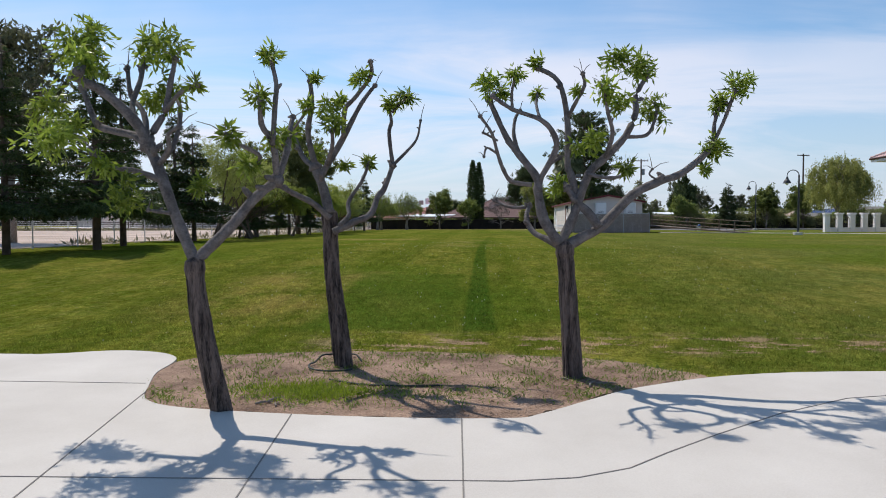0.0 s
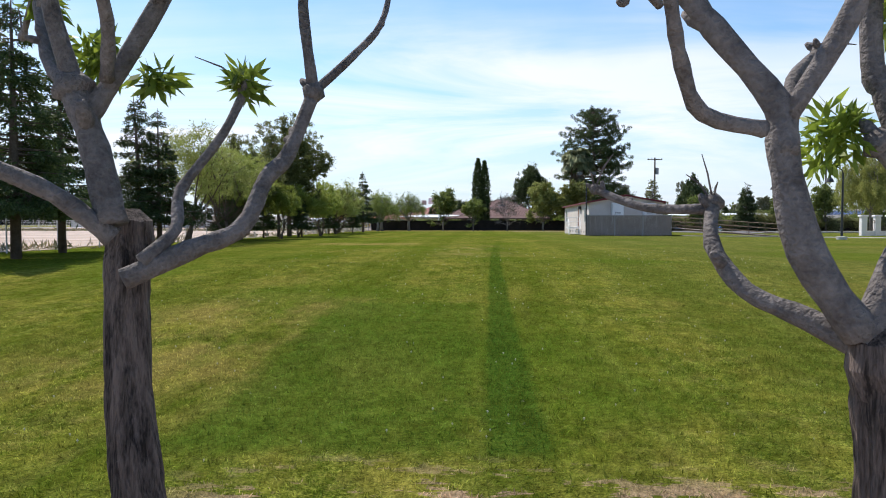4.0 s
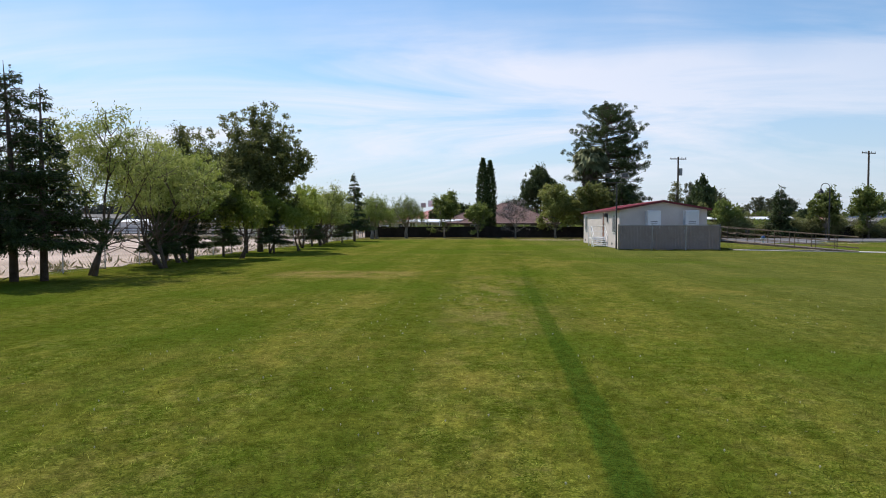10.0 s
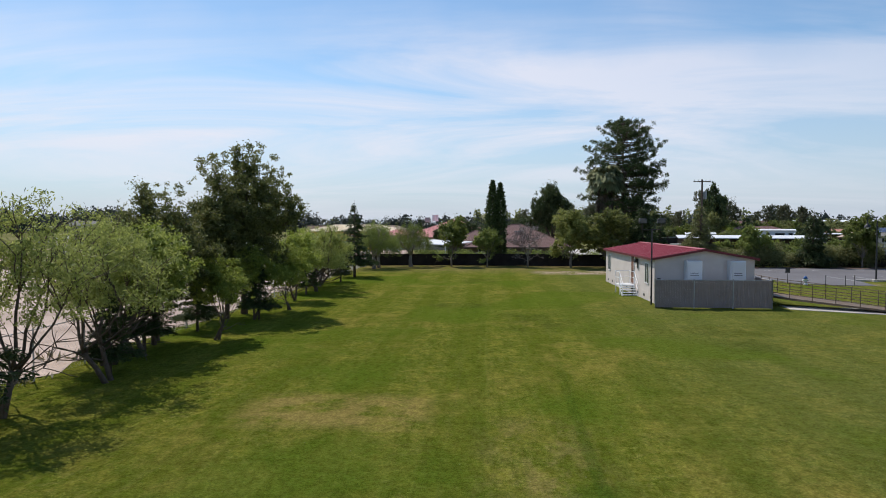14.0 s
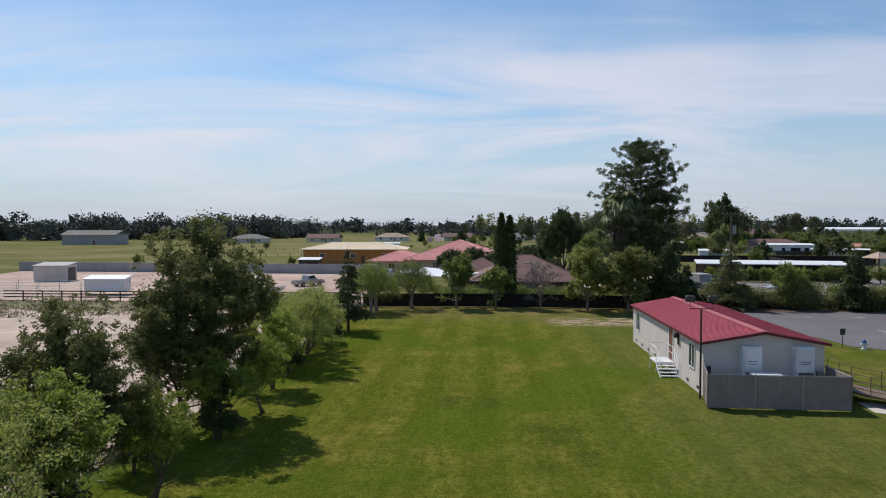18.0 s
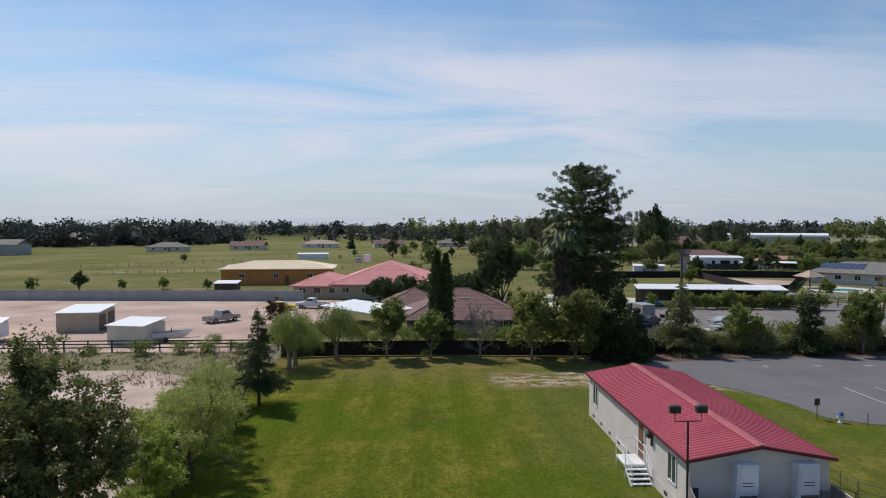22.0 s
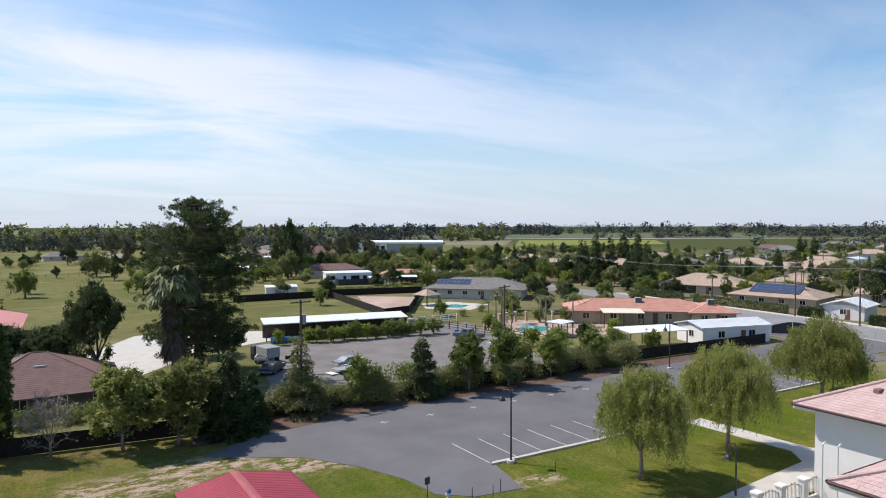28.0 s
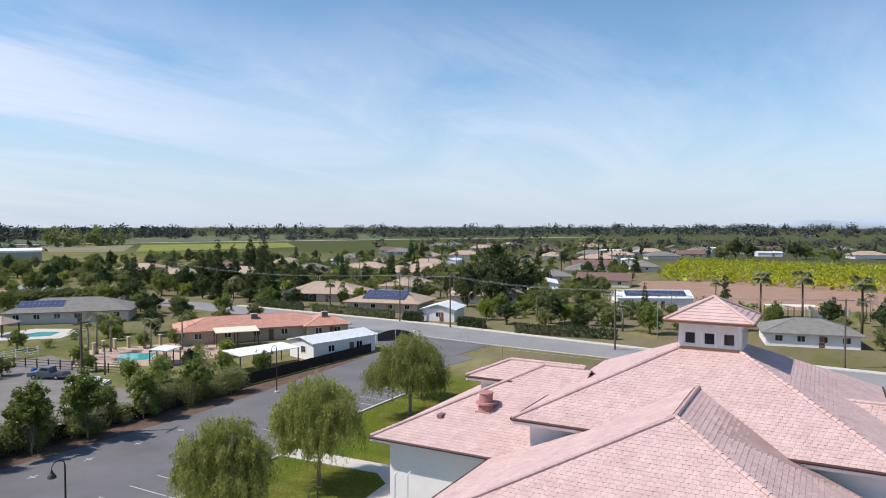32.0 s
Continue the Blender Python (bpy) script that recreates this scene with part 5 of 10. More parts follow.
for a in ((-1, 1), (-1, -1), (1, 1), (1, -1)):
    part("ridge_cap", Shape().tube([(MX + a[0] * ch, MY + a[1] * ch, cz + 0.05), (MX, MY, cap_z + 0.06)], 0.12, 8), "tile_pink", cp)
# lamp standards and gate pillars below the north eave
for k, (x, y) in enumerate([(47.2, 71.2), (47.6, 70.4)]):
    lp = thing("wall_post", (x, y, 0), 0, "white slender post beside the hall", "post")
    part("pole", Shape().tube([(0, 0, 0), (0, 0, 4.6)], 0.06, 8), "white_metal", lp)
    part("arm", Shape().tube([(0, 0, 4.55), (0.35, 0, 4.7)], 0.05, 6), "white_metal", lp)
gt = thing("garden_wall", (0, 0, 0), 0, "white low pillars with black arched iron panels", "fence")
pillars = [(34.6 + 1.4 * i, 70.3 + 0.35 * i) for i in range(5)] + [(42.4 + 2.47 * i, 72.7 - 0.08 * i) for i in range(4)]
for i, (x, y) in enumerate(pillars):
    part("pillar", Shape().bevbox(x - 0.25, y - 0.25, 0, x + 0.25, y + 0.25, 1.75, 0.03), "stucco_white", gt)
    part("cap", Shape().bevbox(x - 0.33, y - 0.33, 1.75, x + 0.33, y + 0.33, 1.9, 0.04), "stucco_white", gt)
    if i == len(pillars) - 1:
        break
    a_, b_ = Vector((x, y, 0)), Vector((*pillars[i + 1], 0))
    e_ = (b_ - a_).normalized()
    n_ = Vector((-e_.y, e_.x, 0)) * 0.1
    p_, q_ = a_ + e_ * 0.27, b_ - e_ * 0.27
    part("plinth", Shape().slab([(p_ + n_).to_2d(), (q_ + n_).to_2d(), (q_ - n_).to_2d(), (p_ - n_).to_2d()], 0, 0.45), "stucco_white", gt)
    iron = Shape()
    bars = max(6, int((q_ - p_).length / 0.14))
    for k in range(bars + 1):
        u = k / bars
        w_ = p_.lerp(q_, u)
        iron.tube([(w_.x, w_.y, 0.45), (w_.x, w_.y, 1.42 + 0.35 * math.sin(math.pi * u))], 0.014, 5)
    for z_, bow_ in ((1.3, 0.35), (0.6, 0.0)):
        iron.tube([tuple(p_.lerp(q_, k / 10) + Vector((0, 0, z_ + bow_ * math.sin(math.pi * k / 10)))) for k in range(11)], 0.02, 5)
    part("iron_panel", iron, "dark_metal", gt, "black arched iron panel")

# ---- fences ----
def chain_link(name, pts, label, h=1.8, step=3.0, wire=0.22, mat="galvanised"):
    """Posts, rails and a diagonal wire net along a line."""
    t = thing(name, (0, 0, 0), 0, label, "fence")
    for (x0, y0), (x1, y1) in zip(pts, pts[1:]):
        ln = math.hypot(x1 - x0, y1 - y0)
        n = max(1, round(ln / step))
        for i in range(n + 1):
            x, y = x0 + (x1 - x0) * i / n, y0 + (y1 - y0) * i / n
            z = ground_z(x, y)
            part("post", Shape().tube([(x, y, z - 0.1), (x, y, z + h + 0.05)], 0.03, 6), mat, t)
        rl = [(x0 + (x1 - x0) * i / n, y0 + (y1 - y0) * i / n, ground_z(0, y0 + (y1 - y0) * i / n) + h) for i in range(n + 1)]
        part("top_rail", Shape().tube(rl, 0.02, 5), mat, t)
        net = Shape()
        m = int(ln / wire)
        dx, dy = (x1 - x0) / ln, (y1 - y0) / ln
        for i in range(m):
            for sg in (-1, 1):
                a = i * wire
                b = a + sg * h
                b2 = min(max(b, 0), ln)
                hh = abs(b2 - a)
                if hh < 0.3:
                    continue
                za, zb = ground_z(0, y0 + dy * a), ground_z(0, y0 + dy * b2)
                p, q = Vector((x0 + dx * a, y0 + dy * a, za)), Vector((x0 + dx * b2, y0 + dy * b2, zb + hh))
                o = Vector((-dy, dx, 0)) * 0.003
                net.add([p - o, p + o, q + o, q - o], [(0, 1, 2, 3)])
        o = part("wire_net", net, mat, t, "thin diagonal wire net")
        o["kind"] = "stuff"
    return t


chain_link("chain_link_fence", [(-17.6, 8), (-17.6, 60), (-17.5, 111.4)], "galvanised chain-link fence along the lawn")
sf = thing("screened_fence", (0, 0, 0), 0, "chain-link fence covered with dark brown windscreen", "fence")
line = [(-17.4, 111.6), (-11.5, 112.4), (0, 112.5), (14, 111.2), (20, 112.8), (36, 113.4), (63, 112.6), (70, 114.0), (104, 112.9)]
for (x0, y0), (x1, y1) in zip(line, line[1:]):
    ln = math.hypot(x1 - x0, y1 - y0)
    n = max(1, round(ln / 3))
    for i in range(n):
        u0, u1 = i / n, (i + 1) / n
        a, b = Vector((x0 + (x1 - x0) * u0, y0 + (y1 - y0) * u0, 0)), Vector((x0 + (x1 - x0) * u1, y0 + (y1 - y0) * u1, 0))
        part("post", Shape().tube([a, a + Vector((0, 0, 1.66))], 0.035, 6), "dark_metal", sf)
        sag = random.uniform(0.0, 0.06)
        s = Shape()
        k = 6
        for j in range(k + 1):
            p = a.lerp(b, j / k)
            w = math.sin(math.pi * j / k)
            s.v += [(p.x, p.y - 0.04 - 0.05 * w * random.random(), 0.04), (p.x, p.y - 0.04, 1.6 - sag * w)]
        s.f = [(2 * j, 2 * j + 2, 2 * j + 3, 2 * j + 1) for j in range(k)]
        part("screen_panel", s, "black_mesh", sf)
rf_ = thing("rail_fence", (0, 0, 0), 0, "weathered grey plank rail fence at the yard", "fence")
for i in range(18):
    x = -18.5 - i * 2.6
    part("post", Shape().bevbox(x - 0.07, 115.5, -0.1, x + 0.07, 115.64, 1.35, 0.02), "wood_dark", rf_)
    for z in (0.45, 0.85, 1.2):
        part("rail", Shape().box(x - 2.6, 115.46, z, x, 115.5, z + 0.13), "wood_dark", rf_)
wall = thing("block_wall", (0, 0, 0), 0, "long grey concrete block wall", "wall", "", "structure")
for i in range(26):
    x0, x1 = -24 - i * 3.0, -24 - (i + 1) * 3.0
    y0, y1 = 165.4 + i * 0.20, 165.4 + (i + 1) * 0.20
    part("wall_panel", Shape().slab([(x0, y0), (x1 + 0.02, y1), (x1 + 0.02, y1 + 0.2), (x0, y0 + 0.2)], 0, 1.95), "grey_wall", wall)
    part("pilaster", Shape().bevbox(x0 - 0.16, y0 - 0.08, 0, x0 + 0.16, y0 + 0.28, 2.05, 0.02), "grey_wall", wall)

# ---- neighbours behind the far fence ----
house("brown_house", (3.2, 132.0, 0), 0, 15.0, 13.5, 2.4, "hip", 0.45, "shingle_brown", "wall_brown", "low house with a brown shingle hip roof and cooler", 0.7, 1, 4, "house", "", False, True)
house("house_annex", (-3.4, 143.6, 0), 90, 9, 9, 2.4, "hip", 0.45, "shingle_brown", "wall_brown", "brown-roofed wing of a low house", 0.6, 1, 2)
cpt = thing("carport", (-10.2, 135.0, 0), -46, "open carport with a flat white metal roof", "carport")
part("roof", Shape().sheet([(-6.5, -3, 2.5), (6.5, -3, 2.3), (6.5, 3.2, 2.7), (-6.5, 3.2, 2.9)], 0.12), "white_metal", cpt)
for x in (-6, 0, 6):
    for y in (-2.7, 2.9):
        part("post", Shape().box(x - 0.06, y - 0.06, 0, x + 0.06, y + 0.06, 2.45), "white_metal", cpt)
house("unfinished_house", (-36.2, 207, 0), 3, 25, 13, 3.9, "hip", 0.22, "sheathing", "plywood", "unfinished house with bare orange plywood walls and sheathed roof", 0.9, 1, 3)
house("red_roof_house", (-8.5, 181.0, 0), -3, 19, 25, 3.1, "hip", 0.36, "tile_red", "tan", "house with a pinkish red tiled hip roof", 0.9, 1, 5, "house", "", False, False)
house("red_roof_wing", (-21.4, 178.6, 0), -3, 9, 18, 2.7, "hip", 0.34, "tile_red", "tan", "low wing of the red-tiled house", 0.8, 0, 3)
tk = thing("roof_tank", (-13.4, 184.2, 6.2), 0, "white round tank on the red-tiled roof", "tank")
part("tank", Shape().tube([(0, 0, 0), (0, 0, 1.5)], [0.75, 0.75], 14), "white_metal", tk)
part("roof_cooler", Shape().bevbox(-2.4, -1.0, -0.2, -1.2, 0.2, 0.9, 0.05), "hvac_grey", tk)


def shed(name, at, rz, w, d, h, wall_mat, roof_mat, label, doors=2):
    t = thing(name, at, rz, label, "shed")
    part("wall", Shape().box(-w / 2, -d / 2, 0, w / 2, d / 2, h), wall_mat, t)
    n = int(w / 0.4)
    for i in range(n):
        part("rib", Shape().box(-w / 2 + i * w / n, -d / 2 - 0.025, 0.02, -w / 2 + i * w / n + 0.06, -d / 2, h - 0.02), wall_mat, t)
    part("roof", Shape().sheet([(-w / 2 - 0.2, -d / 2 - 0.25, h + 0.02), (w / 2 + 0.2, -d / 2 - 0.25, h + 0.02), (w / 2 + 0.2, d / 2 + 0.25, h + 0.42), (-w / 2 - 0.2, d / 2 + 0.25, h + 0.42)], 0.1), roof_mat, t)
    for i in range(doors):
        y = -d / 2 + d * (i + 0.5) / doors
        part("roller_door", Shape().box(w / 2 + 0.002, y - d / doors * 0.36, 0.02, w / 2 + 0.04, y + d / doors * 0.36, h - 0.4), "dark_metal", t, "dark roller door")
    return t


shed("storage_shed", (-47.6, 133.0, 0), 4, 5.2, 6.2, 2.6, "tan", "white_metal", "cream metal shed with two dark roller doors")
shed("storage_shed", (-36.6, 122.2, 0), -12, 4.6, 4.6, 2.3, "cream", "white_metal", "cream ribbed metal shed with a white roof", 0)
shed("horse_shelter", (-78.0, 146.0, 0), 10, 5.4, 4.2, 2.8, "stucco", "hvac_grey", "pale stucco animal shelter with a grey roof", 1)
shed("stock_trailer", (-55.8, 123.5, 0.5), 5, 5.5, 2.2, 1.8, "white_metal", "white_metal", "white box trailer parked in the yard", 0)
pn = thing("stock_pens", (0, 0, 0), 0, "grey metal stock pens", "pen")
for i in range(7):
    for j in range(3):
        x, y = -60 - i * 3.2, 119 + j * 5
        part("post", Shape().tube([(x, y, 0), (x, y, 1.6)], 0.04, 5), "galvanised", pn)
        for z in (0.4, 0.8, 1.2, 1.55):
            part("rail", Shape().tube([(x, y, z), (x - 3.2, y, z)], 0.025, 4), "galvanised", pn)


# ---- vehicles ----
def vehicle(name, at, rz, paint, label, kind="pickup", category="car"):
    """A car seen from afar: body with a shaped profile, cabin glass, bumpers, lights and wheels."""
    t = thing(name, (at[0], at[1], at[2] if len(at) > 2 else 0), rz, label, category)
    L_, W_ = 5.2 if kind == "pickup" else 4.6, 1.85
    if kind == "pickup":
        prof = [(0, 0.4), (0, 0.95), (1.9, 1.0), (1.95, 1.02), (2.05, 1.72), (3.2, 1.75), (3.75, 1.1), (5.1, 0.98), (5.2, 0.7), (5.2, 0.4)]
        glass = [(2.12, 1.1), (2.2, 1.62), (3.12, 1.64), (3.55, 1.1)]
    else:
        prof = [(0, 0.4), (0.02, 0.9), (0.8, 1.0), (1.4, 1.42), (2.7, 1.45), (3.4, 1.0), (4.5, 0.86), (4.6, 0.6), (4.6, 0.38)]
        glass = [(1.05, 1.02), (1.5, 1.36), (2.62, 1.38), (3.2, 1.0)]
    n = len(prof)
    v = [(x - L_ / 2, -W_ / 2 + (0.12 if z > 1.2 else 0), z) for x, z in prof] + [(x - L_ / 2, W_ / 2 - (0.12 if z > 1.2 else 0), z) for x, z in prof]
    part("body", Shape().add(v, [tuple(range(n - 1, -1, -1)), tuple(range(n, 2 * n))] + [(i, (i + 1) % n, n + (i + 1) % n, n + i) for i in range(n)]), paint, t)
    for sg in (-1, 1):
        y = sg * (W_ / 2 - 0.055)
        part("side_glass", Shape().add([(x - L_ / 2, y, z) for x, z in glass] + [(x - L_ / 2, y + sg * 0.01, z) for x, z in glass], [(0, 1, 2, 3), (7, 6, 5, 4)]), "glass_dark", t)
    a, b = glass[2], glass[3]
    part("windscreen", Shape().add([(a[0] + 0.16 - L_ / 2, -0.68, a[1] + 0.03), (a[0] + 0.16 - L_ / 2, 0.68, a[1] + 0.03), (b[0] + 0.16 - L_ / 2, 0.78, b[1] + 0.06), (b[0] + 0.16 - L_ / 2, -0.78, b[1] + 0.06)], [(0, 1, 2, 3)]), "glass_dark", t)
    if kind == "pickup":
        part("bed", Shape().box(0.12 - L_ / 2, -0.75, 0.96, 1.85 - L_ / 2, 0.75, 1.012), "dark_metal", t)
    for x in (0.95, L_ - 1.0):
        for sg in (-1, 1):
            c = sg * W_ / 2
            w = part("wheel", Shape().tube([(x - L_ / 2, c - sg * 0.2, 0.36), (x - L_ / 2, c + sg * 0.03, 0.36)], 0.36, 14), "rubber", t)
            part("rim", Shape().tube([(x - L_ / 2, c + sg * 0.0, 0.36), (x - L_ / 2, c + sg * 0.045, 0.36)], 0.2, 10), "silver_paint", w)
    for sg in (-1, 1):
        part("headlight", Shape().box(L_ / 2 - 0.06, sg * 0.62 - 0.16, 0.72, L_ / 2 + 0.015, sg * 0.62 + 0.16, 0.86), "white_metal", t)
        part("tail_light", Shape().box(-L_ / 2 - 0.015, sg * 0.78 - 0.08, 0.7, -L_ / 2 + 0.03, sg * 0.78 + 0.08, 0.9), "red_steel", t)
    part("bumper", Shape().bevbox(-L_ / 2 - 0.12, -W_ / 2, 0.42, -L_ / 2, W_ / 2, 0.6, 0.02), "hvac_grey", t)
    return t


vehicle("pickup_truck", (-31.2, 138.8), 52, "silver_paint", "silver pickup truck parked in the dirt yard")
vehicle("pickup_truck", (-20.6, 154.6), 172, "white_metal", "white pickup truck parked by the wall")
vehicle("car", (-25.2, 152.0), 5, "yellow_paint", "small yellow car in the dirt yard", "car")
vehicle("pickup_truck", (65.5, 141.5), 115, "blue_paint", "dark blue pickup on the gravel lane")
vehicle("car", (64.8, 131.0), 120, "white_metal", "white car half hidden behind the hedge", "car")
vehicle("car", (67.2, 96.0), 92, "rubber", "black car parked in a bay", "car")
vehicle("van", (186, 190), 20, "white_metal", "white van on a drive", "car")
vehicle("pickup_truck", (30.9, 141.6), 62, "white_metal", "white pickup truck parked on the gravel lane")
vehicle("car", (39.6, 131.4), 8, "silver_paint", "stripped pale car lying on the gravel lane", "car")
vehicle("car", (29.4, 133.2), 50, "dark_metal", "dark dismantled car beside the hedge", "car")
for x, y, z in ((34.0, 140.7, 0), (34.05, 140.75, 0.26), (35.1, 141.3, 0), (31.0, 135.0, 0)):
    ty = thing("loose_tyre", (x, y, z), 0, "old black tyre lying on the gravel", "tyre", "loose tyres")
    part("tread", Shape().tube([(0, 0, 0), (0, 0, 0.06), (0, 0, 0.20), (0, 0, 0.26)], [0.33, 0.4, 0.4, 0.33], 14), "rubber", ty)
    part("rim", Shape().tube([(0, 0, 0.24), (0, 0, 0.272)], 0.2, 12), "hvac_grey", ty)
for i in range(7):
    db = thing("blue_drum", (36.2 + (i % 4) * 0.72, 154.0 + (i // 4) * 0.75, 0.03), 17 * i, "blue plastic drum standing beside the shelter", "drum", "blue drums")
    part("body", Shape().tube([(0, 0, 0), (0, 0, 0.05), (0, 0, 0.45), (0, 0, 0.5), (0, 0, 0.9), (0, 0, 0.95)], [0.28, 0.3, 0.3, 0.285, 0.3, 0.27], 14), "blue_drum", db)
    part("lid", Shape().tube([(0, 0, 0.945), (0, 0, 0.985)], 0.24, 12), "blue_drum", db)
# a boat shape stands in for a wrecked white frame on a trailer
bt = thing("boat_trailer", (-32.6, 122.3, 0), 20, "white boat shape standing in for a wrecked frame on a trailer", "boat")
part("hull", Shape().add([(-2.2, -0.9, 1.2), (1.2, -0.9, 1.25), (2.6, 0, 1.45), (1.2, 0.9, 1.25), (-2.2, 0.9, 1.2), (-2.1, -0.5, 0.5), (1.2, -0.4, 0.5), (1.9, 0, 0.7), (1.2, 0.4, 0.5), (-2.1, 0.5, 0.5)], [(0, 5, 6, 1), (1, 6, 7, 2), (2, 7, 8, 3), (3, 8, 9, 4), (4, 9, 5, 0), (5, 9, 8, 7, 6)]), "white_metal", bt)
part("deck", Shape().add([(-2.1, -0.75, 1.05), (1.1, -0.75, 1.05), (2.2, 0, 1.2), (1.1, 0.75, 1.05), (-2.1, 0.75, 1.05)], [(0, 1, 2, 3, 4)]), "wood_dark", bt)
part("screen", Shape().box(0.0, -0.7, 1.2, 0.08, 0.7, 1.75), "glass_dark", bt)
for sg in (-1, 1):
    part("wheel", Shape().tube([(-0.6, sg * 0.75, 0.3), (-0.6, sg * 0.95, 0.3)], 0.3, 12), "rubber", bt)
part("draw_bar", Shape().tube([(-1.8, 0, 0.4), (3.3, 0, 0.4)], 0.05, 5), "galvanised", bt)
tl = thing("flat_trailer", (38.5, 128.5, 0), 12, "pale flatbed car trailer", "trailer")
part("bed", Shape().bevbox(-2.6, -1.0, 0.5, 2.6, 1.0, 0.62, 0.02), "hvac_grey", tl)
for x in (-0.5, 0.4):
    for sg in (-1, 1):
        w = part("wheel", Shape().tube([(x, sg * 0.95, 0.34), (x, sg * 1.15, 0.34)], 0.34, 12), "rubber", tl)
        part("mudguard", Shape().box(x - 0.42, sg * 1.05 - 0.13, 0.7, x + 0.42, sg * 1.05 + 0.13, 0.74), "white_metal", w)
part("draw_bar", Shape().tube([(2.6, 0, 0.5), (4.0, 0, 0.45)], 0.05, 5), "galvanised", tl)
part("ramp", Shape().box(-3.6, -0.8, 0.15, -2.6, 0.8, 0.2), "white_metal", tl)
tg = thing("box_truck", (31.0, 141.0, 0), 100, "old white box truck behind the hedge", "truck")
part("box", Shape().bevbox(-2.2, -1.0, 0.8, 1.2, 1.0, 2.2, 0.08), "hvac_grey", tg)
part("cab", Shape().bevbox(1.65, -1.0, 0.5, 3.0, 1.0, 2.0, 0.12), "dark_metal", tg)
for x in (-1.3, 2.3):
    for sg in (-1, 1):
        part("wheel", Shape().tube([(x, sg * 0.8, 0.45), (x, sg * 1.1, 0.45)], 0.45, 12), "rubber", tg)
ty = thing("truck_tyre", (34.6, 139.4, 0), 30, "large black tyre standing on gravel", "tyre")
part("tyre", Shape().tube([(0.55 * math.cos(a), 0, 0.75 + 0.55 * math.sin(a)) for a in [i * math.pi / 10 for i in range(21)]], 0.2, 8), "rubber", ty)
for k, (x, y) in enumerate(((37.4, 154.2), (38.9, 154.6), (40.0, 154.0), (67.6, 144.5), (66.2, 146.2))):
    db = thing("blue_drum", (x, y, 0), 0, "blue plastic drum standing outdoors", "drum", "blue drums")
    part("drum", Shape().tube([(0, 0, 0), (0, 0, 0.05), (0, 0, 0.45), (0, 0, 0.85), (0, 0, 0.9)], [0.36, 0.42, 0.45, 0.42, 0.34], 14), "blue", db)
    part("rim", Shape().tube([(0, 0, 0.43), (0, 0, 0.47)], 0.465, 14), "blue", db)
    part("lid", Shape().tube([(0, 0, 0.9), (0, 0, 0.93)], 0.35, 14), "blue", db)
tk2 = thing("water_tank", (62.5, 156.0, 0), 0, "grey plastic water tank", "tank")
part("tank", Shape().tube([(0, 0, 0), (0, 0, 1.9), (0, 0, 2.15)], [0.75, 0.75, 0.3], 14), "grey_wall", tk2)
part("lid", Shape().tube([(0, 0, 2.15), (0, 0, 2.25)], 0.25, 10), "dark_metal", tk2)

# long open shed with a white roof
ls = thing("long_shelter", (48.0, 156.5, 0), -9.5, "long open shelter with a white metal roof", "shelter")
part("roof", Shape().sheet([(-12.5, -2.0, 2.9), (12.5, -2.0, 2.9), (12.5, 2.4, 3.4), (-12.5, 2.4, 3.4)], 0.12), "white_metal", ls)
part("back_wall", Shape().box(-12.2, 2.0, 0, 12.2, 2.15, 3.1), "wood_dark", ls)
for i in range(9):
    part("post", Shape().box(-12.1 + i * 3, -1.8, 0, -11.95 + i * 3, -1.65, 2.8), "wood_dark", ls)
house("solar_house", (105.0, 196.8, 0), -45, 25, 13, 2.9, "hip", 0.34, "shingle_grey", "stucco", "long grey-roofed house with blue solar panels", 0.9, 1, 6)


def solar(at, rz, tilt, nx, ny, w=1.0, h=1.65):
    t = thing("solar_array", at, rz, "array of dark blue solar panels on a roof", "solar panel")
    for i in range(nx):
        for j in range(ny):
            m = pose(0, 0, 0, tilt) @ pose((i - nx / 2) * (w + 0.03), j * (h + 0.03), 0.0)
            p = part("panel", Shape().box(0, 0, 0.06, w, h, 0.1, m), "solar", t)
            part("panel_frame", Shape().box(-0.012, -0.012, 0.04, w + 0.012, 0.0, 0.105, m).box(-0.012, h, 0.04, w + 0.012, h + 0.012, 0.105, m).box(-0.012, 0, 0.04, 0.0, h, 0.105, m).box(w, 0, 0.04, w + 0.012, h, 0.105, m), "galvanised", p)
    return t


solar((97.6, 197.6, 3.52), -45, 18.8, 9, 2)
gz = thing("gazebo", (83.5, 186.5, 0), 15, "square timber gazebo with a tan roof", "gazebo")
_gc = [(-2.4, -2.4, 2.6), (2.4, -2.4, 2.6), (2.4, 2.4, 2.6), (-2.4, 2.4, 2.6)]
for i in range(4):
    part("roof_panel", Shape().sheet([_gc[i], _gc[(i + 1) % 4], (0, 0, 4.0)], 0.06), "shingle_tan", gz)
for i in range(4):
    part("hip_cap", Shape().tube([_gc[i], (0, 0, 4.02)], 0.06, 6), "shingle_tan", gz)
part("finial", Shape().tube([(0, 0, 3.95), (0, 0, 4.25)], [0.09, 0.03], 8), "wood_dark", gz)
for x in (-2, 2):
    for y in (-2, 2):
        part("post", Shape().box(x - 0.1, y - 0.1, 0, x + 0.1, y + 0.1, 2.7), "wood_dark", gz)
plate("swimming_pool", [(84.5, 180.5), (88, 178), (92, 181), (90, 184.5), (86, 184.5)], 0.06, "pool_water", "turquoise swimming pool", "pool")
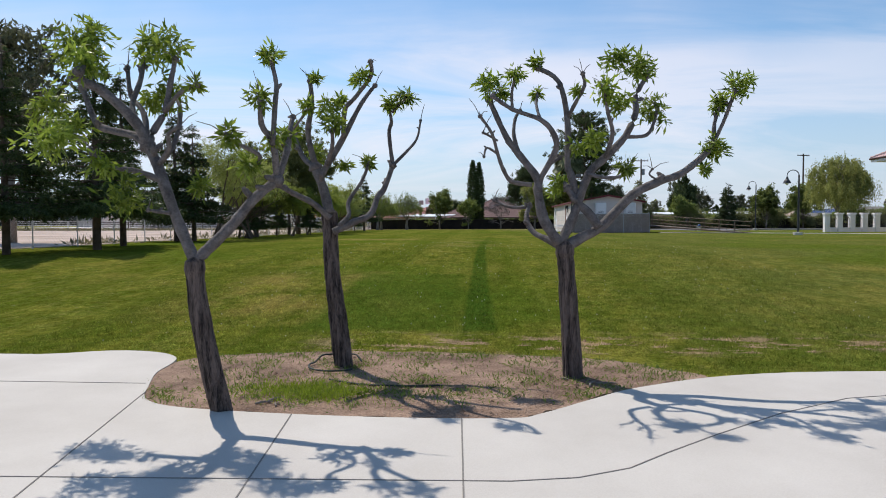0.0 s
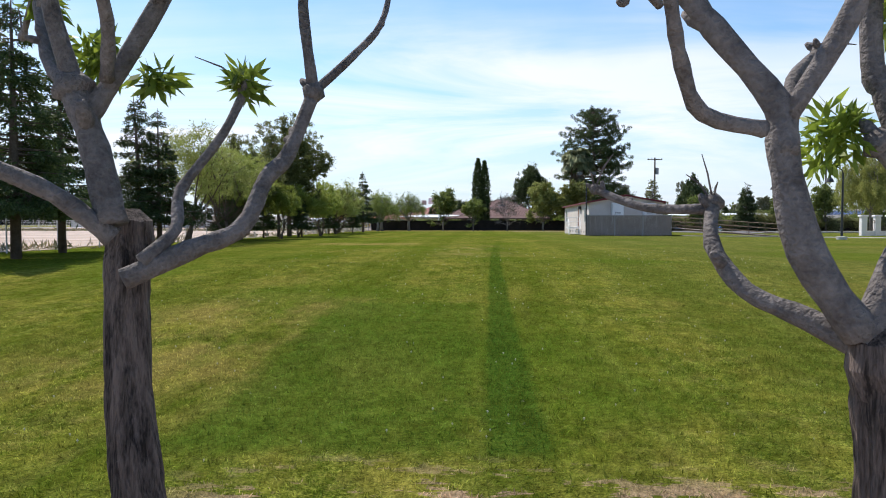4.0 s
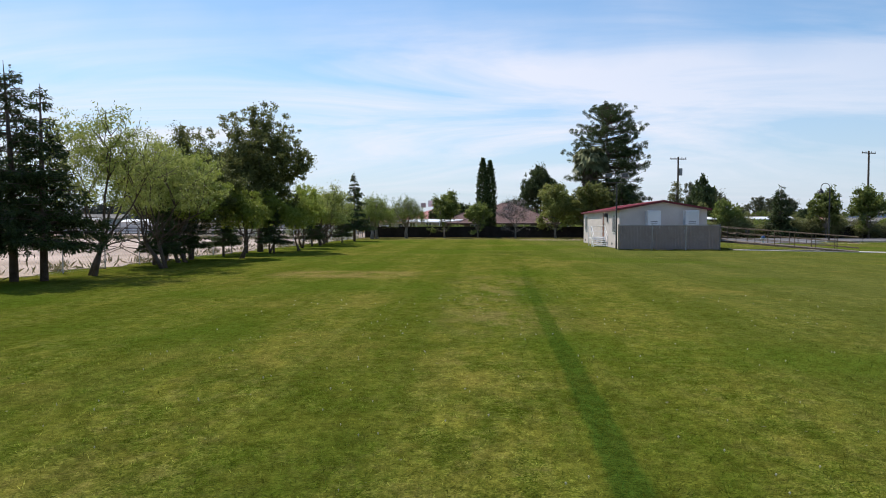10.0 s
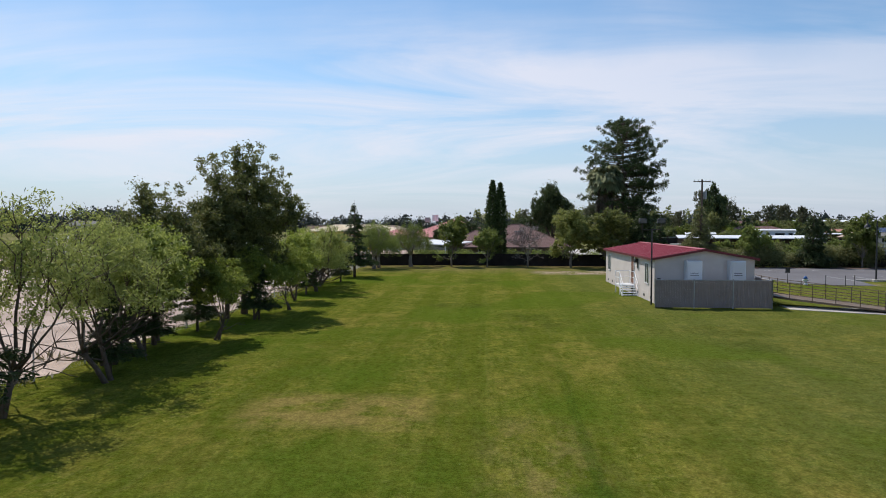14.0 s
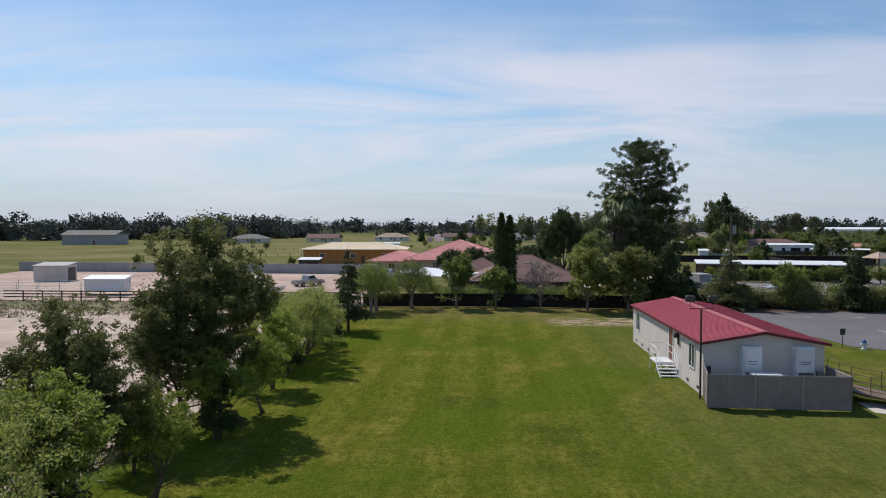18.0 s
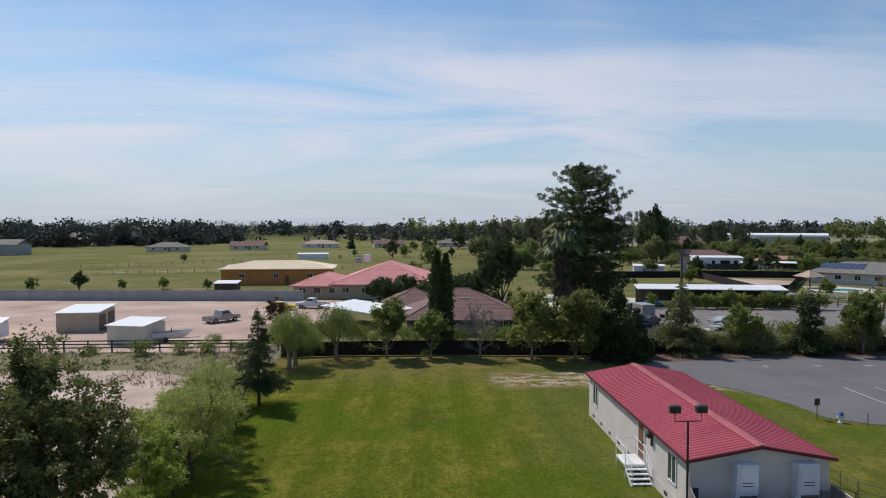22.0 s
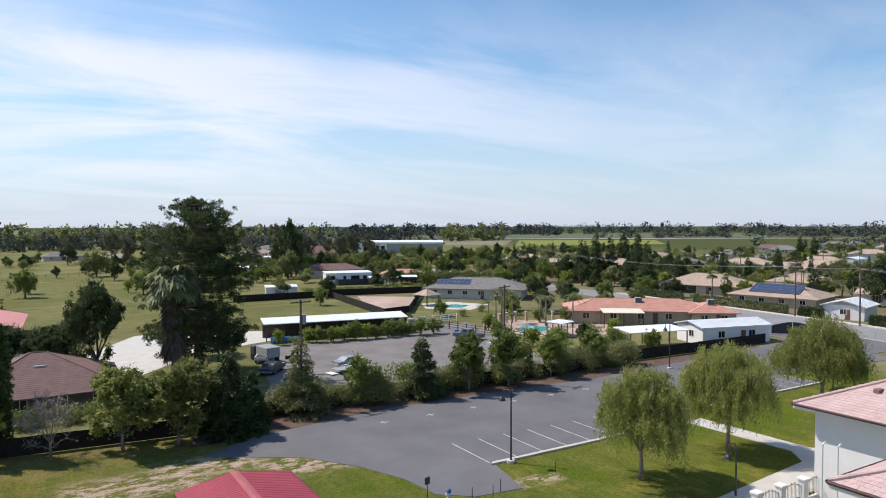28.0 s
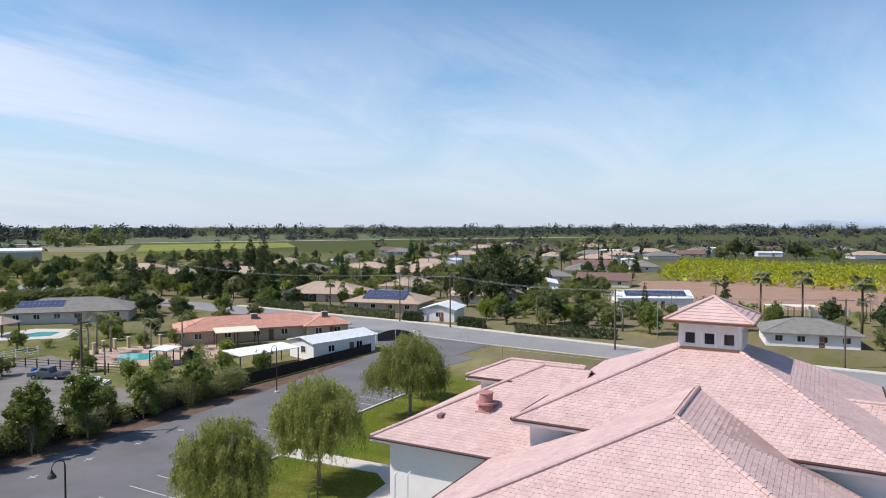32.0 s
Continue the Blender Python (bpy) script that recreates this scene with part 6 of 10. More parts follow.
plate("pool_deck", [(80, 181), (87, 173.5), (97, 180), (92, 190), (84, 190)], 0.045, "concrete", "pale concrete pool surround", "patio")
# house with orange tiles and its yard
house("orange_roof_house", (106.4, 142.6, 0), -37, 27, 10.5, 2.75, "hip", 0.30, "tile_orange", "tan", "long low house with an orange tiled roof and coolers", 0.8, 1, 5, "house", "", False, True)
house("orange_roof_wing", (115.6, 132.8, 0), -37, 8, 9, 2.7, "hip", 0.32, "tile_orange", "tan", "orange-tiled wing of a low house", 0.7, 1, 2, "house", "", False, True)


def canopy(name, at, rz, w, d, h, label, mat="white_metal", rise=0.25):
    t = thing(name, at, rz, label, "canopy")
    part("roof", Shape().sheet([(-w / 2, -d / 2, h), (w / 2, -d / 2, h), (w / 2, d / 2, h + rise), (-w / 2, d / 2, h + rise)], 0.1), mat, t)
    n = int(w / 0.6)
    for i in range(n + 1):
        x = -w / 2 + w * i / n
        part("seam", Shape().sheet([(x - 0.02, -d / 2, h + 0.03), (x + 0.02, -d / 2, h + 0.03), (x + 0.02, d / 2, h + rise + 0.03), (x - 0.02, d / 2, h + rise + 0.03)], 0.028), mat, t)
    for x in (-w / 2 + 0.2, 0, w / 2 - 0.2):
        for y in (-d / 2 + 0.2, d / 2 - 0.2):
            part("post", Shape().box(x - 0.07, y - 0.07, 0, x + 0.07, y + 0.07, h - 0.05), "wood_dark", t)
    return t


canopy("patio_canopy", (97.5, 137.8, 0), -37, 7.5, 5.0, 2.9, "cream patio canopy on dark posts", "cream")
canopy("metal_shelter", (86.0, 120.6, 0), -14, 10.5, 5.0, 2.7, "low shelter with a white metal roof")
house("white_shed", (100.5, 118.2, 0), -14, 13, 6.5, 2.9, "gable", 0.22, "white_metal", "stucco_white", "white shed with a white metal gable roof", 0.4, 1, 2, "shed")
plate("yard_paving", ragged([(72, 146), (80, 158), (100, 146), (92, 132), (80, 134)], 3, 0.3, 31), 0.05, "yard", "pale dusty yard paving", "patio")
plate("garden_pool", [(77.5, 143.5), (81.5, 141), (86, 144.5), (82, 148.5)], 0.07, "pool_water", "turquoise garden pool", "pool")
canopy("blue_canopy", (80.8, 136.0, 0), 20, 4.4, 3.2, 2.4, "small pale blue shade canopy", "white_metal", 0.1)
dg = thing("drive_gate", (112.8, 117.6, 0), -45, "dark solid metal gate with an arched top", "gate")
for k_ in (0, 1):
    pts_ = [(3.4 * k_ + 0.05, 0.2)] + [(3.4 * k_ + 0.05 + 3.3 * i / 8, 1.5 + 0.75 * math.sin(math.pi * (i / 16 if k_ == 0 else 0.5 + i / 16))) for i in range(9)] + [(3.4 * k_ + 3.35, 0.2)]
    part("gate_leaf", Shape().add([(x, -0.03, z) for x, z in pts_] + [(x, 0.03, z) for x, z in pts_], [tuple(range(11)), tuple(range(21, 10, -1))] + [(i, 11 + i, 11 + (i + 1) % 11, (i + 1) % 11) for i in range(11)]), "dark_metal", dg)
for x_ in (-0.15, 6.95):
    part("gate_post", Shape().bevbox(x_ - 0.15, -0.15, 0, x_ + 0.15, 0.15, 1.9, 0.03), "stucco_white", dg)
pg = thing("pool_fence", (0, 0, 0), 0, "tan rendered pillars and rails round the pool yard", "fence")
for i in range(10):
    x, y = 73.0 + i * 2.3, 147.5 + 6.0 * math.sin(i * 0.33)
    part("pillar", Shape().bevbox(x - 0.22, y - 0.22, 0, x + 0.22, y + 0.22, 1.9, 0.03), "tan", pg)
    part("pillar_cap", Shape().bevbox(x - 0.28, y - 0.28, 1.9, x + 0.28, y + 0.28, 2.02, 0.03), "cream", pg)
wf = thing("wooden_rail_fence", (0, 0, 0), 0, "dark timber rail fence along the lane", "fence")
for i in range(12):
    x, y = 66.8 + i * 0.52, 158.5 - i * 2.1
    part("post", Shape().bevbox(x - 0.08, y - 0.08, 0, x + 0.08, y + 0.08, 1.5, 0.02), "wood_dark", wf)
    for z in (0.5, 0.9, 1.3):
        part("rail", Shape().tube([(x, y, z), (x + 0.52, y - 2.1, z)], 0.05, 5), "wood_dark", wf)
gw_ = thing("lane_gate", (70.5, 160.2, 0), 0, "white rail gate across the lane", "gate")
for z in (0.3, 0.7, 1.1, 1.45):
    part("rail", Shape().box(-4.6, -0.03, z, 4.6, 0.03, z + 0.08), "white_paint", gw_)
for i in range(6):
    part("post", Shape().box(-4.6 + i * 1.84 - 0.05, -0.05, 0, -4.6 + i * 1.84 + 0.05, 0.05, 1.6), "white_paint", gw_)
# fences and huts on the paddock behind
bf = thing("paddock_fence", (0, 0, 0), 0, "black screened paddock fence", "fence")
pl_ = [(46, 217), (71, 217), (66, 174), (73, 176), (98, 214), (72, 219)]
for (x0, y0), (x1, y1) in zip(pl_, pl_[1:]):
    n = max(1, int(math.hypot(x1 - x0, y1 - y0) / 4))
    for i in range(n):
        a, b = Vector((x0, y0, 0)).lerp(Vector((x1, y1, 0)), i / n), Vector((x0, y0, 0)).lerp(Vector((x1, y1, 0)), (i + 1) / n)
        part("screen_panel", Shape().add([a, b, b + Vector((0, 0, 1.7)), a + Vector((0, 0, 1.7))], [(0, 1, 2, 3)]), "black_mesh", bf)
plate("riding_pad", [(68, 185), (76, 183), (92, 203), (78, 214)], 0.05, "yard", "pale sandy pad on a neighbour's plot", "dirt")
shed("white_trailer_box", (60, 223, 0.4), -12, 8, 2.5, 2.4, "white_metal", "white_metal", "white box trailer on the paddock", 0)
mob = shed("mobile_home", (92, 253, 0.2), -10, 15, 5, 3.4, "white_paint", "white_metal", "white mobile home with a flat roof", 2)
for x0, x1, z0 in ((-6.2, -4.6, 1.3), (-1.9, -1.0, 0.1), (0.6, 3.4, 1.3), (4.6, 5.8, 1.3)):
    part("window", Shape().box(x0, -2.6, z0, x1, -2.53, 2.5), "glass_dark", mob, "dark window pane")
deck = thing("deck", (94, 247.6, 0), -10, "raised deck with dark lattice skirting before the mobile home", "deck")
part("platform", Shape().box(-7.4, -1.8, 1.0, 6.6, 1.9, 1.12), "wood_dark", deck)
part("skirting", Shape().box(-7.4, -1.9, 0.0, 6.6, -1.82, 1.9), "dark_metal", deck)
part("side_skirting", Shape().box(-7.5, -1.8, 0.0, -7.42, 1.9, 1.9), "dark_metal", deck)
for i in range(8):
    part("post", Shape().box(-7.4 + i * 2.0 - 0.05, -1.96, 0, -7.4 + i * 2.0 + 0.05, -1.9, 2.05), "wood_dark", deck)
shed("carport_roof", (74, 313, 0), -12, 13, 6, 2.6, "grey_wall", "white_metal", "low outbuilding with a white metal roof", 0)
shed("long_white_shed", (105, 385, 0), -12, 18, 7, 3.0, "grey_wall", "white_metal", "long low shed with a white metal roof", 0)
canopy("green_canopy", (99, 241, 0), -18, 9, 4.5, 2.5, "flat white canopy beside the mobile home")
house("far_brown_house", (99, 284, 0), -12, 22, 11, 3.0, "hip", 0.33, "shingle_brown", "pink_wall", "brown-roofed house behind the paddock", 0.7, 1, 4)
house("pink_gable_house", (140, 405, 0), -15, 26, 14, 4.0, "gable", 0.5, "shingle_brown", "pink_wall", "tall pinkish house with steep gables and chimney", 0.7, 1, 4, "house", "", True)
house("small_white_house", (112, 252, 0), -30, 14, 8, 2.8, "hip", 0.3, "tile_orange", "stucco_white", "small white house with an orange roof", 0.7, 1, 3)
canopy("patio_canopy", (105, 240, 0), -25, 10, 5, 2.6, "flat white patio canopy on slim posts")
# large white store building far behind
sb = thing("warehouse", (221, 461, 0), -30, "large white warehouse with a dark doorway", "building")
part("wall", Shape().box(-29, -14, 0, 29, 14, 7.2), "grey_wall", sb)
part("fascia", Shape().box(-29.2, -14.3, 6.3, 29.2, -14.02, 7.25), "white_paint", sb)
part("end_bay", Shape().box(-29.1, -14.5, 0, -21, -14.02, 6.2), "stucco_white", sb)
part("roof", Shape().sheet([(-29.4, -14.4, 7.3), (29.4, -14.4, 7.3), (29.4, 0, 8.4), (-29.4, 0, 8.4)], 0.2).sheet([(-29.4, 0, 8.4), (29.4, 0, 8.4), (29.4, 14.4, 7.3), (-29.4, 14.4, 7.3)], 0.2), "white_metal", sb)
part("door_surround", Shape().box(-16.5, -14.3, 0.05, -8, -14.02, 6.2), "stucco_white", sb)
for x0 in (-15.3, -11.8):
    part("doorway", Shape().box(x0, -14.35, 0.1, x0 + 2.4, -14.31, 5.0), "glass_dark", sb)
# barn and sheds on the pasture
house("barn", (-198, 364, 0), 5, 26, 15, 5.0, "gable", 0.28, "shingle_grey", "grey_wall", "grey barn with a pale ridge on the pasture", 0.6, 1, 0, "barn")
shed("white_open_shed", (-45, 320, 0), 5, 12, 4, 2.0, "white_metal", "white_metal", "low white field shed", 0)
shed("field_shelter", (-52.5, 234, 0), 3, 7, 4, 2.2, "dark_metal", "white_metal", "small dark field shelter with a pale roof", 0)
shed("small_tank_house", (-41.5, 180, 0), 0, 4.5, 2.6, 2.2, "wood_dark", "white_metal", "dark slatted pump house", 0)

# ---- street furniture ----
def lamp_standard(at, h, label):
    t = thing("street_lamp", (at[0], at[1], ground_z(*at)), 0, label, "street lamp", "lamp posts")
    part("base", Shape().tube([(0, 0, 0), (0, 0, 0.2), (0, 0, 0.22)], [0.34, 0.34, 0.14], 12), "concrete", t)
    part("pole", Shape().tube([(0, 0, 0.2), (0, 0, h)], [0.085, 0.06], 8), "dark_metal", t)
    arc = [(-0.45 + 0.45 * math.cos(a), 0, h - 0.02 + 0.42 * math.sin(a)) for a in [i * math.pi / 8 for i in range(9)]]
    part("crook", Shape().tube(arc + [(-0.9, 0, h - 0.2)], 0.035, 6), "dark_metal", t)
    sh_ = part("shade", Shape().tube([(-0.9, 0, h - 0.15), (-0.9, 0, h - 0.3), (-0.9, 0, h - 0.42), (-0.9, 0, h - 0.62)], [0.07, 0.12, 0.22, 0.3], 12), "dark_metal", t)
    part("bulb", Shape().tube([(-0.9, 0, h - 0.6), (-0.9, 0, h - 0.75)], [0.16, 0.06], 10), "white_paint", sh_)
    return t


lamp_standard((35.35, 89.75), 5.8, "black lamp post with a hooked lantern by the car park")
lamp_standard((24.7, 54.5), 4.6, "black lamp post with a hooked lantern on the lawn")
lamp_standard((44.3, 75.6), 3.6, "short black lamp post by the path")
lamp_standard((75.0, 107.5), 5.8, "black lamp post by the back fence")
sg_ = thing("small_sign", (25.95, 87.0, 0), 10, "small dark sign on a thin post in the grass", "sign")
part("post", Shape().tube([(0, 0, 0), (0, 0, 1.25)], 0.03, 6), "dark_metal", sg_)
part("panel", Shape().bevbox(-0.22, -0.03, 1.0, 0.22, 0.03, 1.5, 0.01), "dark_metal", sg_)
hy = thing("fire_hydrant", (27.1, 86.0, 0), 0, "white fire hydrant with a blue cap", "hydrant")
part("barrel", Shape().tube([(0, 0, 0), (0, 0, 0.06), (0, 0, 0.08), (0, 0, 0.55)], [0.2, 0.2, 0.13, 0.13], 12), "white_paint", hy)
part("bonnet", Shape().tube([(0, 0, 0.55), (0, 0, 0.6), (0, 0, 0.72), (0, 0, 0.8)], [0.19, 0.19, 0.13, 0.04], 12), "blue", hy)
for sg in (-1, 1):
    part("outlet", Shape().tube([(sg * 0.1, 0, 0.42), (sg * 0.26, 0, 0.42)], 0.075, 8), "white_paint", hy)
for x, y in ((28.4, 85.0), (31.0, 85.2), (36.8, 86.0), (29.9, 84.6)):
    mp_ = thing("marker_post", (x, y, 0), 0, "thin dark marker post in the grass", "post", "marker posts")
    part("post", Shape().tube([(0, 0, 0), (0, 0, 0.95)], 0.03, 6), "dark_metal", mp_)


def utility_pole(at, h, arms, rz, label, box=False):
    t = thing("utility_pole", (at[0], at[1], 0), rz, label, "utility pole", "utility poles")
    part("pole", Shape().tube([(0, 0, -0.1), (0, 0, h)], [0.17, 0.11], 9), "wood_pole", t)
    for k in range(arms):
        a = part("crossarm", Shape().bevbox(-1.2, -0.06, h - 0.35 - k * 0.9, 1.2, 0.06, h - 0.22 - k * 0.9, 0.02), "wood_pole", t)
        for x in (-1.1, -0.5, 0.5, 1.1):
            part("insulator", Shape().tube([(x, 0, h - 0.22 - k * 0.9), (x, 0, h - 0.05 - k * 0.9)], [0.03, 0.05], 6), "hvac_grey", a)
    if box:
        part("transformer", Shape().tube([(0.35, 0, h - 2.6), (0.35, 0, h - 1.6)], 0.26, 10), "hvac_grey", t)
    return t


utility_pole((26.7, 114.7), 11.4, 1, 10, "brown wooden utility pole with a transformer", True)
utility_pole((51.8, 112.9), 11.9, 1, 20, "brown wooden utility pole with one crossarm")
street = [(137.6, 128.5), (135.6, 114.6), (126.2, 77.0), (127.5, 42.5)]
for i, (x, y) in enumerate(street):
    utility_pole((x, y), 10.6 + 0.5 * (i == 1), 1 + (i == 2), -75, "tall wooden utility pole beside the street", i == 3)
wires = thing("power_lines", (0, 0, 0), 0, "thin sagging power lines between the poles", "power line")
runs = [((160, 240, 10.5), (137.6, 128.5, 10.4)), ((135.6, 114.6, 10.9), (126.2, 77, 10.4)), ((126.2, 77, 10.4), (127.5, 42.5, 10.4)), ((127.5, 42.5, 10.4), (124, -30, 10.4)), ((137.6, 128.5, 10.4), (135.6, 114.6, 10.9))]
for a, b in runs:
    for off in (-1.05, -0.45, 0.5, 1.05):
        a_, b_ = Vector(a), Vector(b)
        side = Vector((-(b_ - a_).y, (b_ - a_).x, 0)).normalized() * off
        pts = [a_.lerp(b_, i / 12) + side - Vector((0, 0, (b_ - a_).length * 0.018 * math.sin(math.pi * i / 12))) for i in range(13)]
        part("wire", Shape().tube(pts, 0.012, 4, False), "galvanised", wires)
sl_ = thing("street_light", (141.5, 73.0, 0), 200, "pale steel street light with a curved arm", "street lamp")
part("pole", Shape().tube([(0, 0, 0), (0, 0, 7.4), (0.3, 0, 8.0), (1.6, 0, 8.3)], [0.1, 0.08, 0.06, 0.05], 8), "galvanised", sl_)
part("lamp_head", Shape().bevbox(1.5, -0.15, 8.2, 2.1, 0.15, 8.34, 0.04), "hvac_grey", sl_)
chain_link("verge_fence", [(109, 60), (112, 92), (122, 105)], "low chain-link fence beside the street verge", 1.2, 3.0, 0.5)

# ---- trees ----
def unit(v):
    return v / (np.linalg.norm(v) + 1e-9)


def grow(s, rng, p, d, length, r, depth, tips, spread=0.6, up=0.15, split=3, shrink=0.68, wood=None):
    """A limb that bends and splits; its ends go into tips."""
    pts, rad = [tuple(p)], [r]
    n = 4
    for i in range(n):
        d = unit(d + rng.normal(size=3) * 0.14 + np.array([0, 0, up * 0.4]))
        p = p + d * length / n
        pts.append(tuple(p))
        rad.append(r * (1 - 0.45 * (i + 1) / n))
        if depth <= 1:
            tips.append(tuple(p))
    s.tube(pts, rad, 6 if depth > 1 else 4)
    if depth <= 0:
        return
    for k in range(split):
        side = unit(np.cross(d, rng.normal(size=3)))
        nd = unit(d + side * spread * rng.uniform(0.7, 1.3) + np.array([0, 0, up]))
        grow(s, rng, p, nd, length * shrink * rng.uniform(0.8, 1.2), r * 0.55, depth - 1, tips, spread, up, split, shrink)


def tree_thing(name, wood, crown, bark, label, category="tree", group=""):
    t = thing(name, (0, 0, 0), 0, label, category, group)
    part("trunk", wood, bark, t, "", True)
    if crown is not None:
        part("crown", crown, "", t)
    return t


def broadleaf(name, label, h, width, trunk, leaf, bark, seed, count=4200, size=0.16, stems=1, base=0.25, group="", hang=0.2, long=2.0, puff=0.75, lobe_n=9, floor_=0.12):
    """A branching tree; leaves sit in clumps round the branch ends."""
    rng = np.random.default_rng(seed)
    s, tips = Shape(), []
    for k in range(stems):
        lean = np.array([rng.normal() * 0.12 * (stems > 1) * 3, rng.normal() * 0.12 * (stems > 1) * 3, 1.0])
        p0 = np.array([rng.normal() * 0.1 * (stems > 1), rng.normal() * 0.1 * (stems > 1), 0.0])
        top = p0 + unit(lean) * h * base
        s.tube([tuple(p0 - [0, 0, 0.1]), tuple(p0 * 0.5 + top * 0.5 + rng.normal(size=3) * 0.03), tuple(top)], [trunk * 1.25, trunk, trunk * 0.85], 9)
        for j in range(5 if stems == 1 else 3):
            a = 2 * math.pi * (j + rng.uniform(-0.2, 0.2)) / (5 if stems == 1 else 3)
            d = unit(np.array([math.cos(a) * width / h * 1.15, math.sin(a) * width / h * 1.15, 0.9 + rng.uniform(0, 0.5)]))
            grow(s, rng, top, d, h * 0.33, trunk * 0.5, 2, tips, 0.65, 0.12, 3, 0.62)
        grow(s, rng, top, np.array([0.05, 0.0, 1.0]), h * 0.38, trunk * 0.6, 2, tips, 0.6, 0.2, 3, 0.62)
        for j in range(3):
            a = rng.uniform(0, 2 * math.pi)
            grow(s, rng, p0 + (top - p0) * rng.uniform(0.55, 0.95), unit(np.array([math.cos(a), math.sin(a), rng.uniform(0.25, 0.7)])), h * 0.24, trunk * 0.36, 1, tips, 0.6, 0.05, 3, 0.7)
    tips = np.array(tips)
    # fit the limbs' ends into the wanted size
    hub = h * base
    kz = (h * 0.95 - hub) / (tips[:, 2].max() - hub)
    kr = width * 0.45 / np.percentile(np.hypot(tips[:, 0], tips[:, 1]), 92)

    def fitted(q):
        q = np.array(q)
        f = 1 + (kr - 1) * np.clip((np.hypot(q[:, 0], q[:, 1]) - 0.25) / 0.5, 0, 1)
        q[:, :2] *= f[:, None]
        q[:, 2] = np.where(q[:, 2] > hub, hub + (q[:, 2] - hub) * kz, q[:, 2])
        return q
    s.v = [tuple(q) for q in fitted(s.v)]
    tips = fitted(tips)
    # the crown: a few uneven lobes, each set with small leaf clumps; single sprays on the branch ends
    mid_ = np.array([0, 0, h * (0.52 + base * 0.35)])
    half = np.array([width / 2, width / 2, h * (0.48 - base * 0.3)])
    lobes = rng.normal(size=(lobe_n, 3))
    lobes /= np.linalg.norm(lobes, axis=1)[:, None]
    lobes *= rng.uniform(0.3, 0.62, (lobe_n, 1))
    big = rng.uniform(0.32, 0.52, lobe_n)
    nc = max(210, count // 45)
    which = rng.integers(0, lobe_n, nc)
    u = rng.normal(size=(nc, 3))
    u /= np.linalg.norm(u, axis=1)[:, None]
    heart = mid_ + (lobes[which] + u * (big[which] * rng.uniform(0.55, 1.05, nc))[:, None]) * half
    own = rng.uniform(size=nc) < 0.35
    heart[own] = tips[rng.integers(0, len(tips), own.sum())]
    rad = rng.uniform(0.35, 1.2, nc) * puff * width * 0.085 * (210 / nc) ** 0.3
    pick = rng.choice(nc, count, p=rad ** 2 / (rad ** 2).sum())
    u = rng.normal(size=(count, 3))
    u /= np.linalg.norm(u, axis=1)[:, None]
    at = heart[pick] + u * (rad[pick] * rng.uniform(0.1, 1.0, count) ** 0.6)[:, None] * [1, 1, 0.7]
    loose = rng.uniform(size=count) < 0.15
    at[loose] = tips[rng.integers(0, len(tips), loose.sum())] + rng.normal(size=(loose.sum(), 3)) * width * 0.03
    at[:, 2] = np.where(at[:, 2] < h * floor_, h * (2 * floor_) - at[:, 2], at[:, 2])
    crown = leaf_mesh("crown", MAT[leaf], at, size, rng, long, hang)
    return tree_thing(name, s, crown, bark, label, group=group)


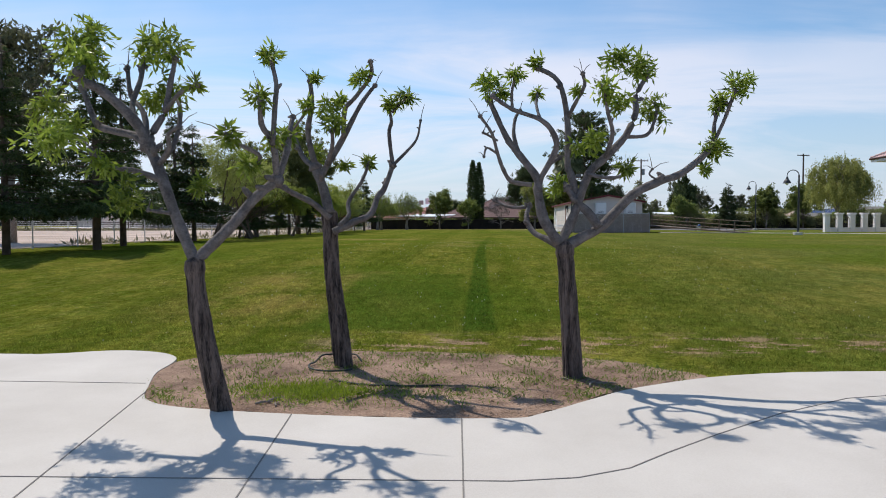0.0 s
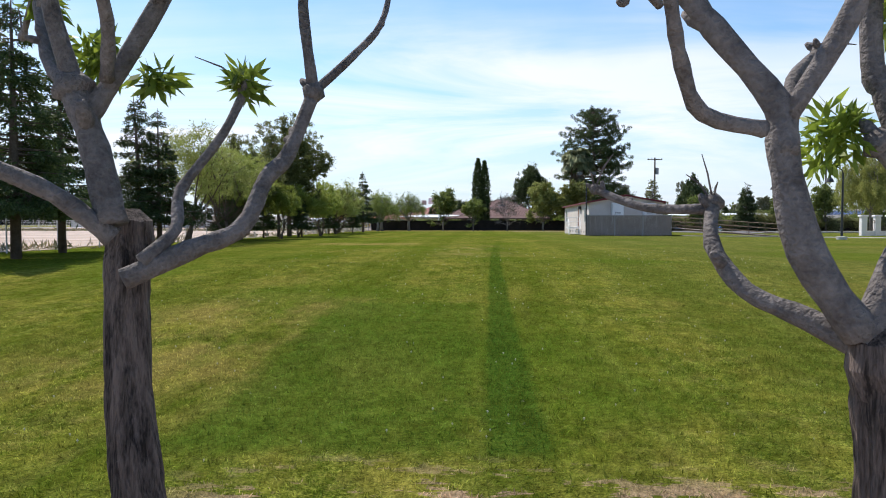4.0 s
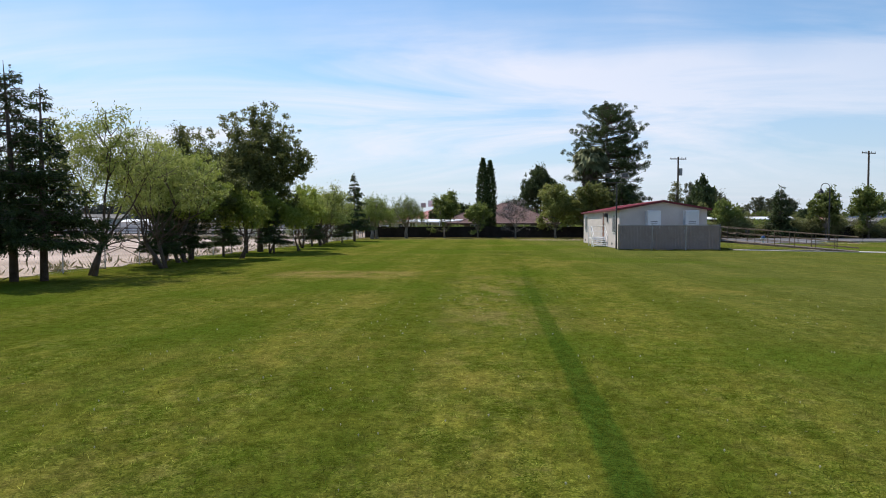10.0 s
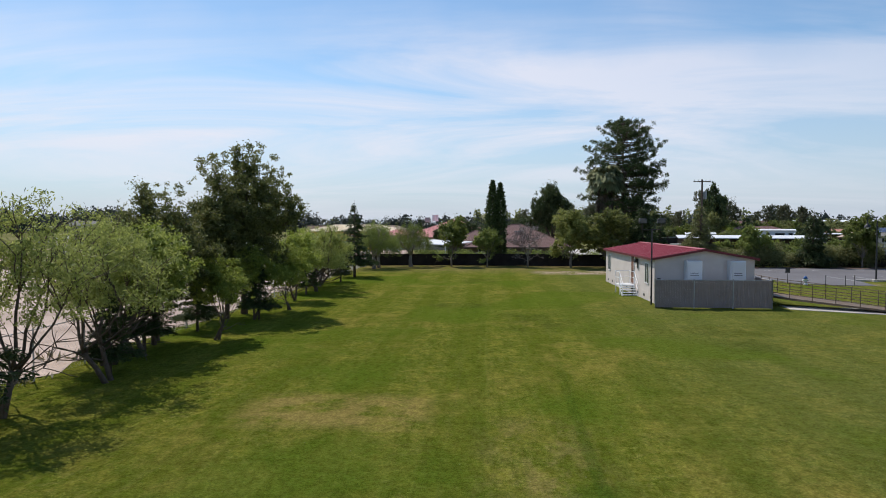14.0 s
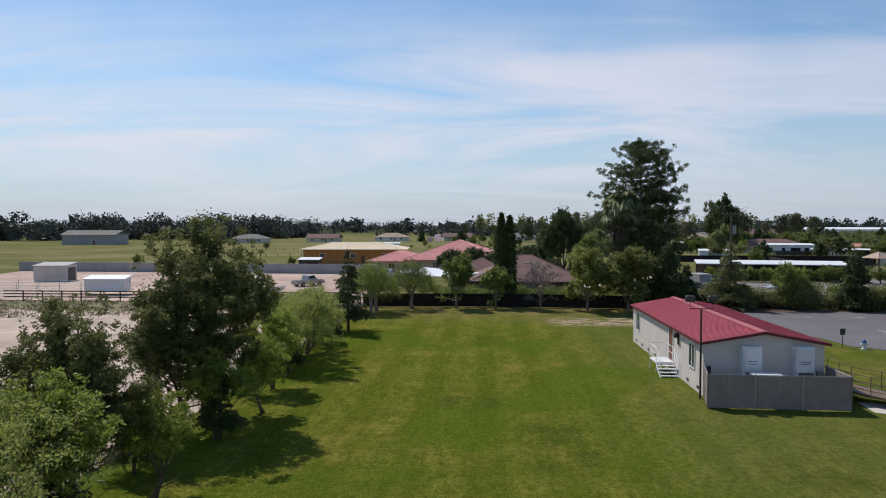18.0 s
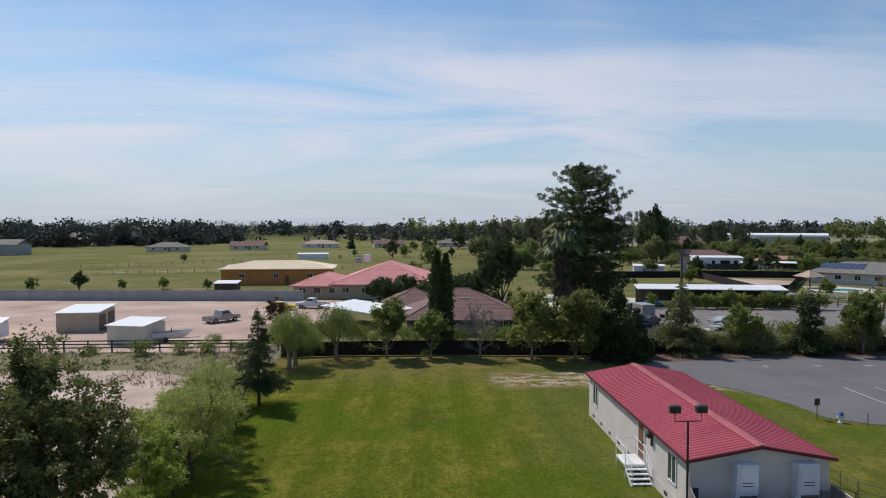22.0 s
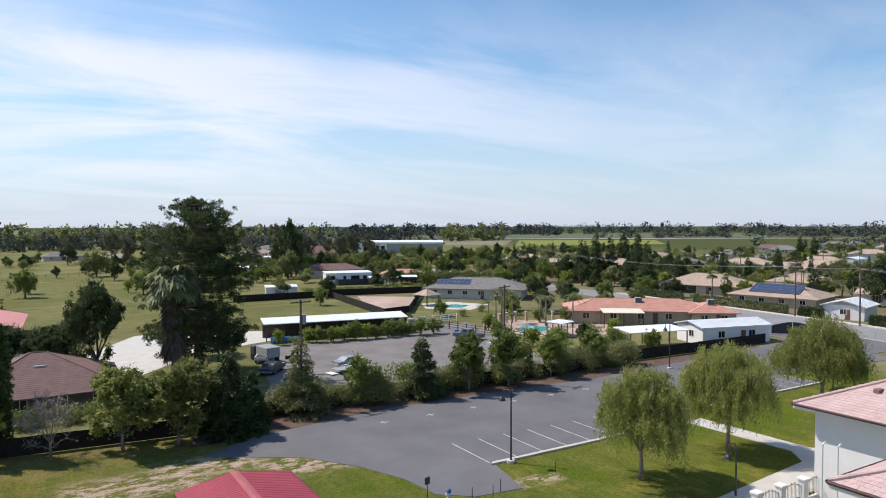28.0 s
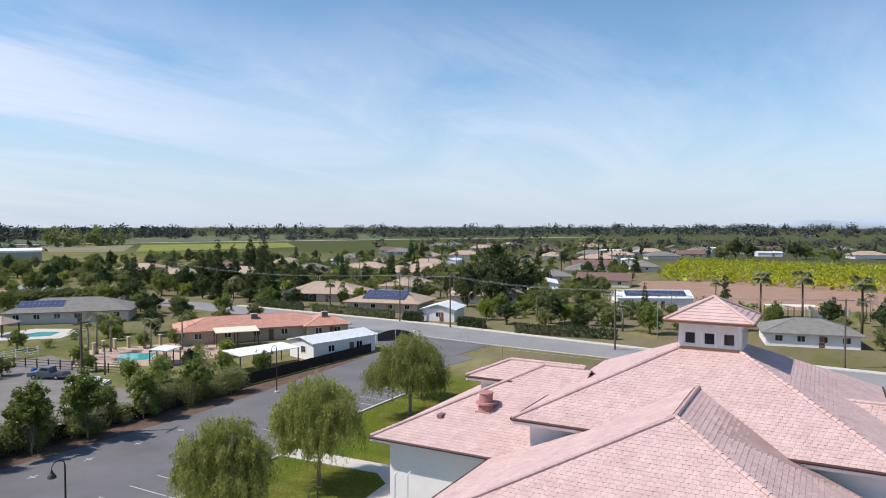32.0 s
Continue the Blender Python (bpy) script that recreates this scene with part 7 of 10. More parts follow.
def conifer(name, label, h, width, seed, leaf="needle_dark", count=7000, size=0.2, clear=0.1, group="", droop=0.25, taper=0.9, boughs_n=150, lead=1):
    """A straight trunk with single boughs of uneven length; each carries side sprays whose needles hang. lead: how many leaders."""
    rng = np.random.default_rng(seed)
    s, limbs = Shape(), Shape()
    leaders = [(0.0, 0.0, h)] + [(rng.normal() * 0.5 + 0.5, rng.normal() * 0.4, h * rng.uniform(0.84, 0.93)) for k in range(lead - 1)]
    at, out, boughs = [], [], []
    for lx, ly, lh in leaders:
        s.tube([(lx, ly, -0.1), (lx, ly, lh * 0.5), (lx + rng.normal() * 0.06, ly, lh * 1.0)], [0.016 * lh + 0.03, 0.011 * lh + 0.02, 0.008], 8)
        for k in range(boughs_n // lead):
            u = rng.uniform(0, 1) ** 1.15
            z = lh * (clear + (0.985 - clear) * u)
            reach = (width / 2 * (1 - u) ** taper + 0.12) * rng.choice([rng.uniform(0.45, 0.85), rng.uniform(0.8, 1.0), rng.uniform(0.95, 1.18)])
            boughs.append((lx, ly, z, rng.uniform(0, 2 * math.pi), reach, rng.uniform(0.0, 0.35) * (0.5 + u)))
    tot = sum(b[4] ** 1.25 for b in boughs)
    for lx, ly, z, a, reach, lift in boughs:
        dx, dy = math.cos(a), math.sin(a)

        def along(q):
            return z + lift * reach * q - (droop + lift * 0.5) * reach * q * q
        limbs.tube([(lx, ly, z), (lx + dx * reach * 0.5, ly + dy * reach * 0.5, along(0.5)), (lx + dx * reach, ly + dy * reach, along(1.0))], [0.012 + 0.012 * reach, 0.02, 0.006], 4, False)
        n = max(4, int(count * reach ** 1.25 / tot))
        # side sprays leave the bough at intervals; needles sit along each one
        m = max(3, int(reach * 4.5))
        spray = rng.integers(0, m, n)
        q0 = (0.22 + 0.78 * (np.arange(m) + rng.uniform(-0.3, 0.3, m)) / m)[spray]
        far_ = rng.uniform(0.0, 1.0, n)
        sg = rng.choice([-1.0, 1.0], m)[spray]
        ln = (0.34 * reach * (1.15 - q0) + 0.14) * far_
        q = q0 + 0.55 * ln / max(reach, 0.3)
        drop = rng.uniform(0.1, 0.5, m)[spray] * ln + np.abs(rng.normal(size=n)) * 0.045 * (1 + reach * 0.25)
        zc = z + lift * reach * q - (droop + lift * 0.5) * reach * q * q
        at.append(np.stack([lx + dx * reach * q - dy * sg * ln, ly + dy * reach * q + dx * sg * ln, zc - drop + rng.normal(size=n) * 0.02], 1))
        out.append(np.stack([dx * 0.9 - dy * sg * 0.9, dy * 0.9 + dx * sg * 0.9, np.full(n, -0.45)], 1))
    at = np.concatenate(at)
    at[:, 2] = np.maximum(at[:, 2], 0.08 + 0.6 * clear * h * rng.uniform(0.8, 1.2, len(at)))
    crown = leaf_mesh("crown", MAT[leaf], at, size, rng, 4.0, 0.2, np.concatenate(out))
    t = tree_thing(name, s, crown, "bark", label, group=group)
    tagged(part("branchwork", limbs, "bark", t, "", True), kind="stuff")
    return t


def weeping(name, label, h, width, seed, leaf="leaf_olive", count=9000, group=""):
    """A pepper-like tree: forked trunk, limbs, and domes of foliage from which long strings of fine leaves hang."""
    rng = np.random.default_rng(seed)
    s, tips = Shape(), []
    s.tube([(0, 0, -0.1), (0.07, 0.02, h * 0.12), (0.0, 0.05, h * 0.24)], [0.25, 0.18, 0.16], 9)
    for j in range(5):
        a = 2 * math.pi * (j + rng.uniform(-0.2, 0.2)) / 5
        grow(s, rng, np.array([0, 0.05, h * 0.23]), unit(np.array([math.cos(a) * 0.62, math.sin(a) * 0.62, 1.0])), h * 0.28, 0.13, 2, tips, 0.6, 0.2, 3, 0.66)
    tips = np.array(tips)
    c = np.array([0, 0, h * 0.58])
    k = np.minimum(1.0, np.array([width * 0.44, width * 0.44, h * 0.38]) / np.abs(tips - c).max(0))
    rel = np.array(s.v)
    low = rel[:, 2] < h * 0.24
    fit_ = c + (rel - c) * k
    fit_[low] = rel[low]
    s.v = [tuple(q) for q in fit_]
    # domes: one at the top, a ring above the middle and a lower, wider ring
    domes = [(0.05, 0.0, 0.80, 0.24)]
    for num, rr, zz_, rad in ((5, 0.40, 0.70, 0.23), (7, 0.66, 0.55, 0.22), (6, 0.74, 0.46, 0.16)):
        for j in range(num):
            a = 2 * math.pi * (j + rng.uniform(-0.35, 0.35)) / num + zz_ * 9
            r_ = rr * rng.uniform(0.8, 1.15)
            domes.append((math.cos(a) * r_, math.sin(a) * r_, zz_ + rng.uniform(-0.05, 0.06), rad * rng.uniform(0.75, 1.25)))
    domes = np.array(domes)
    # strings hang in bundles, with gaps between the bundles
    per, ties = 12, 9
    nb = max(40, count // (per * ties))
    w_ = rng.choice(len(domes), nb, p=domes[:, 3] ** 2 / (domes[:, 3] ** 2).sum())
    u = rng.normal(size=(nb, 3))
    u[:, 2] = np.abs(u[:, 2]) * 0.9 - 0.2
    u /= np.linalg.norm(u, axis=1)[:, None]
    rad = (domes[w_, 3] * width * rng.uniform(0.5, 1.05, nb))[:, None]
    st = domes[w_, :3] * [width / 2, width / 2, h] + u * rad * [1, 1, 0.75]
    length = rng.gamma(2.4, 0.55, nb) * h / 9.6
    lean = rng.normal(size=(nb, 2)) * 0.14 + u[:, :2] * 0.30
    who = np.repeat(np.arange(nb), ties)
    start = st[who] + rng.normal(size=(len(who), 3)) * [0.17, 0.17, 0.20]
    length = (length[who] * rng.uniform(0.6, 1.15, len(who)))[:, None]
    lean = lean[who] + rng.normal(size=(len(who), 2)) * 0.05
    q = np.linspace(0, 1, per)[None]
    at = np.stack([start[:, :1] + lean[:, :1] * np.sqrt(q) * length, start[:, 1:2] + lean[:, 1:] * np.sqrt(q) * length, start[:, 2:] - q * length], -1).reshape(-1, 3)
    at += rng.normal(size=at.shape) * [0.05, 0.05, 0.05]
    at = at[at[:, 2] > h * (0.20 + 0.10 * rng.uniform(size=len(at)))]
    crown = leaf_mesh("crown", MAT[leaf], at, 0.024 * h, rng, 3.4, 1.5)
    return tree_thing(name, s, crown, "bark_grey", label, group=group)


def fan_palm(name, label, h, seed, skirt=True, group="", crown=1.9, fronds=34):
    """A fan palm: ringed trunk, a ball of fans and, if wanted, a skirt of dead ones."""
    rng = np.random.default_rng(seed)
    s = Shape().tube([(0, 0, -0.1), (0.05, 0, h * 0.4), (0.0, 0.05, h)], [0.38 if skirt else 0.2, 0.3 if skirt else 0.16, 0.24 if skirt else 0.13], 9)
    v, f = [], []

    def fan(p, d, r, m):
        """One frond: stalk, then blades that spread from its end and bend down at their tips."""
        d = unit(np.array(d))
        side = unit(np.cross(d, [0.01, 0.02, 1.0]))
        nrm = np.cross(side, d)
        stalk = p + d * r * 0.5 - np.array([0, 0, 0.06 * r])
        for k in range(m):
            a = -1.35 + 2.7 * k / (m - 1)
            way = d * math.cos(a) + side * math.sin(a)
            ln = r * rng.uniform(0.55, 0.75)
            mid = stalk + way * ln * 0.55 + nrm * rng.normal() * 0.03
            tip = stalk + way * ln * rng.uniform(0.85, 1.0) - np.array([0, 0, ln * rng.uniform(0.25, 0.6)])
            w = np.cross(way, nrm)
            w = w / (np.linalg.norm(w) + 1e-9) * 0.075 * r
            b = len(v)
            v.extend([stalk, mid + w, tip, mid - w])
            f.append((b, b + 1, b + 2, b + 3))
        b = len(v)
        v.extend([p, stalk + side * 0.03, stalk + nrm * 0.03, stalk - side * 0.03])
        f.append((b, b + 1, b + 2, b + 3))
    for k in range(fronds):
        a, e = rng.uniform(0, 2 * math.pi), rng.uniform(-0.75, 1.2)
        fan(np.array([0, 0.05, h]), (math.cos(a), math.sin(a), e), crown * rng.uniform(0.75, 1.0), 15)
    t = tree_thing(name, s, fast_mesh("crown", np.array(v), np.array(f), MAT["palm_leaf"]), "bark", label, "palm", group)
    if skirt:
        v, f = [], []
        for k in range(130):
            a, z = rng.uniform(0, 2 * math.pi), h - rng.uniform(0.2, h * 0.56)
            fan(np.array([0, 0, z]), (math.cos(a), math.sin(a), -2.4), crown * rng.uniform(0.55, 0.8), 9)
        part("dead_skirt", fast_mesh("dead_skirt", np.array(v), np.array(f), MAT["palm_dead"]), "", t, "skirt of dry brown fronds")
    return t


def feather_palm(name, label, h, seed, group=""):
    rng = np.random.default_rng(seed)
    s = Shape().tube([(0, 0, -0.1), (0.08, 0.03, h * 0.5), (0, 0, h)], [0.2, 0.15, 0.12], 8)
    v, f = [], []
    for k in range(18):
        a, e = rng.uniform(0, 2 * math.pi), rng.uniform(0.1, 1.3)
        d = unit(np.array([math.cos(a), math.sin(a), e]))
        side = np.array([-math.sin(a), math.cos(a), 0])
        p = np.array([0, 0, h])
        ln = rng.uniform(1.9, 2.6)
        for i in range(14):
            u = i / 13
            q = p + d * ln * u - np.array([0, 0, 1.25 * u * u * ln * 0.55])
            for sg in (-1, 1):
                tip = q + side * sg * 0.45 * (1 - u * 0.6) + d * 0.15 - np.array([0, 0, 0.25])
                b = len(v)
                v.extend([q, q + d * 0.09, tip, tip - d * 0.02])
                f.append((b, b + 1, b + 2, b + 3))
    return tree_thing(name, s, fast_mesh("crown", np.array(v), np.array(f), MAT["palm_leaf"]), "bark_grey", label, "palm", group)


def column(name, label, h, width, seed, leaf="needle_dark"):
    rng = np.random.default_rng(seed)
    n = 5200
    z = rng.uniform(0.03, 1, n)
    r = width / 2 * np.minimum(1, (1 - z) * 3.2) ** 0.7 * rng.uniform(0.55, 1.05, n)
    a = rng.uniform(0, 2 * math.pi, n)
    at = np.stack([np.cos(a) * r, np.sin(a) * r, z * h], 1)
    crown = leaf_mesh("crown", MAT[leaf], at, 0.28, rng, 2.4, -1.5)
    return tree_thing(name, Shape().tube([(0, 0, -0.1), (0, 0, h * 0.9)], [0.14, 0.03], 7), crown, "bark", label)


def shrub(name, label, h, width, seed, leaf, count=1200, size=0.12, group="", deep=None):
    """A bush: short stems and leaves in uneven clumps."""
    rng = np.random.default_rng(seed)
    s = Shape()
    clumps = []
    for k in range(9):
        a, r = rng.uniform(0, 6.28), rng.uniform(0, 0.42) * width
        p = (math.cos(a) * r, math.sin(a) * r * ((deep or width) / width), h * rng.uniform(0.35, 0.82))
        s.tube([(math.cos(a) * 0.06, math.sin(a) * 0.06, -0.05), p], [0.025, 0.01], 5)
        clumps.append(p)
    clumps = np.array(clumps)
    at = clumps[rng.integers(0, 9, count)] + rng.normal(size=(count, 3)) * [width * 0.15, (deep or width) * 0.15, h * 0.17]
    at[:, 2] = np.clip(at[:, 2], 0.03, h)
    t = thing(name, (0, 0, 0), 0, label, "shrub", group)
    part("stem", s, "bark", t)
    part("foliage", leaf_mesh("foliage", MAT[leaf], at, size, rng, 2.0, 0.1), "", t)
    return t


def put(proto, x, y, scale=1.0, rz=0.0, sz=None, first=[]):
    """Stands a copy of a tree at (x, y); the pattern itself is used for the first place."""
    m = pose(x, y, ground_z(x, y), 0, 0, rz) @ Matrix.Diagonal((scale, scale, sz or scale, 1))
    own = proto.scale
    if proto.name not in first:
        first.append(proto.name)
        proto.matrix_basis = m
        return proto
    return copy_thing(proto, m @ Matrix.Diagonal((1 / own[0], 1 / own[1], 1 / own[2], 1)))


# row of trees along the chain-link fence
G_ROW = "trees along the fence"
fir = conifer("conifer", "dark green conifer with drooping boughs beside the fence", 8.6, 5.0, 11, count=32000, size=0.17, clear=0.19, taper=1.15, group=G_ROW, boughs_n=170, droop=0.06)
for x, y, k, rz in ((-14.5, 25.5, 0.95, 0), (-15.8, 29.9, 0.92, 70), (-15.4, 92.5, 0.92, 40), (-16.1, 22.7, 0.86, 300), (-15.6, 46.0, 0.42, 20), (-16.6, 50.5, 0.5, 120), (-16.6, 56.0, 0.45, 220), (-14.9, 60.5, 0.45, 60), (-15.8, 74.5, 0.45, 160), (-15.6, 86.5, 0.45, 260)):
    put(fir, x, y, k, rz)
twinned = conifer("twin_conifer", "dark green conifer with two trunks and a bare leader", 7.4, 4.6, 14, count=40000, size=0.15, clear=0.17, taper=1.0, group=G_ROW, boughs_n=260, droop=0.05, lead=2)
put(twinned, -16.9, 37.8, 1.0, 40)
airy = broadleaf("airy_tree", "thin-crowned grey-green tree with pale bark", 6.6, 6.2, 0.085, "leaf_airy", "bark", 21, 13000, 0.13, 2, 0.2, G_ROW, 0.4, 3.0, 0.8, 16, 0.40)
for x, y, k, rz in ((-15.7, 40.4, 1.0, 0), (-15.0, 44.9, 0.95, 140), (-17.2, 86.0, 0.8, 60), (-16.6, 47.6, 0.92, 250)):
    put(airy, x, y, k, rz)
olive = broadleaf("olive_tree", "wide low olive-green tree beside the fence", 6.0, 7.2, 0.11, "leaf_airy", "bark", 29, 30000, 0.13, 2, 0.22, G_ROW, 0.2, 2.6, 0.8, 20, 0.34)
for x, y, k, rz in ((-15.6, 77.0, 1.0, 60), (-16.4, 81.5, 0.92, 190)):
    put(olive, x, y, k, rz)
green = broadleaf("green_tree", "bright green spreading tree beside the fence", 6.8, 5.6, 0.10, "leaf_bright", "bark", 22, 22000, 0.15, 2, 0.2, G_ROW, lobe_n=16, floor_=0.38)
for x, y, k, rz, sz in ((-16.2, 49.4, 1.0, 0, 0.85), (-14.6, 53.5, 0.62, 200, 0.65), (-14.4, 65.0, 0.6, 30, 0.62), (-15.2, 60.6, 0.72, 250, 0.66), (-15.6, 70.5, 0.85, 80, 0.8)):
    put(green, x, y, k, rz, sz)
tall = broadleaf("tall_tree", "tall dark olive-green tree with a full crown", 10.6, 7.9, 0.18, "leaf_tall", "bark", 23, 56000, 0.16, 1, 0.24, G_ROW, 0.1, 2.2, 0.72, 24, 0.27)
for x, y, k, rz, sz in ((-16.6, 62.9, 1.0, 0, 1.0), (-17.3, 53.0, 0.72, 100, 0.72), (-16.9, 60.8, 0.72, 140, 0.70), (-16.9, 52.0, 0.55, 250, 0.52)):
    put(tall, x, y, k, rz, sz)

# trees along the dark screen at the far end
G_BACK = "trees along the back fence"
will = weeping("willow_tree", "small weeping green tree with leaning trunk", 5.4, 4.6, 31, "leaf_mid", 20000, G_BACK)
for x, y, k, rz in ((-15.5, 105.6, 1.15, 0), (-15.2, 107.6, 1.1, 90), (-11.4, 110.2, 1.15, 180)):
    put(will, x, y, k, rz)
young = broadleaf("young_tree", "young green street tree with a slim trunk", 5.3, 3.9, 0.09, "leaf_mid", "bark_grey", 32, 9000, 0.22, 1, 0.2, G_BACK)
for x, y, k, rz in ((-6.2, 110.9, 1.32, 0), (-1.6, 111.0, 1.02, 80)):
    put(young, x, y, k, rz)
lime = broadleaf("lime_tree", "young tree with fresh yellow-green leaves", 5.6, 4.8, 0.09, "leaf_lime", "bark_grey", 33, 13000, 0.22, 1, 0.18, G_BACK)
for x, y, k, rz in ((9.0, 109.6, 1.55, 0), (13.3, 108.6, 1.75, 130)):
    put(lime, x, y, k, rz, min(k, 1.4))
bare = broadleaf("bare_tree", "leafless greyish-brown tree with fine twigs", 5.6, 4.8, 0.1, "twig", "bark_grey", 34, 3200, 0.34, 1, 0.22, G_BACK, -0.6, 12.0, 0.8)
put(bare, 3.6, 110.4, 1.08, 0)
dense = conifer("dark_conifer", "dense dark conifer touching the ground", 7.2, 5.2, 35, "needle_dark", 12000, 0.42, 0.02, G_BACK, 0.3)
put(dense, 17.8, 109.4, 1.25, 0, 1.08), put(dense, 20.5, 111.2, 0.75, 100)
twin = column("cypress", "tall slim dark cypress", 10.5, 1.25, 36)
put(twin, -0.85, 113.6, 1.35, 0, 1.06), put(twin, 0.15, 113.9, 1.3, 60, 1.03)
# hedge trees behind the car park
bluish = conifer("grey_conifer", "thin grey-green conifer behind the car park", 6.4, 4.6, 37, "leaf_olive", 6000, 0.34, 0.06, G_BACK, 0.1)
put(bluish, 25.8, 112.2, 1.25, 0)
put(conifer("bushy_conifer", "bushy dark green conifer", 6.0, 3.8, 38, "leaf_dark", 8000, 0.36, 0.04, G_BACK, 0.0), 39.6, 111.6, 1.2, 0)
syc = broadleaf("sycamore", "young broad-leaved tree with a pale trunk", 6.2, 4.4, 0.09, "leaf_mid", "bark_grey", 39, 10000, 0.24, 1, 0.16, G_BACK)
for x, y, k, rz in ((45.5, 111.2, 1.2, 0), (51.0, 111.0, 1.25, 90), (58.5, 112.2, 1.0, 200), (66.5, 112.8, 0.95, 40), (32.5, 112.4, 0.95, 130)):
    put(syc, x, y, k, rz)
bush = shrub("shrub", "green shrub growing along the dark fence", 2.4, 2.6, 41, "leaf_olive", 5200, 0.16, "shrubs along the fence")
for i in range(30):
    x = 22.0 + i * 1.75 + random.uniform(-0.7, 0.7)
    put(bush, x, 112.4 + random.uniform(-0.4, 1.2), random.uniform(0.7, 1.35), random.uniform(0, 360), random.uniform(0.7, 1.4))
# pepper trees on the lawn by the car park
G_PEP = "weeping trees on the lawn"
pep = weeping("pepper_tree", "weeping olive-green tree with a forked trunk on the lawn", 8.8, 8.0, 42, "leaf_pepper", 72000, G_PEP)
for x, y, k, rz in ((41.4, 81.6, 1.06, 0), (52.6, 82.2, 1.14, 120), (73.4, 86.2, 1.18, 230), (81.5, 89.5, 0.72, 30)):
    put(pep, x, y, k * (0.8 if k < 1.16 else 0.92), rz, k)

# ---- tall trees of the neighbours ----
def umbrella_pine(name, label, h, width, seed):
    """A tall pine: dark trunk, boughs that rise at their ends, each set with round tufts of needles; gaps between them."""
    rng = np.random.default_rng(seed)
    s = Shape().tube([(0, 0, -0.1), (0.2, 0.1, h * 0.4), (-0.1, 0, h * 0.96)], [0.5, 0.36, 0.05], 9)
    at, out = [], []
    for k in range(210):
        u = rng.uniform(0.0, 1.0) ** 0.9
        z = h * (0.12 + 0.86 * u)
        girth = float(np.interp(u, [0, 0.12, 0.35, 0.55, 0.72, 0.86, 0.95, 1.0], [0.66, 0.88, 1.0, 0.96, 0.84, 0.66, 0.46, 0.22]))
        reach = width / 2 * girth * rng.choice([rng.uniform(0.45, 0.8), rng.uniform(0.8, 1.0), rng.uniform(0.95, 1.15)])
        a = rng.uniform(0, 2 * math.pi)
        rise = rng.uniform(-0.12, 0.22) + 0.35 * u
        side = np.array([-math.sin(a), math.cos(a), 0])

        def on(q, reach=reach, a=a, rise=rise, z=z):
            return np.array([math.cos(a) * reach * q, math.sin(a) * reach * q, z - 0.10 * reach * q + rise * reach * q * q])
        s.tube([tuple(on(q)) for q in (0, 0.4, 0.75, 1.0)], [0.10, 0.07, 0.045, 0.02], 5, False)
        for q in range(int(3 + reach * 1.35)):
            w = rng.uniform(0.35, 1.03)
            c = on(w) + side * rng.normal() * 0.20 * reach * (1.15 - w * 0.6) + np.array([0, 0, rng.uniform(-0.15, 0.45)])
            n = 60
            d = rng.normal(size=(n, 3))
            d[:, 2] = d[:, 2] * 0.8 + 0.25
            d /= np.linalg.norm(d, axis=1)[:, None]
            at.append(c + d * rng.uniform(0.02, 0.22, (n, 1)))
            out.append(d * 2.2)
    crown = leaf_mesh("crown", MAT["needle_dark"], np.concatenate(at), 0.31, rng, 4.5, -0.2, np.concatenate(out))
    return tree_thing(name, s, crown, "bark", label)


put(umbrella_pine("tall_pine", "very tall dark pine with tufted boughs", 22.4, 14.2, 51), 20.4, 135.0, 1.0, 0)
put(fan_palm("fan_palm", "fan palm with a skirt of dead fronds", 12.6, 52, True, "", 3.4, 70), 17.0, 131.4, 1.0, 0)
oak = broadleaf("dark_tree", "dark round-headed evergreen tree", 9.6, 7.6, 0.25, "leaf_dark", "bark", 53, 30000, 0.24, 1, 0.2, "", 0.0, 2.0, 0.9)
for x, y, k, rz, sz in ((9.5, 139.4, 0.95, 0, 1.37), (24.0, 150.0, 1.0, 100, 0.9), (6.5, 146, 0.8, 90, 0.75), (24.5, 139, 0.8, 200, 0.7), (0.5, 148.5, 0.85, 30, 0.72), (-4.5, 149.5, 0.8, 60, 0.66), (3.8, 146.6, 0.8, 210, 0.70), (-8.5, 150.0, 0.75, 130, 0.62), (-2.0, 145.5, 0.7, 300, 0.55)):
    put(oak, x, y, k, rz, sz)
redt = broadleaf("plum_tree", "dark reddish plum-leaved tree", 4.6, 4.4, 0.12, "leaf_red", "bark", 54, 3000, 0.24, 1, 0.2)
for x, y, k, rz in ((-22.5, 134.5, 0.9, 0), (4.5, 151.5, 1.1, 50), (-0.8, 152.6, 0.95, 120)):
    put(redt, x, y, k, rz)
# olive-like and round trees nearer than the far rows
mid = broadleaf("garden_tree", "round green garden tree among houses", 6.5, 6.2, 0.16, "leaf_mid", "bark", 55, 5500, 0.34, 1, 0.2, "garden trees", 0.0, 1.8)
olv = broadleaf("grey_garden_tree", "grey-green garden tree among houses", 6.0, 6.4, 0.16, "leaf_grey", "bark", 56, 5500, 0.34, 1, 0.2, "garden trees", 0.0, 1.8)
drk = broadleaf("dark_garden_tree", "dark green garden tree among houses", 7.5, 6.2, 0.18, "leaf_dark", "bark", 57, 6000, 0.36, 1, 0.2, "garden trees", 0.0, 1.8)
gld = broadleaf("yellow_garden_tree", "yellow-green garden tree among houses", 5.5, 5.0, 0.14, "leaf_bright", "bark", 58, 5000, 0.3, 1, 0.2, "garden trees", 0.0, 1.8)
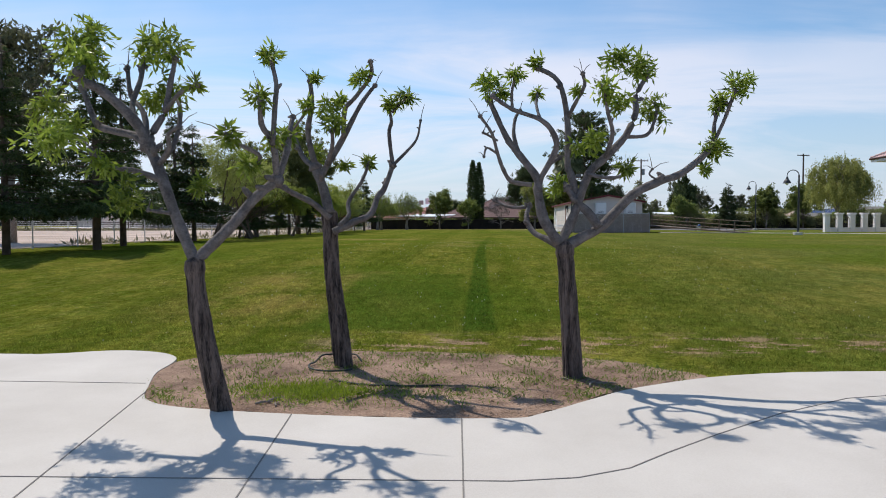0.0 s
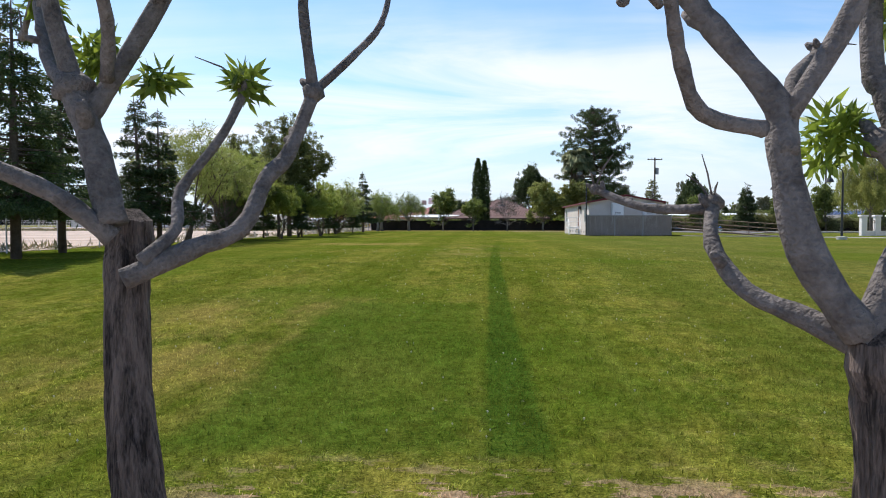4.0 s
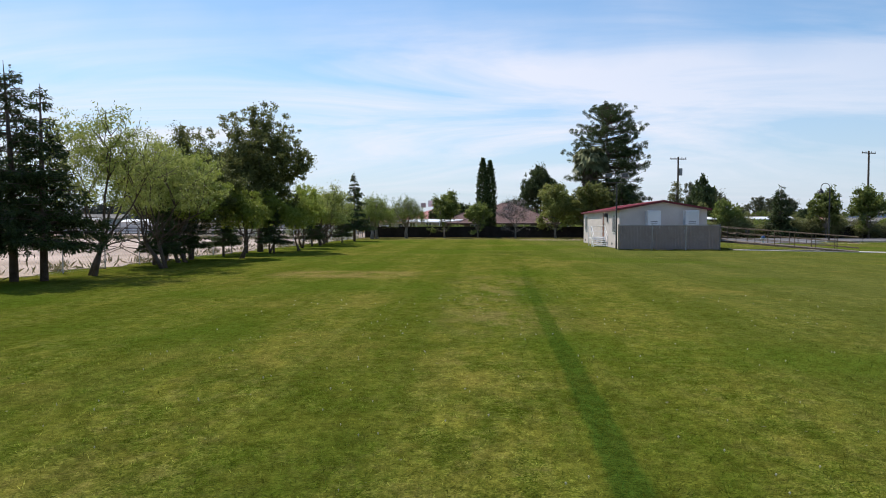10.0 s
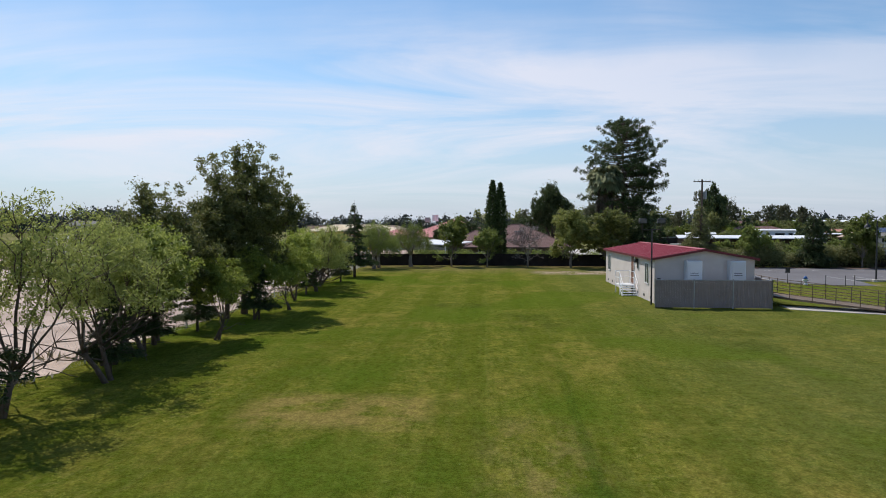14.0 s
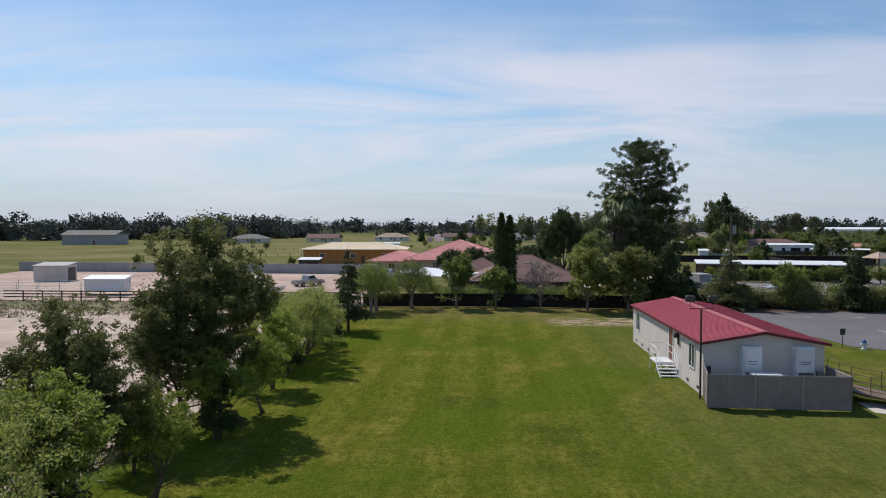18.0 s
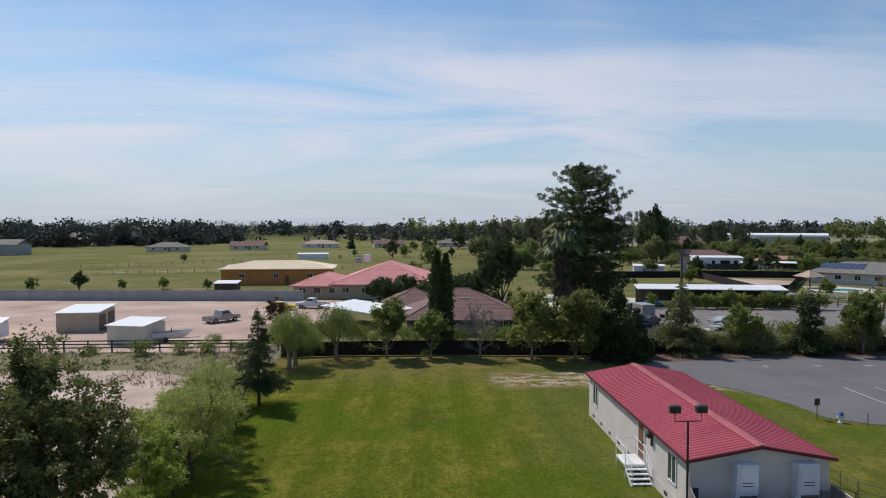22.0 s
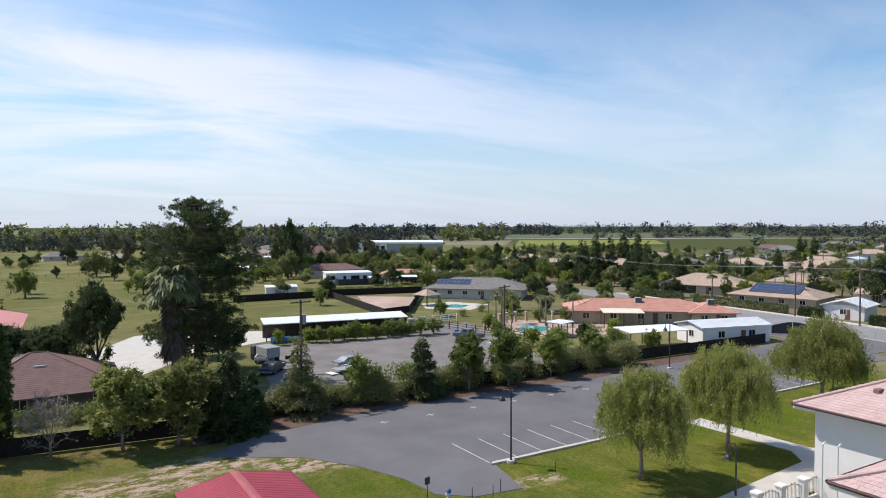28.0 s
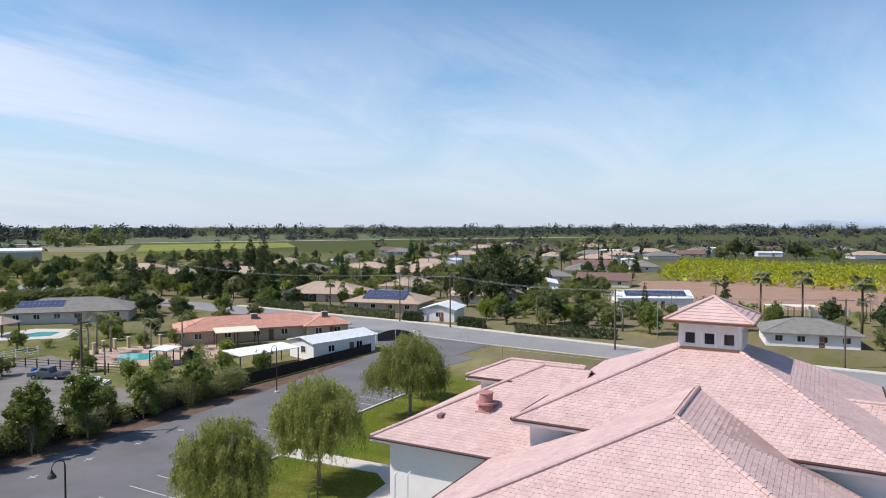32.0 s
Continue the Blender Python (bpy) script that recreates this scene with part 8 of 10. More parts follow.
spr = conifer("garden_conifer", "dark narrow garden conifer", 11.0, 5.0, 59, "needle_dark", 6500, 0.5, 0.04, "garden conifers", 0.2)
plm = fan_palm("garden_palm", "slim fan palm with a round head", 7.5, 60, False, "garden palms", 1.9, 24)
qpl = feather_palm("feather_palm", "feather palm with arching fronds", 5.6, 61, "garden palms")
bsh = shrub("garden_bush", "dense green garden bush", 2.6, 3.4, 62, "leaf_mid", 700, 0.34, "garden bushes")
for x, y, k, rz in ((3, 268, 0.95, 0), (64, 160, 0.42, 30), (56, 151.5, 0.5, 70), (49, 150.5, 0.45, 120), (44.5, 150.2, 0.42, 10), (52.4, 150, 0.4, 300), (83, 117.5, 0.55, 40), (76, 116.5, 0.5, 90), (79.5, 121.5, 0.52, 0), (70.5, 116, 0.62, 200)):
    put(mid, x, y, k, rz)
for x, y, k, rz in ((76.5, 149, 1.0, 0), (80.5, 152.5, 1.15, 80), (87.5, 149.5, 0.9, 160), (70.8, 136.6, 0.75, 20), (86.0, 146.0, 0.95, 200), (90.0, 143.0, 1.0, 10)):
    put(qpl, x, y, k, rz)
for x, y, k, rz in ((66, 122, 0.9, 0), (71, 124, 0.8, 50), (58, 119, 0.8, 90), (30, 119, 0.8, 30), (36, 120, 0.9, 0), (43, 120.5, 0.8, 60), (40, 118, 1.0, 200), (76, 131, 0.9, 70), (83, 130, 0.8, 10), (52, 121, 0.8, 10)):
    put(bsh, x, y, k, rz)
# hedges along the street
for a, b in (((141.6, 178), (140.0, 161)), ((139.6, 157), (137.9, 132)), ((137.6, 129), (137.0, 124)), ((135.8, 114), (134.9, 107.5)), ((132.4, 99.5), (134.4, 79.6))):
    hd = thing("clipped_hedge", (0, 0, 0), 0, "clipped dark green hedge along the pavement", "hedge", "street hedges")
    rng = np.random.default_rng(int(a[1]))
    n = 2600
    u = rng.uniform(0, 1, n)
    face = rng.integers(0, 3, n)
    d = np.array([b[0] - a[0], b[1] - a[1]]) / math.hypot(b[0] - a[0], b[1] - a[1])
    off = np.where(face == 0, -0.55, np.where(face == 1, 0.55, rng.uniform(-0.55, 0.55, n))) + rng.normal(size=n) * 0.06
    z = np.where(face == 2, 1.75, rng.uniform(0.02, 1.75, n)) + rng.normal(size=n) * 0.06
    at = np.stack([a[0] + (b[0] - a[0]) * u + 2.6 - d[1] * off, a[1] + (b[1] - a[1]) * u + d[0] * off, np.maximum(z, 0.02)], 1)
    part("foliage", leaf_mesh("foliage", MAT["leaf_dark"], at, 0.42, rng, 1.5), "", hd)
    core = Shape().slab([(a[0] + 2.6 - d[1] * 0.45, a[1] + d[0] * 0.45), (b[0] + 2.6 - d[1] * 0.45, b[1] + d[0] * 0.45), (b[0] + 2.6 + d[1] * 0.45, b[1] - d[0] * 0.45), (a[0] + 2.6 + d[1] * 0.45, a[1] - d[0] * 0.45)], 0, 1.6)
    part("core", core, "weeds", hd)

# ---- houses beyond the street ----
h1 = house("tan_roof_house", (167, 172, 0), -72, 22, 14, 2.7, "hip", 0.36, "shingle_tan", "pink_wall", "house with a pale tan hip roof", 0.8, 1, 4, "house", "houses beyond the street")
for k_ in (-1, 1):
    part("garage_door", Shape().box(k_ * 2.4 - 7.6, -7.06, 0.05, k_ * 2.4 - 3.4, -7.0, 2.3), "dark_metal", h1, "dark open garage doorway")
house("solar_roof_house", (156, 143, 0), -78, 19, 13, 2.7, "hip", 0.34, "shingle_tan", "tan", "tan-roofed house with blue solar panels", 0.8, 1, 4, "house", "houses beyond the street")
solar((150.7, 141.9, 3.22), -78, 18.8, 11, 3)
house("white_garage", (146.2, 122.0, 0), -78, 7.5, 8.5, 2.9, "gable", 0.28, "white_metal", "stucco_white", "white garage with a pale metal roof", 0.5, 1, 1, "garage", "houses beyond the street")
house("grey_roof_house", (150.5, 48, 0), -80, 15, 11, 2.7, "hip", 0.34, "shingle_grey", "stucco_white", "white house with a dark grey roof", 0.7, 1, 4, "house", "houses beyond the street")
house("solar_barn", (192, 85, 0), -65, 19, 9, 3.0, "gable", 0.36, "white_metal", "stucco_white", "white barn with solar panels over its roof", 0.3, 1, 1, "barn", "houses beyond the street")
solar((186.6, 87.7, 3.3), -65, 19.8, 5, 2)
solar((189.9, 80.7, 3.3), -65, 19.8, 10, 2)
slide_ = thing("garden_slide", (182, 48.5, 0), -60, "tall white garden slide beside a pergola", "slide")
part("chute", Shape().tube(bend([(0, 0, 3.2), (0.8, 0, 3.0), (2.0, 0.1, 1.6), (3.4, 0.1, 0.5), (4.4, 0, 0.35)]), 0.35, 8), "white_paint", slide_)
for x_ in (-0.4, 0.6):
    for y_ in (-0.4, 0.4):
        part("leg", Shape().tube([(x_, y_, 0), (x_, y_, 3.1)], 0.05, 6), "white_paint", slide_)
canopy("pergola", (187, 52, 0), -70, 11, 4.5, 2.8, "pale timber pergola on posts in a garden", "cream", 0.1)
house("garden_store", (205, 120, 0), -70, 12, 5, 2.4, "gable", 0.2, "white_metal", "grey_wall", "low grey store with a pale metal roof", 0.3, 1, 1, "shed", "houses beyond the street")
types = [house("grey_far_house", (0, 0, 0), 0, 19, 12, 2.6, "hip", 0.36, "shingle_grey", "stucco", "far house with a grey hip roof", 0.7, 1, 3, "house", "far houses"),
         house("tan_far_house", (0, 0, 0), 0, 20, 12, 2.6, "hip", 0.36, "shingle_tan", "stucco_white", "far white house with a tan hip roof", 0.7, 1, 3, "house", "far houses"),
         house("brown_far_house", (0, 0, 0), 0, 18, 11, 2.6, "gable", 0.38, "shingle_brown", "cream", "far cream house with a brown gable roof", 0.6, 1, 3, "house", "far houses"),
         house("pale_far_shed", (0, 0, 0), 0, 16, 8, 2.6, "gable", 0.2, "white_metal", "white_metal", "far white metal shed", 0.3, 1, 0, "shed", "far houses")]
TILLED = [(184, 60), (184, 100), (276, 112), (450, 130), (520, -10), (214, -10)]
rs = random.Random(17)
used = [(167, 172, 15), (158, 141, 14), (146, 122, 8), (150.5, 48, 12), (192, 85, 12), (184, 50, 8), (205, 120, 7), (104, 196, 16), (108, 141, 16), (232, 455, 42), (140, 405, 16), (99, 284, 14), (92, 253, 10), (112, 252, 9), (85, 183, 10), (120, 130, 9)]


def road_x(y):
    return np.interp(y, [-60, 78, 104, 128, 176, 300, 700], [110.5, 123.5, 128, 131, 136.5, 148, 190])


def free(x, y, r):
    if abs(x - road_x(y)) < 9.5 + r or inside(x, y, TILLED):
        return False
    return all((x - a) ** 2 + (y - b) ** 2 > (r + c) ** 2 for a, b, c in used)


n_house = 0
tries = 0
while n_house < 66 and tries < 4000:
    tries += 1
    x, y = rs.uniform(150, 620), rs.uniform(-20, 480)
    if not free(x, y, 12) or y > 300 + 0.1 * x:
        continue
    used.append((x, y, 11))
    k = rs.choice([0, 0, 1, 1, 2, 3])
    m = pose(x, y, 0, 0, 0, rs.choice([-75, 15, -70, 20, 110]) + rs.uniform(-6, 6))
    if types[k].get("placed"):
        copy_thing(types[k], m)
    else:
        types[k].matrix_basis = m
        types[k]["placed"] = 1
    n_house += 1
for k, (x, y, rz) in enumerate([(-132, 402, 5), (-60, 452, 0), (-20, 455, 10), (150, 520, 0), (40, 430, 0), (75, 405, 12), (20, 470, 4), (120, 450, 20), (-95, 420, 0), (100, 560, 0)]):
    copy_thing(types[k % 3], pose(x, y, 0, 0, 0, rz))
# garden trees between the far houses
kinds = [mid, mid, olv, olv, olv, drk, gld, gld, bsh, bsh, bsh, spr, plm, qpl]
gum = broadleaf("eucalyptus", "tall loose grey-green eucalyptus with a bare trunk", 19.0, 10.0, 0.4, "leaf_gum", "bark_grey", 63, 6500, 0.55, 1, 0.3, "eucalyptus trees", 0.6, 2.6, 0.8, 16, 0.3)
marked = [(167, 217, 1.6, spr), (171, 214, 1.45, spr), (164, 221, 1.3, spr), (229, 264, 1.6, spr), (235, 261, 1.5, spr), (154.4, 183, 1.35, spr), (167.5, 184, 1.3, drk), (346, 254, 1.3, spr), (352, 250, 1.25, spr), (163, 158, 0.9, gld), (159, 156, 0.6, gld), (166, 154, 0.5, gld)]
marked += [(164, 118.5, 1.35, drk), (177, 122, 1.9, drk), (190, 128, 2.3, drk), (172, 109, 1.1, mid), (184, 116, 1.7, drk), (200, 133, 2.0, drk), (158, 113, 0.9, mid), (155, 116, 0.7, gld), (180, 133, 1.5, drk), (170, 128, 1.2, drk)]
marked += [(181, 161, 0.95, qpl), (187, 157, 1.05, qpl), (194, 153, 1.0, qpl), (200, 148, 1.1, qpl), (176, 155, 0.9, qpl), (199, 70, 0.9, plm), (181, 58, 1.3, plm), (180.5, 49.5, 1.35, plm), (164, 38.8, 1.4, plm), (276, 139, 1.5, plm), (367, 150, 1.9, plm), (362, 156, 1.8, plm), (356, 140, 1.7, plm)]
marked += [(146.5, 75.5, 1.05, mid), (153.4, 95.4, 0.85, gld), (150, 100, 0.5, bsh), (160, 92, 0.6, gld), (166, 84, 0.8, olv), (157, 106, 0.6, bsh), (141, 110, 0.35, bsh), (168, 60, 0.9, gld), (163, 34, 1.1, drk), (158, 30, 1.2, mid), (172, 44, 0.9, drk), (152, 28, 0.9, mid), (147, 36, 0.7, olv), (178, 70, 0.8, mid), (172, 76, 0.6, olv)]
marked += [(463, 93, 1.9, drk), (455, 84, 1.6, drk), (470, 100, 1.8, olv), (448, 100, 1.5, olv), (478, 60, 1.5, drk), (484, 55, 1.6, mid), (452, 40, 1.2, mid)]
marked += [(-24.5, 35, 0.66, gum)]
for x, y, k, kind in marked:
    put(kind, x, y, k, rs.uniform(0, 360), k)
    used.append((x, y, 2.6 * k))
n_tree = 0
tries = 0
while n_tree < 780 and tries < 20000:
    tries += 1
    d = rs.random()
    x, y = (rs.uniform(144, 300), rs.uniform(20, 300)) if d < 0.68 else (rs.uniform(230, 640), rs.uniform(-20, 400))
    if not free(x, y, 1.0 if d < 0.68 else 2.2) or y > 290 + 0.1 * x:
        continue
    used.append((x, y, 2.4))
    put(rs.choice(kinds), x, y, rs.uniform(0.5, 1.2), rs.uniform(0, 360), rs.uniform(0.5, 1.1))
    n_tree += 1
for i in range(13):
    put(olv, 108 + i * 2.1 + rs.uniform(-0.8, 0.8), 246 - i * 1.3 + rs.uniform(-1.5, 1.5), rs.uniform(0.75, 1.0), rs.uniform(0, 360), rs.uniform(0.6, 0.8))
    put(olv, 112 + i * 1.7 + rs.uniform(-0.8, 0.8), 232 - i * 0.8 + rs.uniform(-1.5, 1.5), rs.uniform(0.7, 0.95), rs.uniform(0, 360), rs.uniform(0.65, 0.85))
for x, y, k, kind in ((121, 208, 1.2, mid), (125, 203, 1.1, drk), (122, 196, 0.9, mid), (121, 189, 0.7, drk), (124, 184, 0.8, mid), (121, 181, 0.8, olv), (126, 171, 0.9, mid), (95, 168, 0.7, mid), (100, 164, 0.75, drk), (106, 160, 0.7, mid), (112, 157, 0.75, olv), (91, 162, 0.6, gld), (116, 186, 0.8, drk), (62, 200, 0.7, mid), (70, 216, 0.8, drk), (60, 222, 0.8, olv), (104, 222, 0.9, mid), (98, 232, 0.9, drk)):
    put(kind, x, y, k, rs.uniform(0, 360), k)
# trees nearer, on the neighbours' plots and the pasture
for i in range(70):
    x, y = rs.uniform(22, 118), rs.uniform(232, 400)
    if free(x, y, 2.5) and not (40 < x < 98 and y < 232):
        used.append((x, y, 2))
        put(rs.choice([mid, olv, olv, drk, bsh, gld]), x, y, rs.uniform(0.5, 1.1), rs.uniform(0, 360), rs.uniform(0.5, 1.0))
for x, y, k, kind in ((58, 330, 1.0, gum), (52, 334, 0.95, gum), (66, 338, 1.1, gum), (48, 345, 0.8, gum), (95, 308, 1.0, gum), (89, 312, 1.1, gum), (122, 330, 0.8, gum), (2.2, 257, 1.25, mid), (-13, 327, 1.0, drk), (-8, 330, 0.9, mid), (-26, 318, 0.5, bsh), (-34, 321, 0.6, bsh), (30, 250, 1.2, mid), (-4, 210, 0.8, mid), (-58, 190, 0.45, mid), (-66, 188, 0.4, mid), (-74, 186, 0.6, drk), (-48, 188, 0.4, mid), (-84, 186, 0.5, mid), (70, 345, 1.0, gum), (100, 322, 0.9, gum), (107, 330, 0.8, gum), (152, 388, 0.9, gum), (160, 384, 0.8, gum), (40, 300, 1.5, olv), (25, 330, 1.6, olv), (-90, 300, 0.5, mid), (-30, 340, 0.5, mid), (12, 330, 0.6, drk), (20, 420, 1.4, drk), (-40, 430, 1.0, spr), (60, 460, 1.4, drk)):
    put(kind, x, y, k, rs.uniform(0, 360), k)
for x, y, k in ((-22, 114.6, 0.6), (-26, 113.8, 0.7), (-29, 114.4, 0.65), (-33, 113.6, 0.8), (-24, 117.5, 0.4), (-38, 114.2, 0.5), (-19.6, 112.5, 0.5), (-27, 120.5, 0.55), (-24.5, 135, 0.7)):
    put(bsh, x, y, k, rs.uniform(0, 360), k * 0.8)

# thicker growth round the far paddocks
for i in range(90):
    x, y = rs.uniform(58, 138), rs.uniform(255, 380)
    if free(x, y, 2.0):
        used.append((x, y, 2))
        put(rs.choice([mid, olv, drk, olv, bsh, gum]), x, y, rs.uniform(0.5, 1.0), rs.uniform(0, 360), rs.uniform(0.5, 0.95))

# large trees and thick hedging round the houses behind the paddock
for x, y, k, kz, kind in ((85.5, 289, 1.75, 2.9, drk), (83, 292, 1.3, 2.3, drk), (88, 291, 1.2, 2.0, olv), (95, 322, 1.7, 2.0, olv), (66, 281, 1.1, 0.7, mid), (72, 276.5, 1.4, 0.95, mid), (77, 279, 1.0, 0.8, olv), (82, 282, 1.35, 1.75, olv), (90.4, 286, 0.9, 1.1, gld),
                          (144, 367, 0.95, 0.85, gum), (148, 372, 0.8, 0.7, gum), (150.3, 362.7, 1.3, 1.25, spr), (122, 277, 1.7, 1.3, olv), (127, 273, 1.5, 1.15, olv), (117, 280, 1.3, 1.0, olv), (129, 254, 1.25, 1.4, mid), (125, 257, 0.9, 1.0, gld), (133, 251, 1.0, 1.0, drk),
                          (152, 262, 1.2, 1.0, olv), (157, 259, 1.1, 1.0, olv), (161, 255, 1.2, 1.05, olv), (165, 252, 1.1, 1.0, olv), (169, 248, 1.3, 1.1, mid), (154, 256, 1.0, 1.0, drk), (163, 248, 1.0, 1.0, drk), (131.5, 211, 1.25, 1.3, spr), (150, 223, 1.25, 1.2, mid), (156, 220, 1.3, 1.25, drk),
                          (161, 226, 1.1, 1.1, mid), (166, 222, 1.2, 1.1, drk), (171, 228, 1.1, 1.3, qpl), (164, 231, 1.0, 1.35, qpl), (157, 232, 1.0, 1.35, qpl), (177, 208, 1.3, 1.5, spr), (187, 203, 1.3, 1.3, drk), (192, 199, 1.2, 1.1, drk), (176, 213, 1.0, 1.0, mid),
                          (36, 388, 0.95, 0.9, gum), (45, 402, 1.0, 0.95, gum), (52, 377, 0.9, 0.9, gum), (57, 392, 1.0, 1.0, gum), (62, 412, 1.0, 1.0, gum), (41, 372, 0.8, 0.75, gum), (48, 362, 1.2, 1.2, drk), (31, 360, 1.1, 1.0, mid), (67, 372, 1.3, 1.5, drk),
                          (112, 262, 0.8, 0.7, mid), (106, 266, 0.7, 0.7, drk), (118, 262, 0.8, 0.8, olv), (112, 300, 1.2, 1.2, mid), (118, 306, 1.3, 1.2, olv), (104, 305, 1.1, 1.2, drk), (125, 298, 1.2, 1.1, mid), (131, 290, 1.2, 1.1, olv), (136, 282, 1.1, 1.0, mid)):
    put(kind, x, y, k, rs.uniform(0, 360), kz)
for i in range(34):
    put(rs.choice([olv, mid, drk, olv, bsh]), 96 + i * 1.55 + rs.uniform(-1.2, 1.2), 312 + 0.35 * i + rs.uniform(-6, 10), rs.uniform(0.8, 1.25), rs.uniform(0, 360), rs.uniform(0.8, 1.3))
for i in range(20):
    put(bsh, 70 + i * 1.9 + rs.uniform(-0.5, 0.5), 232 - i * 0.55 + rs.uniform(-0.8, 0.8), rs.uniform(0.6, 0.9), rs.uniform(0, 360), rs.uniform(0.45, 0.7))

# mixed trees between the last houses and the warehouse
n_mixed = 0
while n_mixed < 130:
    u, v = rs.random(), rs.random()
    x, y = 150 + 150 * u + 40 * v, 300 - 30 * u + 110 * v
    n_mixed += 1
    if free(x, y, 1.0):
        put(rs.choice([olv, mid, drk, olv, bsh, mid]), x, y, rs.uniform(0.7, 1.4), rs.uniform(0, 360), rs.uniform(0.6, 1.25))

# palms, shrubs and small trees in the pool yard and along its fences
for x, y, k, kind in ((71, 141, 0.5, mid), (73.5, 147, 0.62, gld), (77, 152, 0.8, qpl), (83, 152.5, 0.9, qpl), (88, 150.5, 0.5, mid), (92, 147, 0.55, olv), (74, 137, 0.7, bsh), (79, 134.5, 0.7, bsh), (84, 133, 0.8, bsh), (89, 131.5, 0.6, gld), (70, 130, 0.6, gld), (72, 126, 0.55, mid), (78, 127, 0.5, drk), (84, 126.5, 0.5, gld), (90, 138.5, 0.6, bsh), (98, 160, 0.7, drk), (92, 166, 0.7, gld), (88, 170, 0.6, bsh), (96, 173, 0.65, mid), (80, 166, 0.6, bsh), (76, 168, 0.6, mid), (110, 166, 0.8, drk), (123, 158, 0.7, olv)):
    put(kind, x, y, k, rs.uniform(0, 360), k)
# low planting before the brown house and the long shelter
for i in range(16):
    put(bsh, -11 + i * 1.6 + rs.uniform(-0.5, 0.5), 121.5 + rs.uniform(-2.5, 1.5), rs.uniform(0.4, 0.8), rs.uniform(0, 360), rs.uniform(0.4, 0.75))
for i in range(14):
    put(rs.choice([bsh, bsh, gld, mid]), 37 + i * 2.0 + rs.uniform(-0.6, 0.6), 152.6 - i * 0.28 + rs.uniform(-0.8, 0.5), rs.uniform(0.42, 0.62), rs.uniform(0, 360), rs.uniform(0.42, 0.6))
for i in range(26):
    x, y = rs.uniform(-20, 70), rs.uniform(375, 450)
    put(rs.choice([olv, drk, mid, gum]), x, y, rs.uniform(0.6, 0.9), rs.uniform(0, 360), rs.uniform(0.6, 0.9))
# pasture fences of thin posts and two wires
for (ax, ay), (bx, by) in (((-95, 232), (-2, 262)), ((-2, 262), (4, 330)), ((-60, 330), (45, 338)), ((-110, 262), (-62, 300)), ((28, 205), (40, 250))):
    n_post = int(math.hypot(bx - ax, by - ay) / 3.6)
    pf = thing("pasture_fence", (ax, ay, 0), math.degrees(math.atan2(by - ay, bx - ax)), "thin dark post-and-wire fence across the pasture", "fence", "pasture fences")
    ln = math.hypot(bx - ax, by - ay)
    post = Shape().tube([(0, 0, -0.1), (0, 0, 1.25)], [0.075, 0.06], 6).mesh("post", MAT["wood_dark"])
    for i in range(n_post + 1):
        o = part("post", post, "", pf)
        o.location = (ln * i / n_post, rs.uniform(-0.1, 0.1), rs.uniform(-0.1, 0.05))
    for z in (0.55, 1.05):
        part("wire", Shape().tube([(0, 0, z), (ln, 0, z)], 0.012, 4), "galvanised", pf)

# ---- far woods and tree rows, one mesh ----
rg = np.random.default_rng(77)


def woods(name, label, leaf, spots, size):
    """Far trees, each a loose heap of leaf clumps on the ground."""
    at, sz = [], []
    for x, y, h, w, n in spots:
        u = rg.normal(size=(n, 3))
        u /= np.linalg.norm(u, axis=1)[:, None]
        rr = rg.uniform(0.35, 1.0, n)[:, None] ** 0.6
        p = u * rr * [w / 2, w / 2, h * 0.46] + [0, 0, h * 0.52]
        p[:, 2] += rg.normal(size=n) * h * 0.05
        p[:6] = rg.normal(size=(6, 3)) * [w * 0.16, w * 0.16, h * 0.06] + [0, 0, h * 0.3]
        at.append(p + [x, y, 0])
        sz.append(np.r_[np.full(6, h * 0.5), np.full(n - 6, h * size)])
    at = np.concatenate(at)
    at[:, 2] = np.maximum(at[:, 2], 0.1)
    return tagged(part(name, leaf_mesh(name, MAT[leaf], at, np.concatenate(sz), rg, 1.5), ""), label, "woodland", "", "stuff")


def row(x0, y0, x1, y1, n, h, w, cl, depth=12):
    out = []
    for i in range(n):
        u = rg.uniform()
        k = min(1.5, float(np.exp(rg.normal() * 0.34)) * 0.85)
        out.append((x0 + (x1 - x0) * u + rg.normal() * depth, y0 + (y1 - y0) * u + rg.normal() * depth, h * k, w * rg.uniform(0.7, 1.4), cl))
    return out


# the next three belts carry distance haze in their leaf colour
woods("far_woods", "dark far belt of trees", "leaf_hazed", row(-330, 430, -140, 560, 260, 12.5, 15, 210, 14) + row(-60, 640, 190, 610, 120, 10, 11, 130, 16) + row(160, 560, 330, 600, 60, 12, 11, 80) + row(-520, 560, -200, 620, 120, 8, 12, 90), 0.10)
woods("far_tree_rows", "rows of trees towards the horizon, leaves greyed with haze", "leaf_hazed", row(-900, 900, 900, 1050, 420, 13, 16, 96, 50) + row(700, 760, 1500, 560, 150, 7.0, 14, 96, 45) + row(640, 420, 900, -200, 200, 5.5, 12, 96, 60) + row(480, 280, 660, -150, 90, 5.5, 10, 60, 45), 0.22)
woods("horizon_trees", "dark thin line of trees on the horizon", "leaf_hazed", row(-2600, 1500, 1400, 1900, 420, 16, 34, 60, 160) + row(900, 1500, 2400, 100, 420, 17, 34, 60, 160) + row(1300, 700, 1800, -900, 340, 15, 30, 60, 160), 0.20)
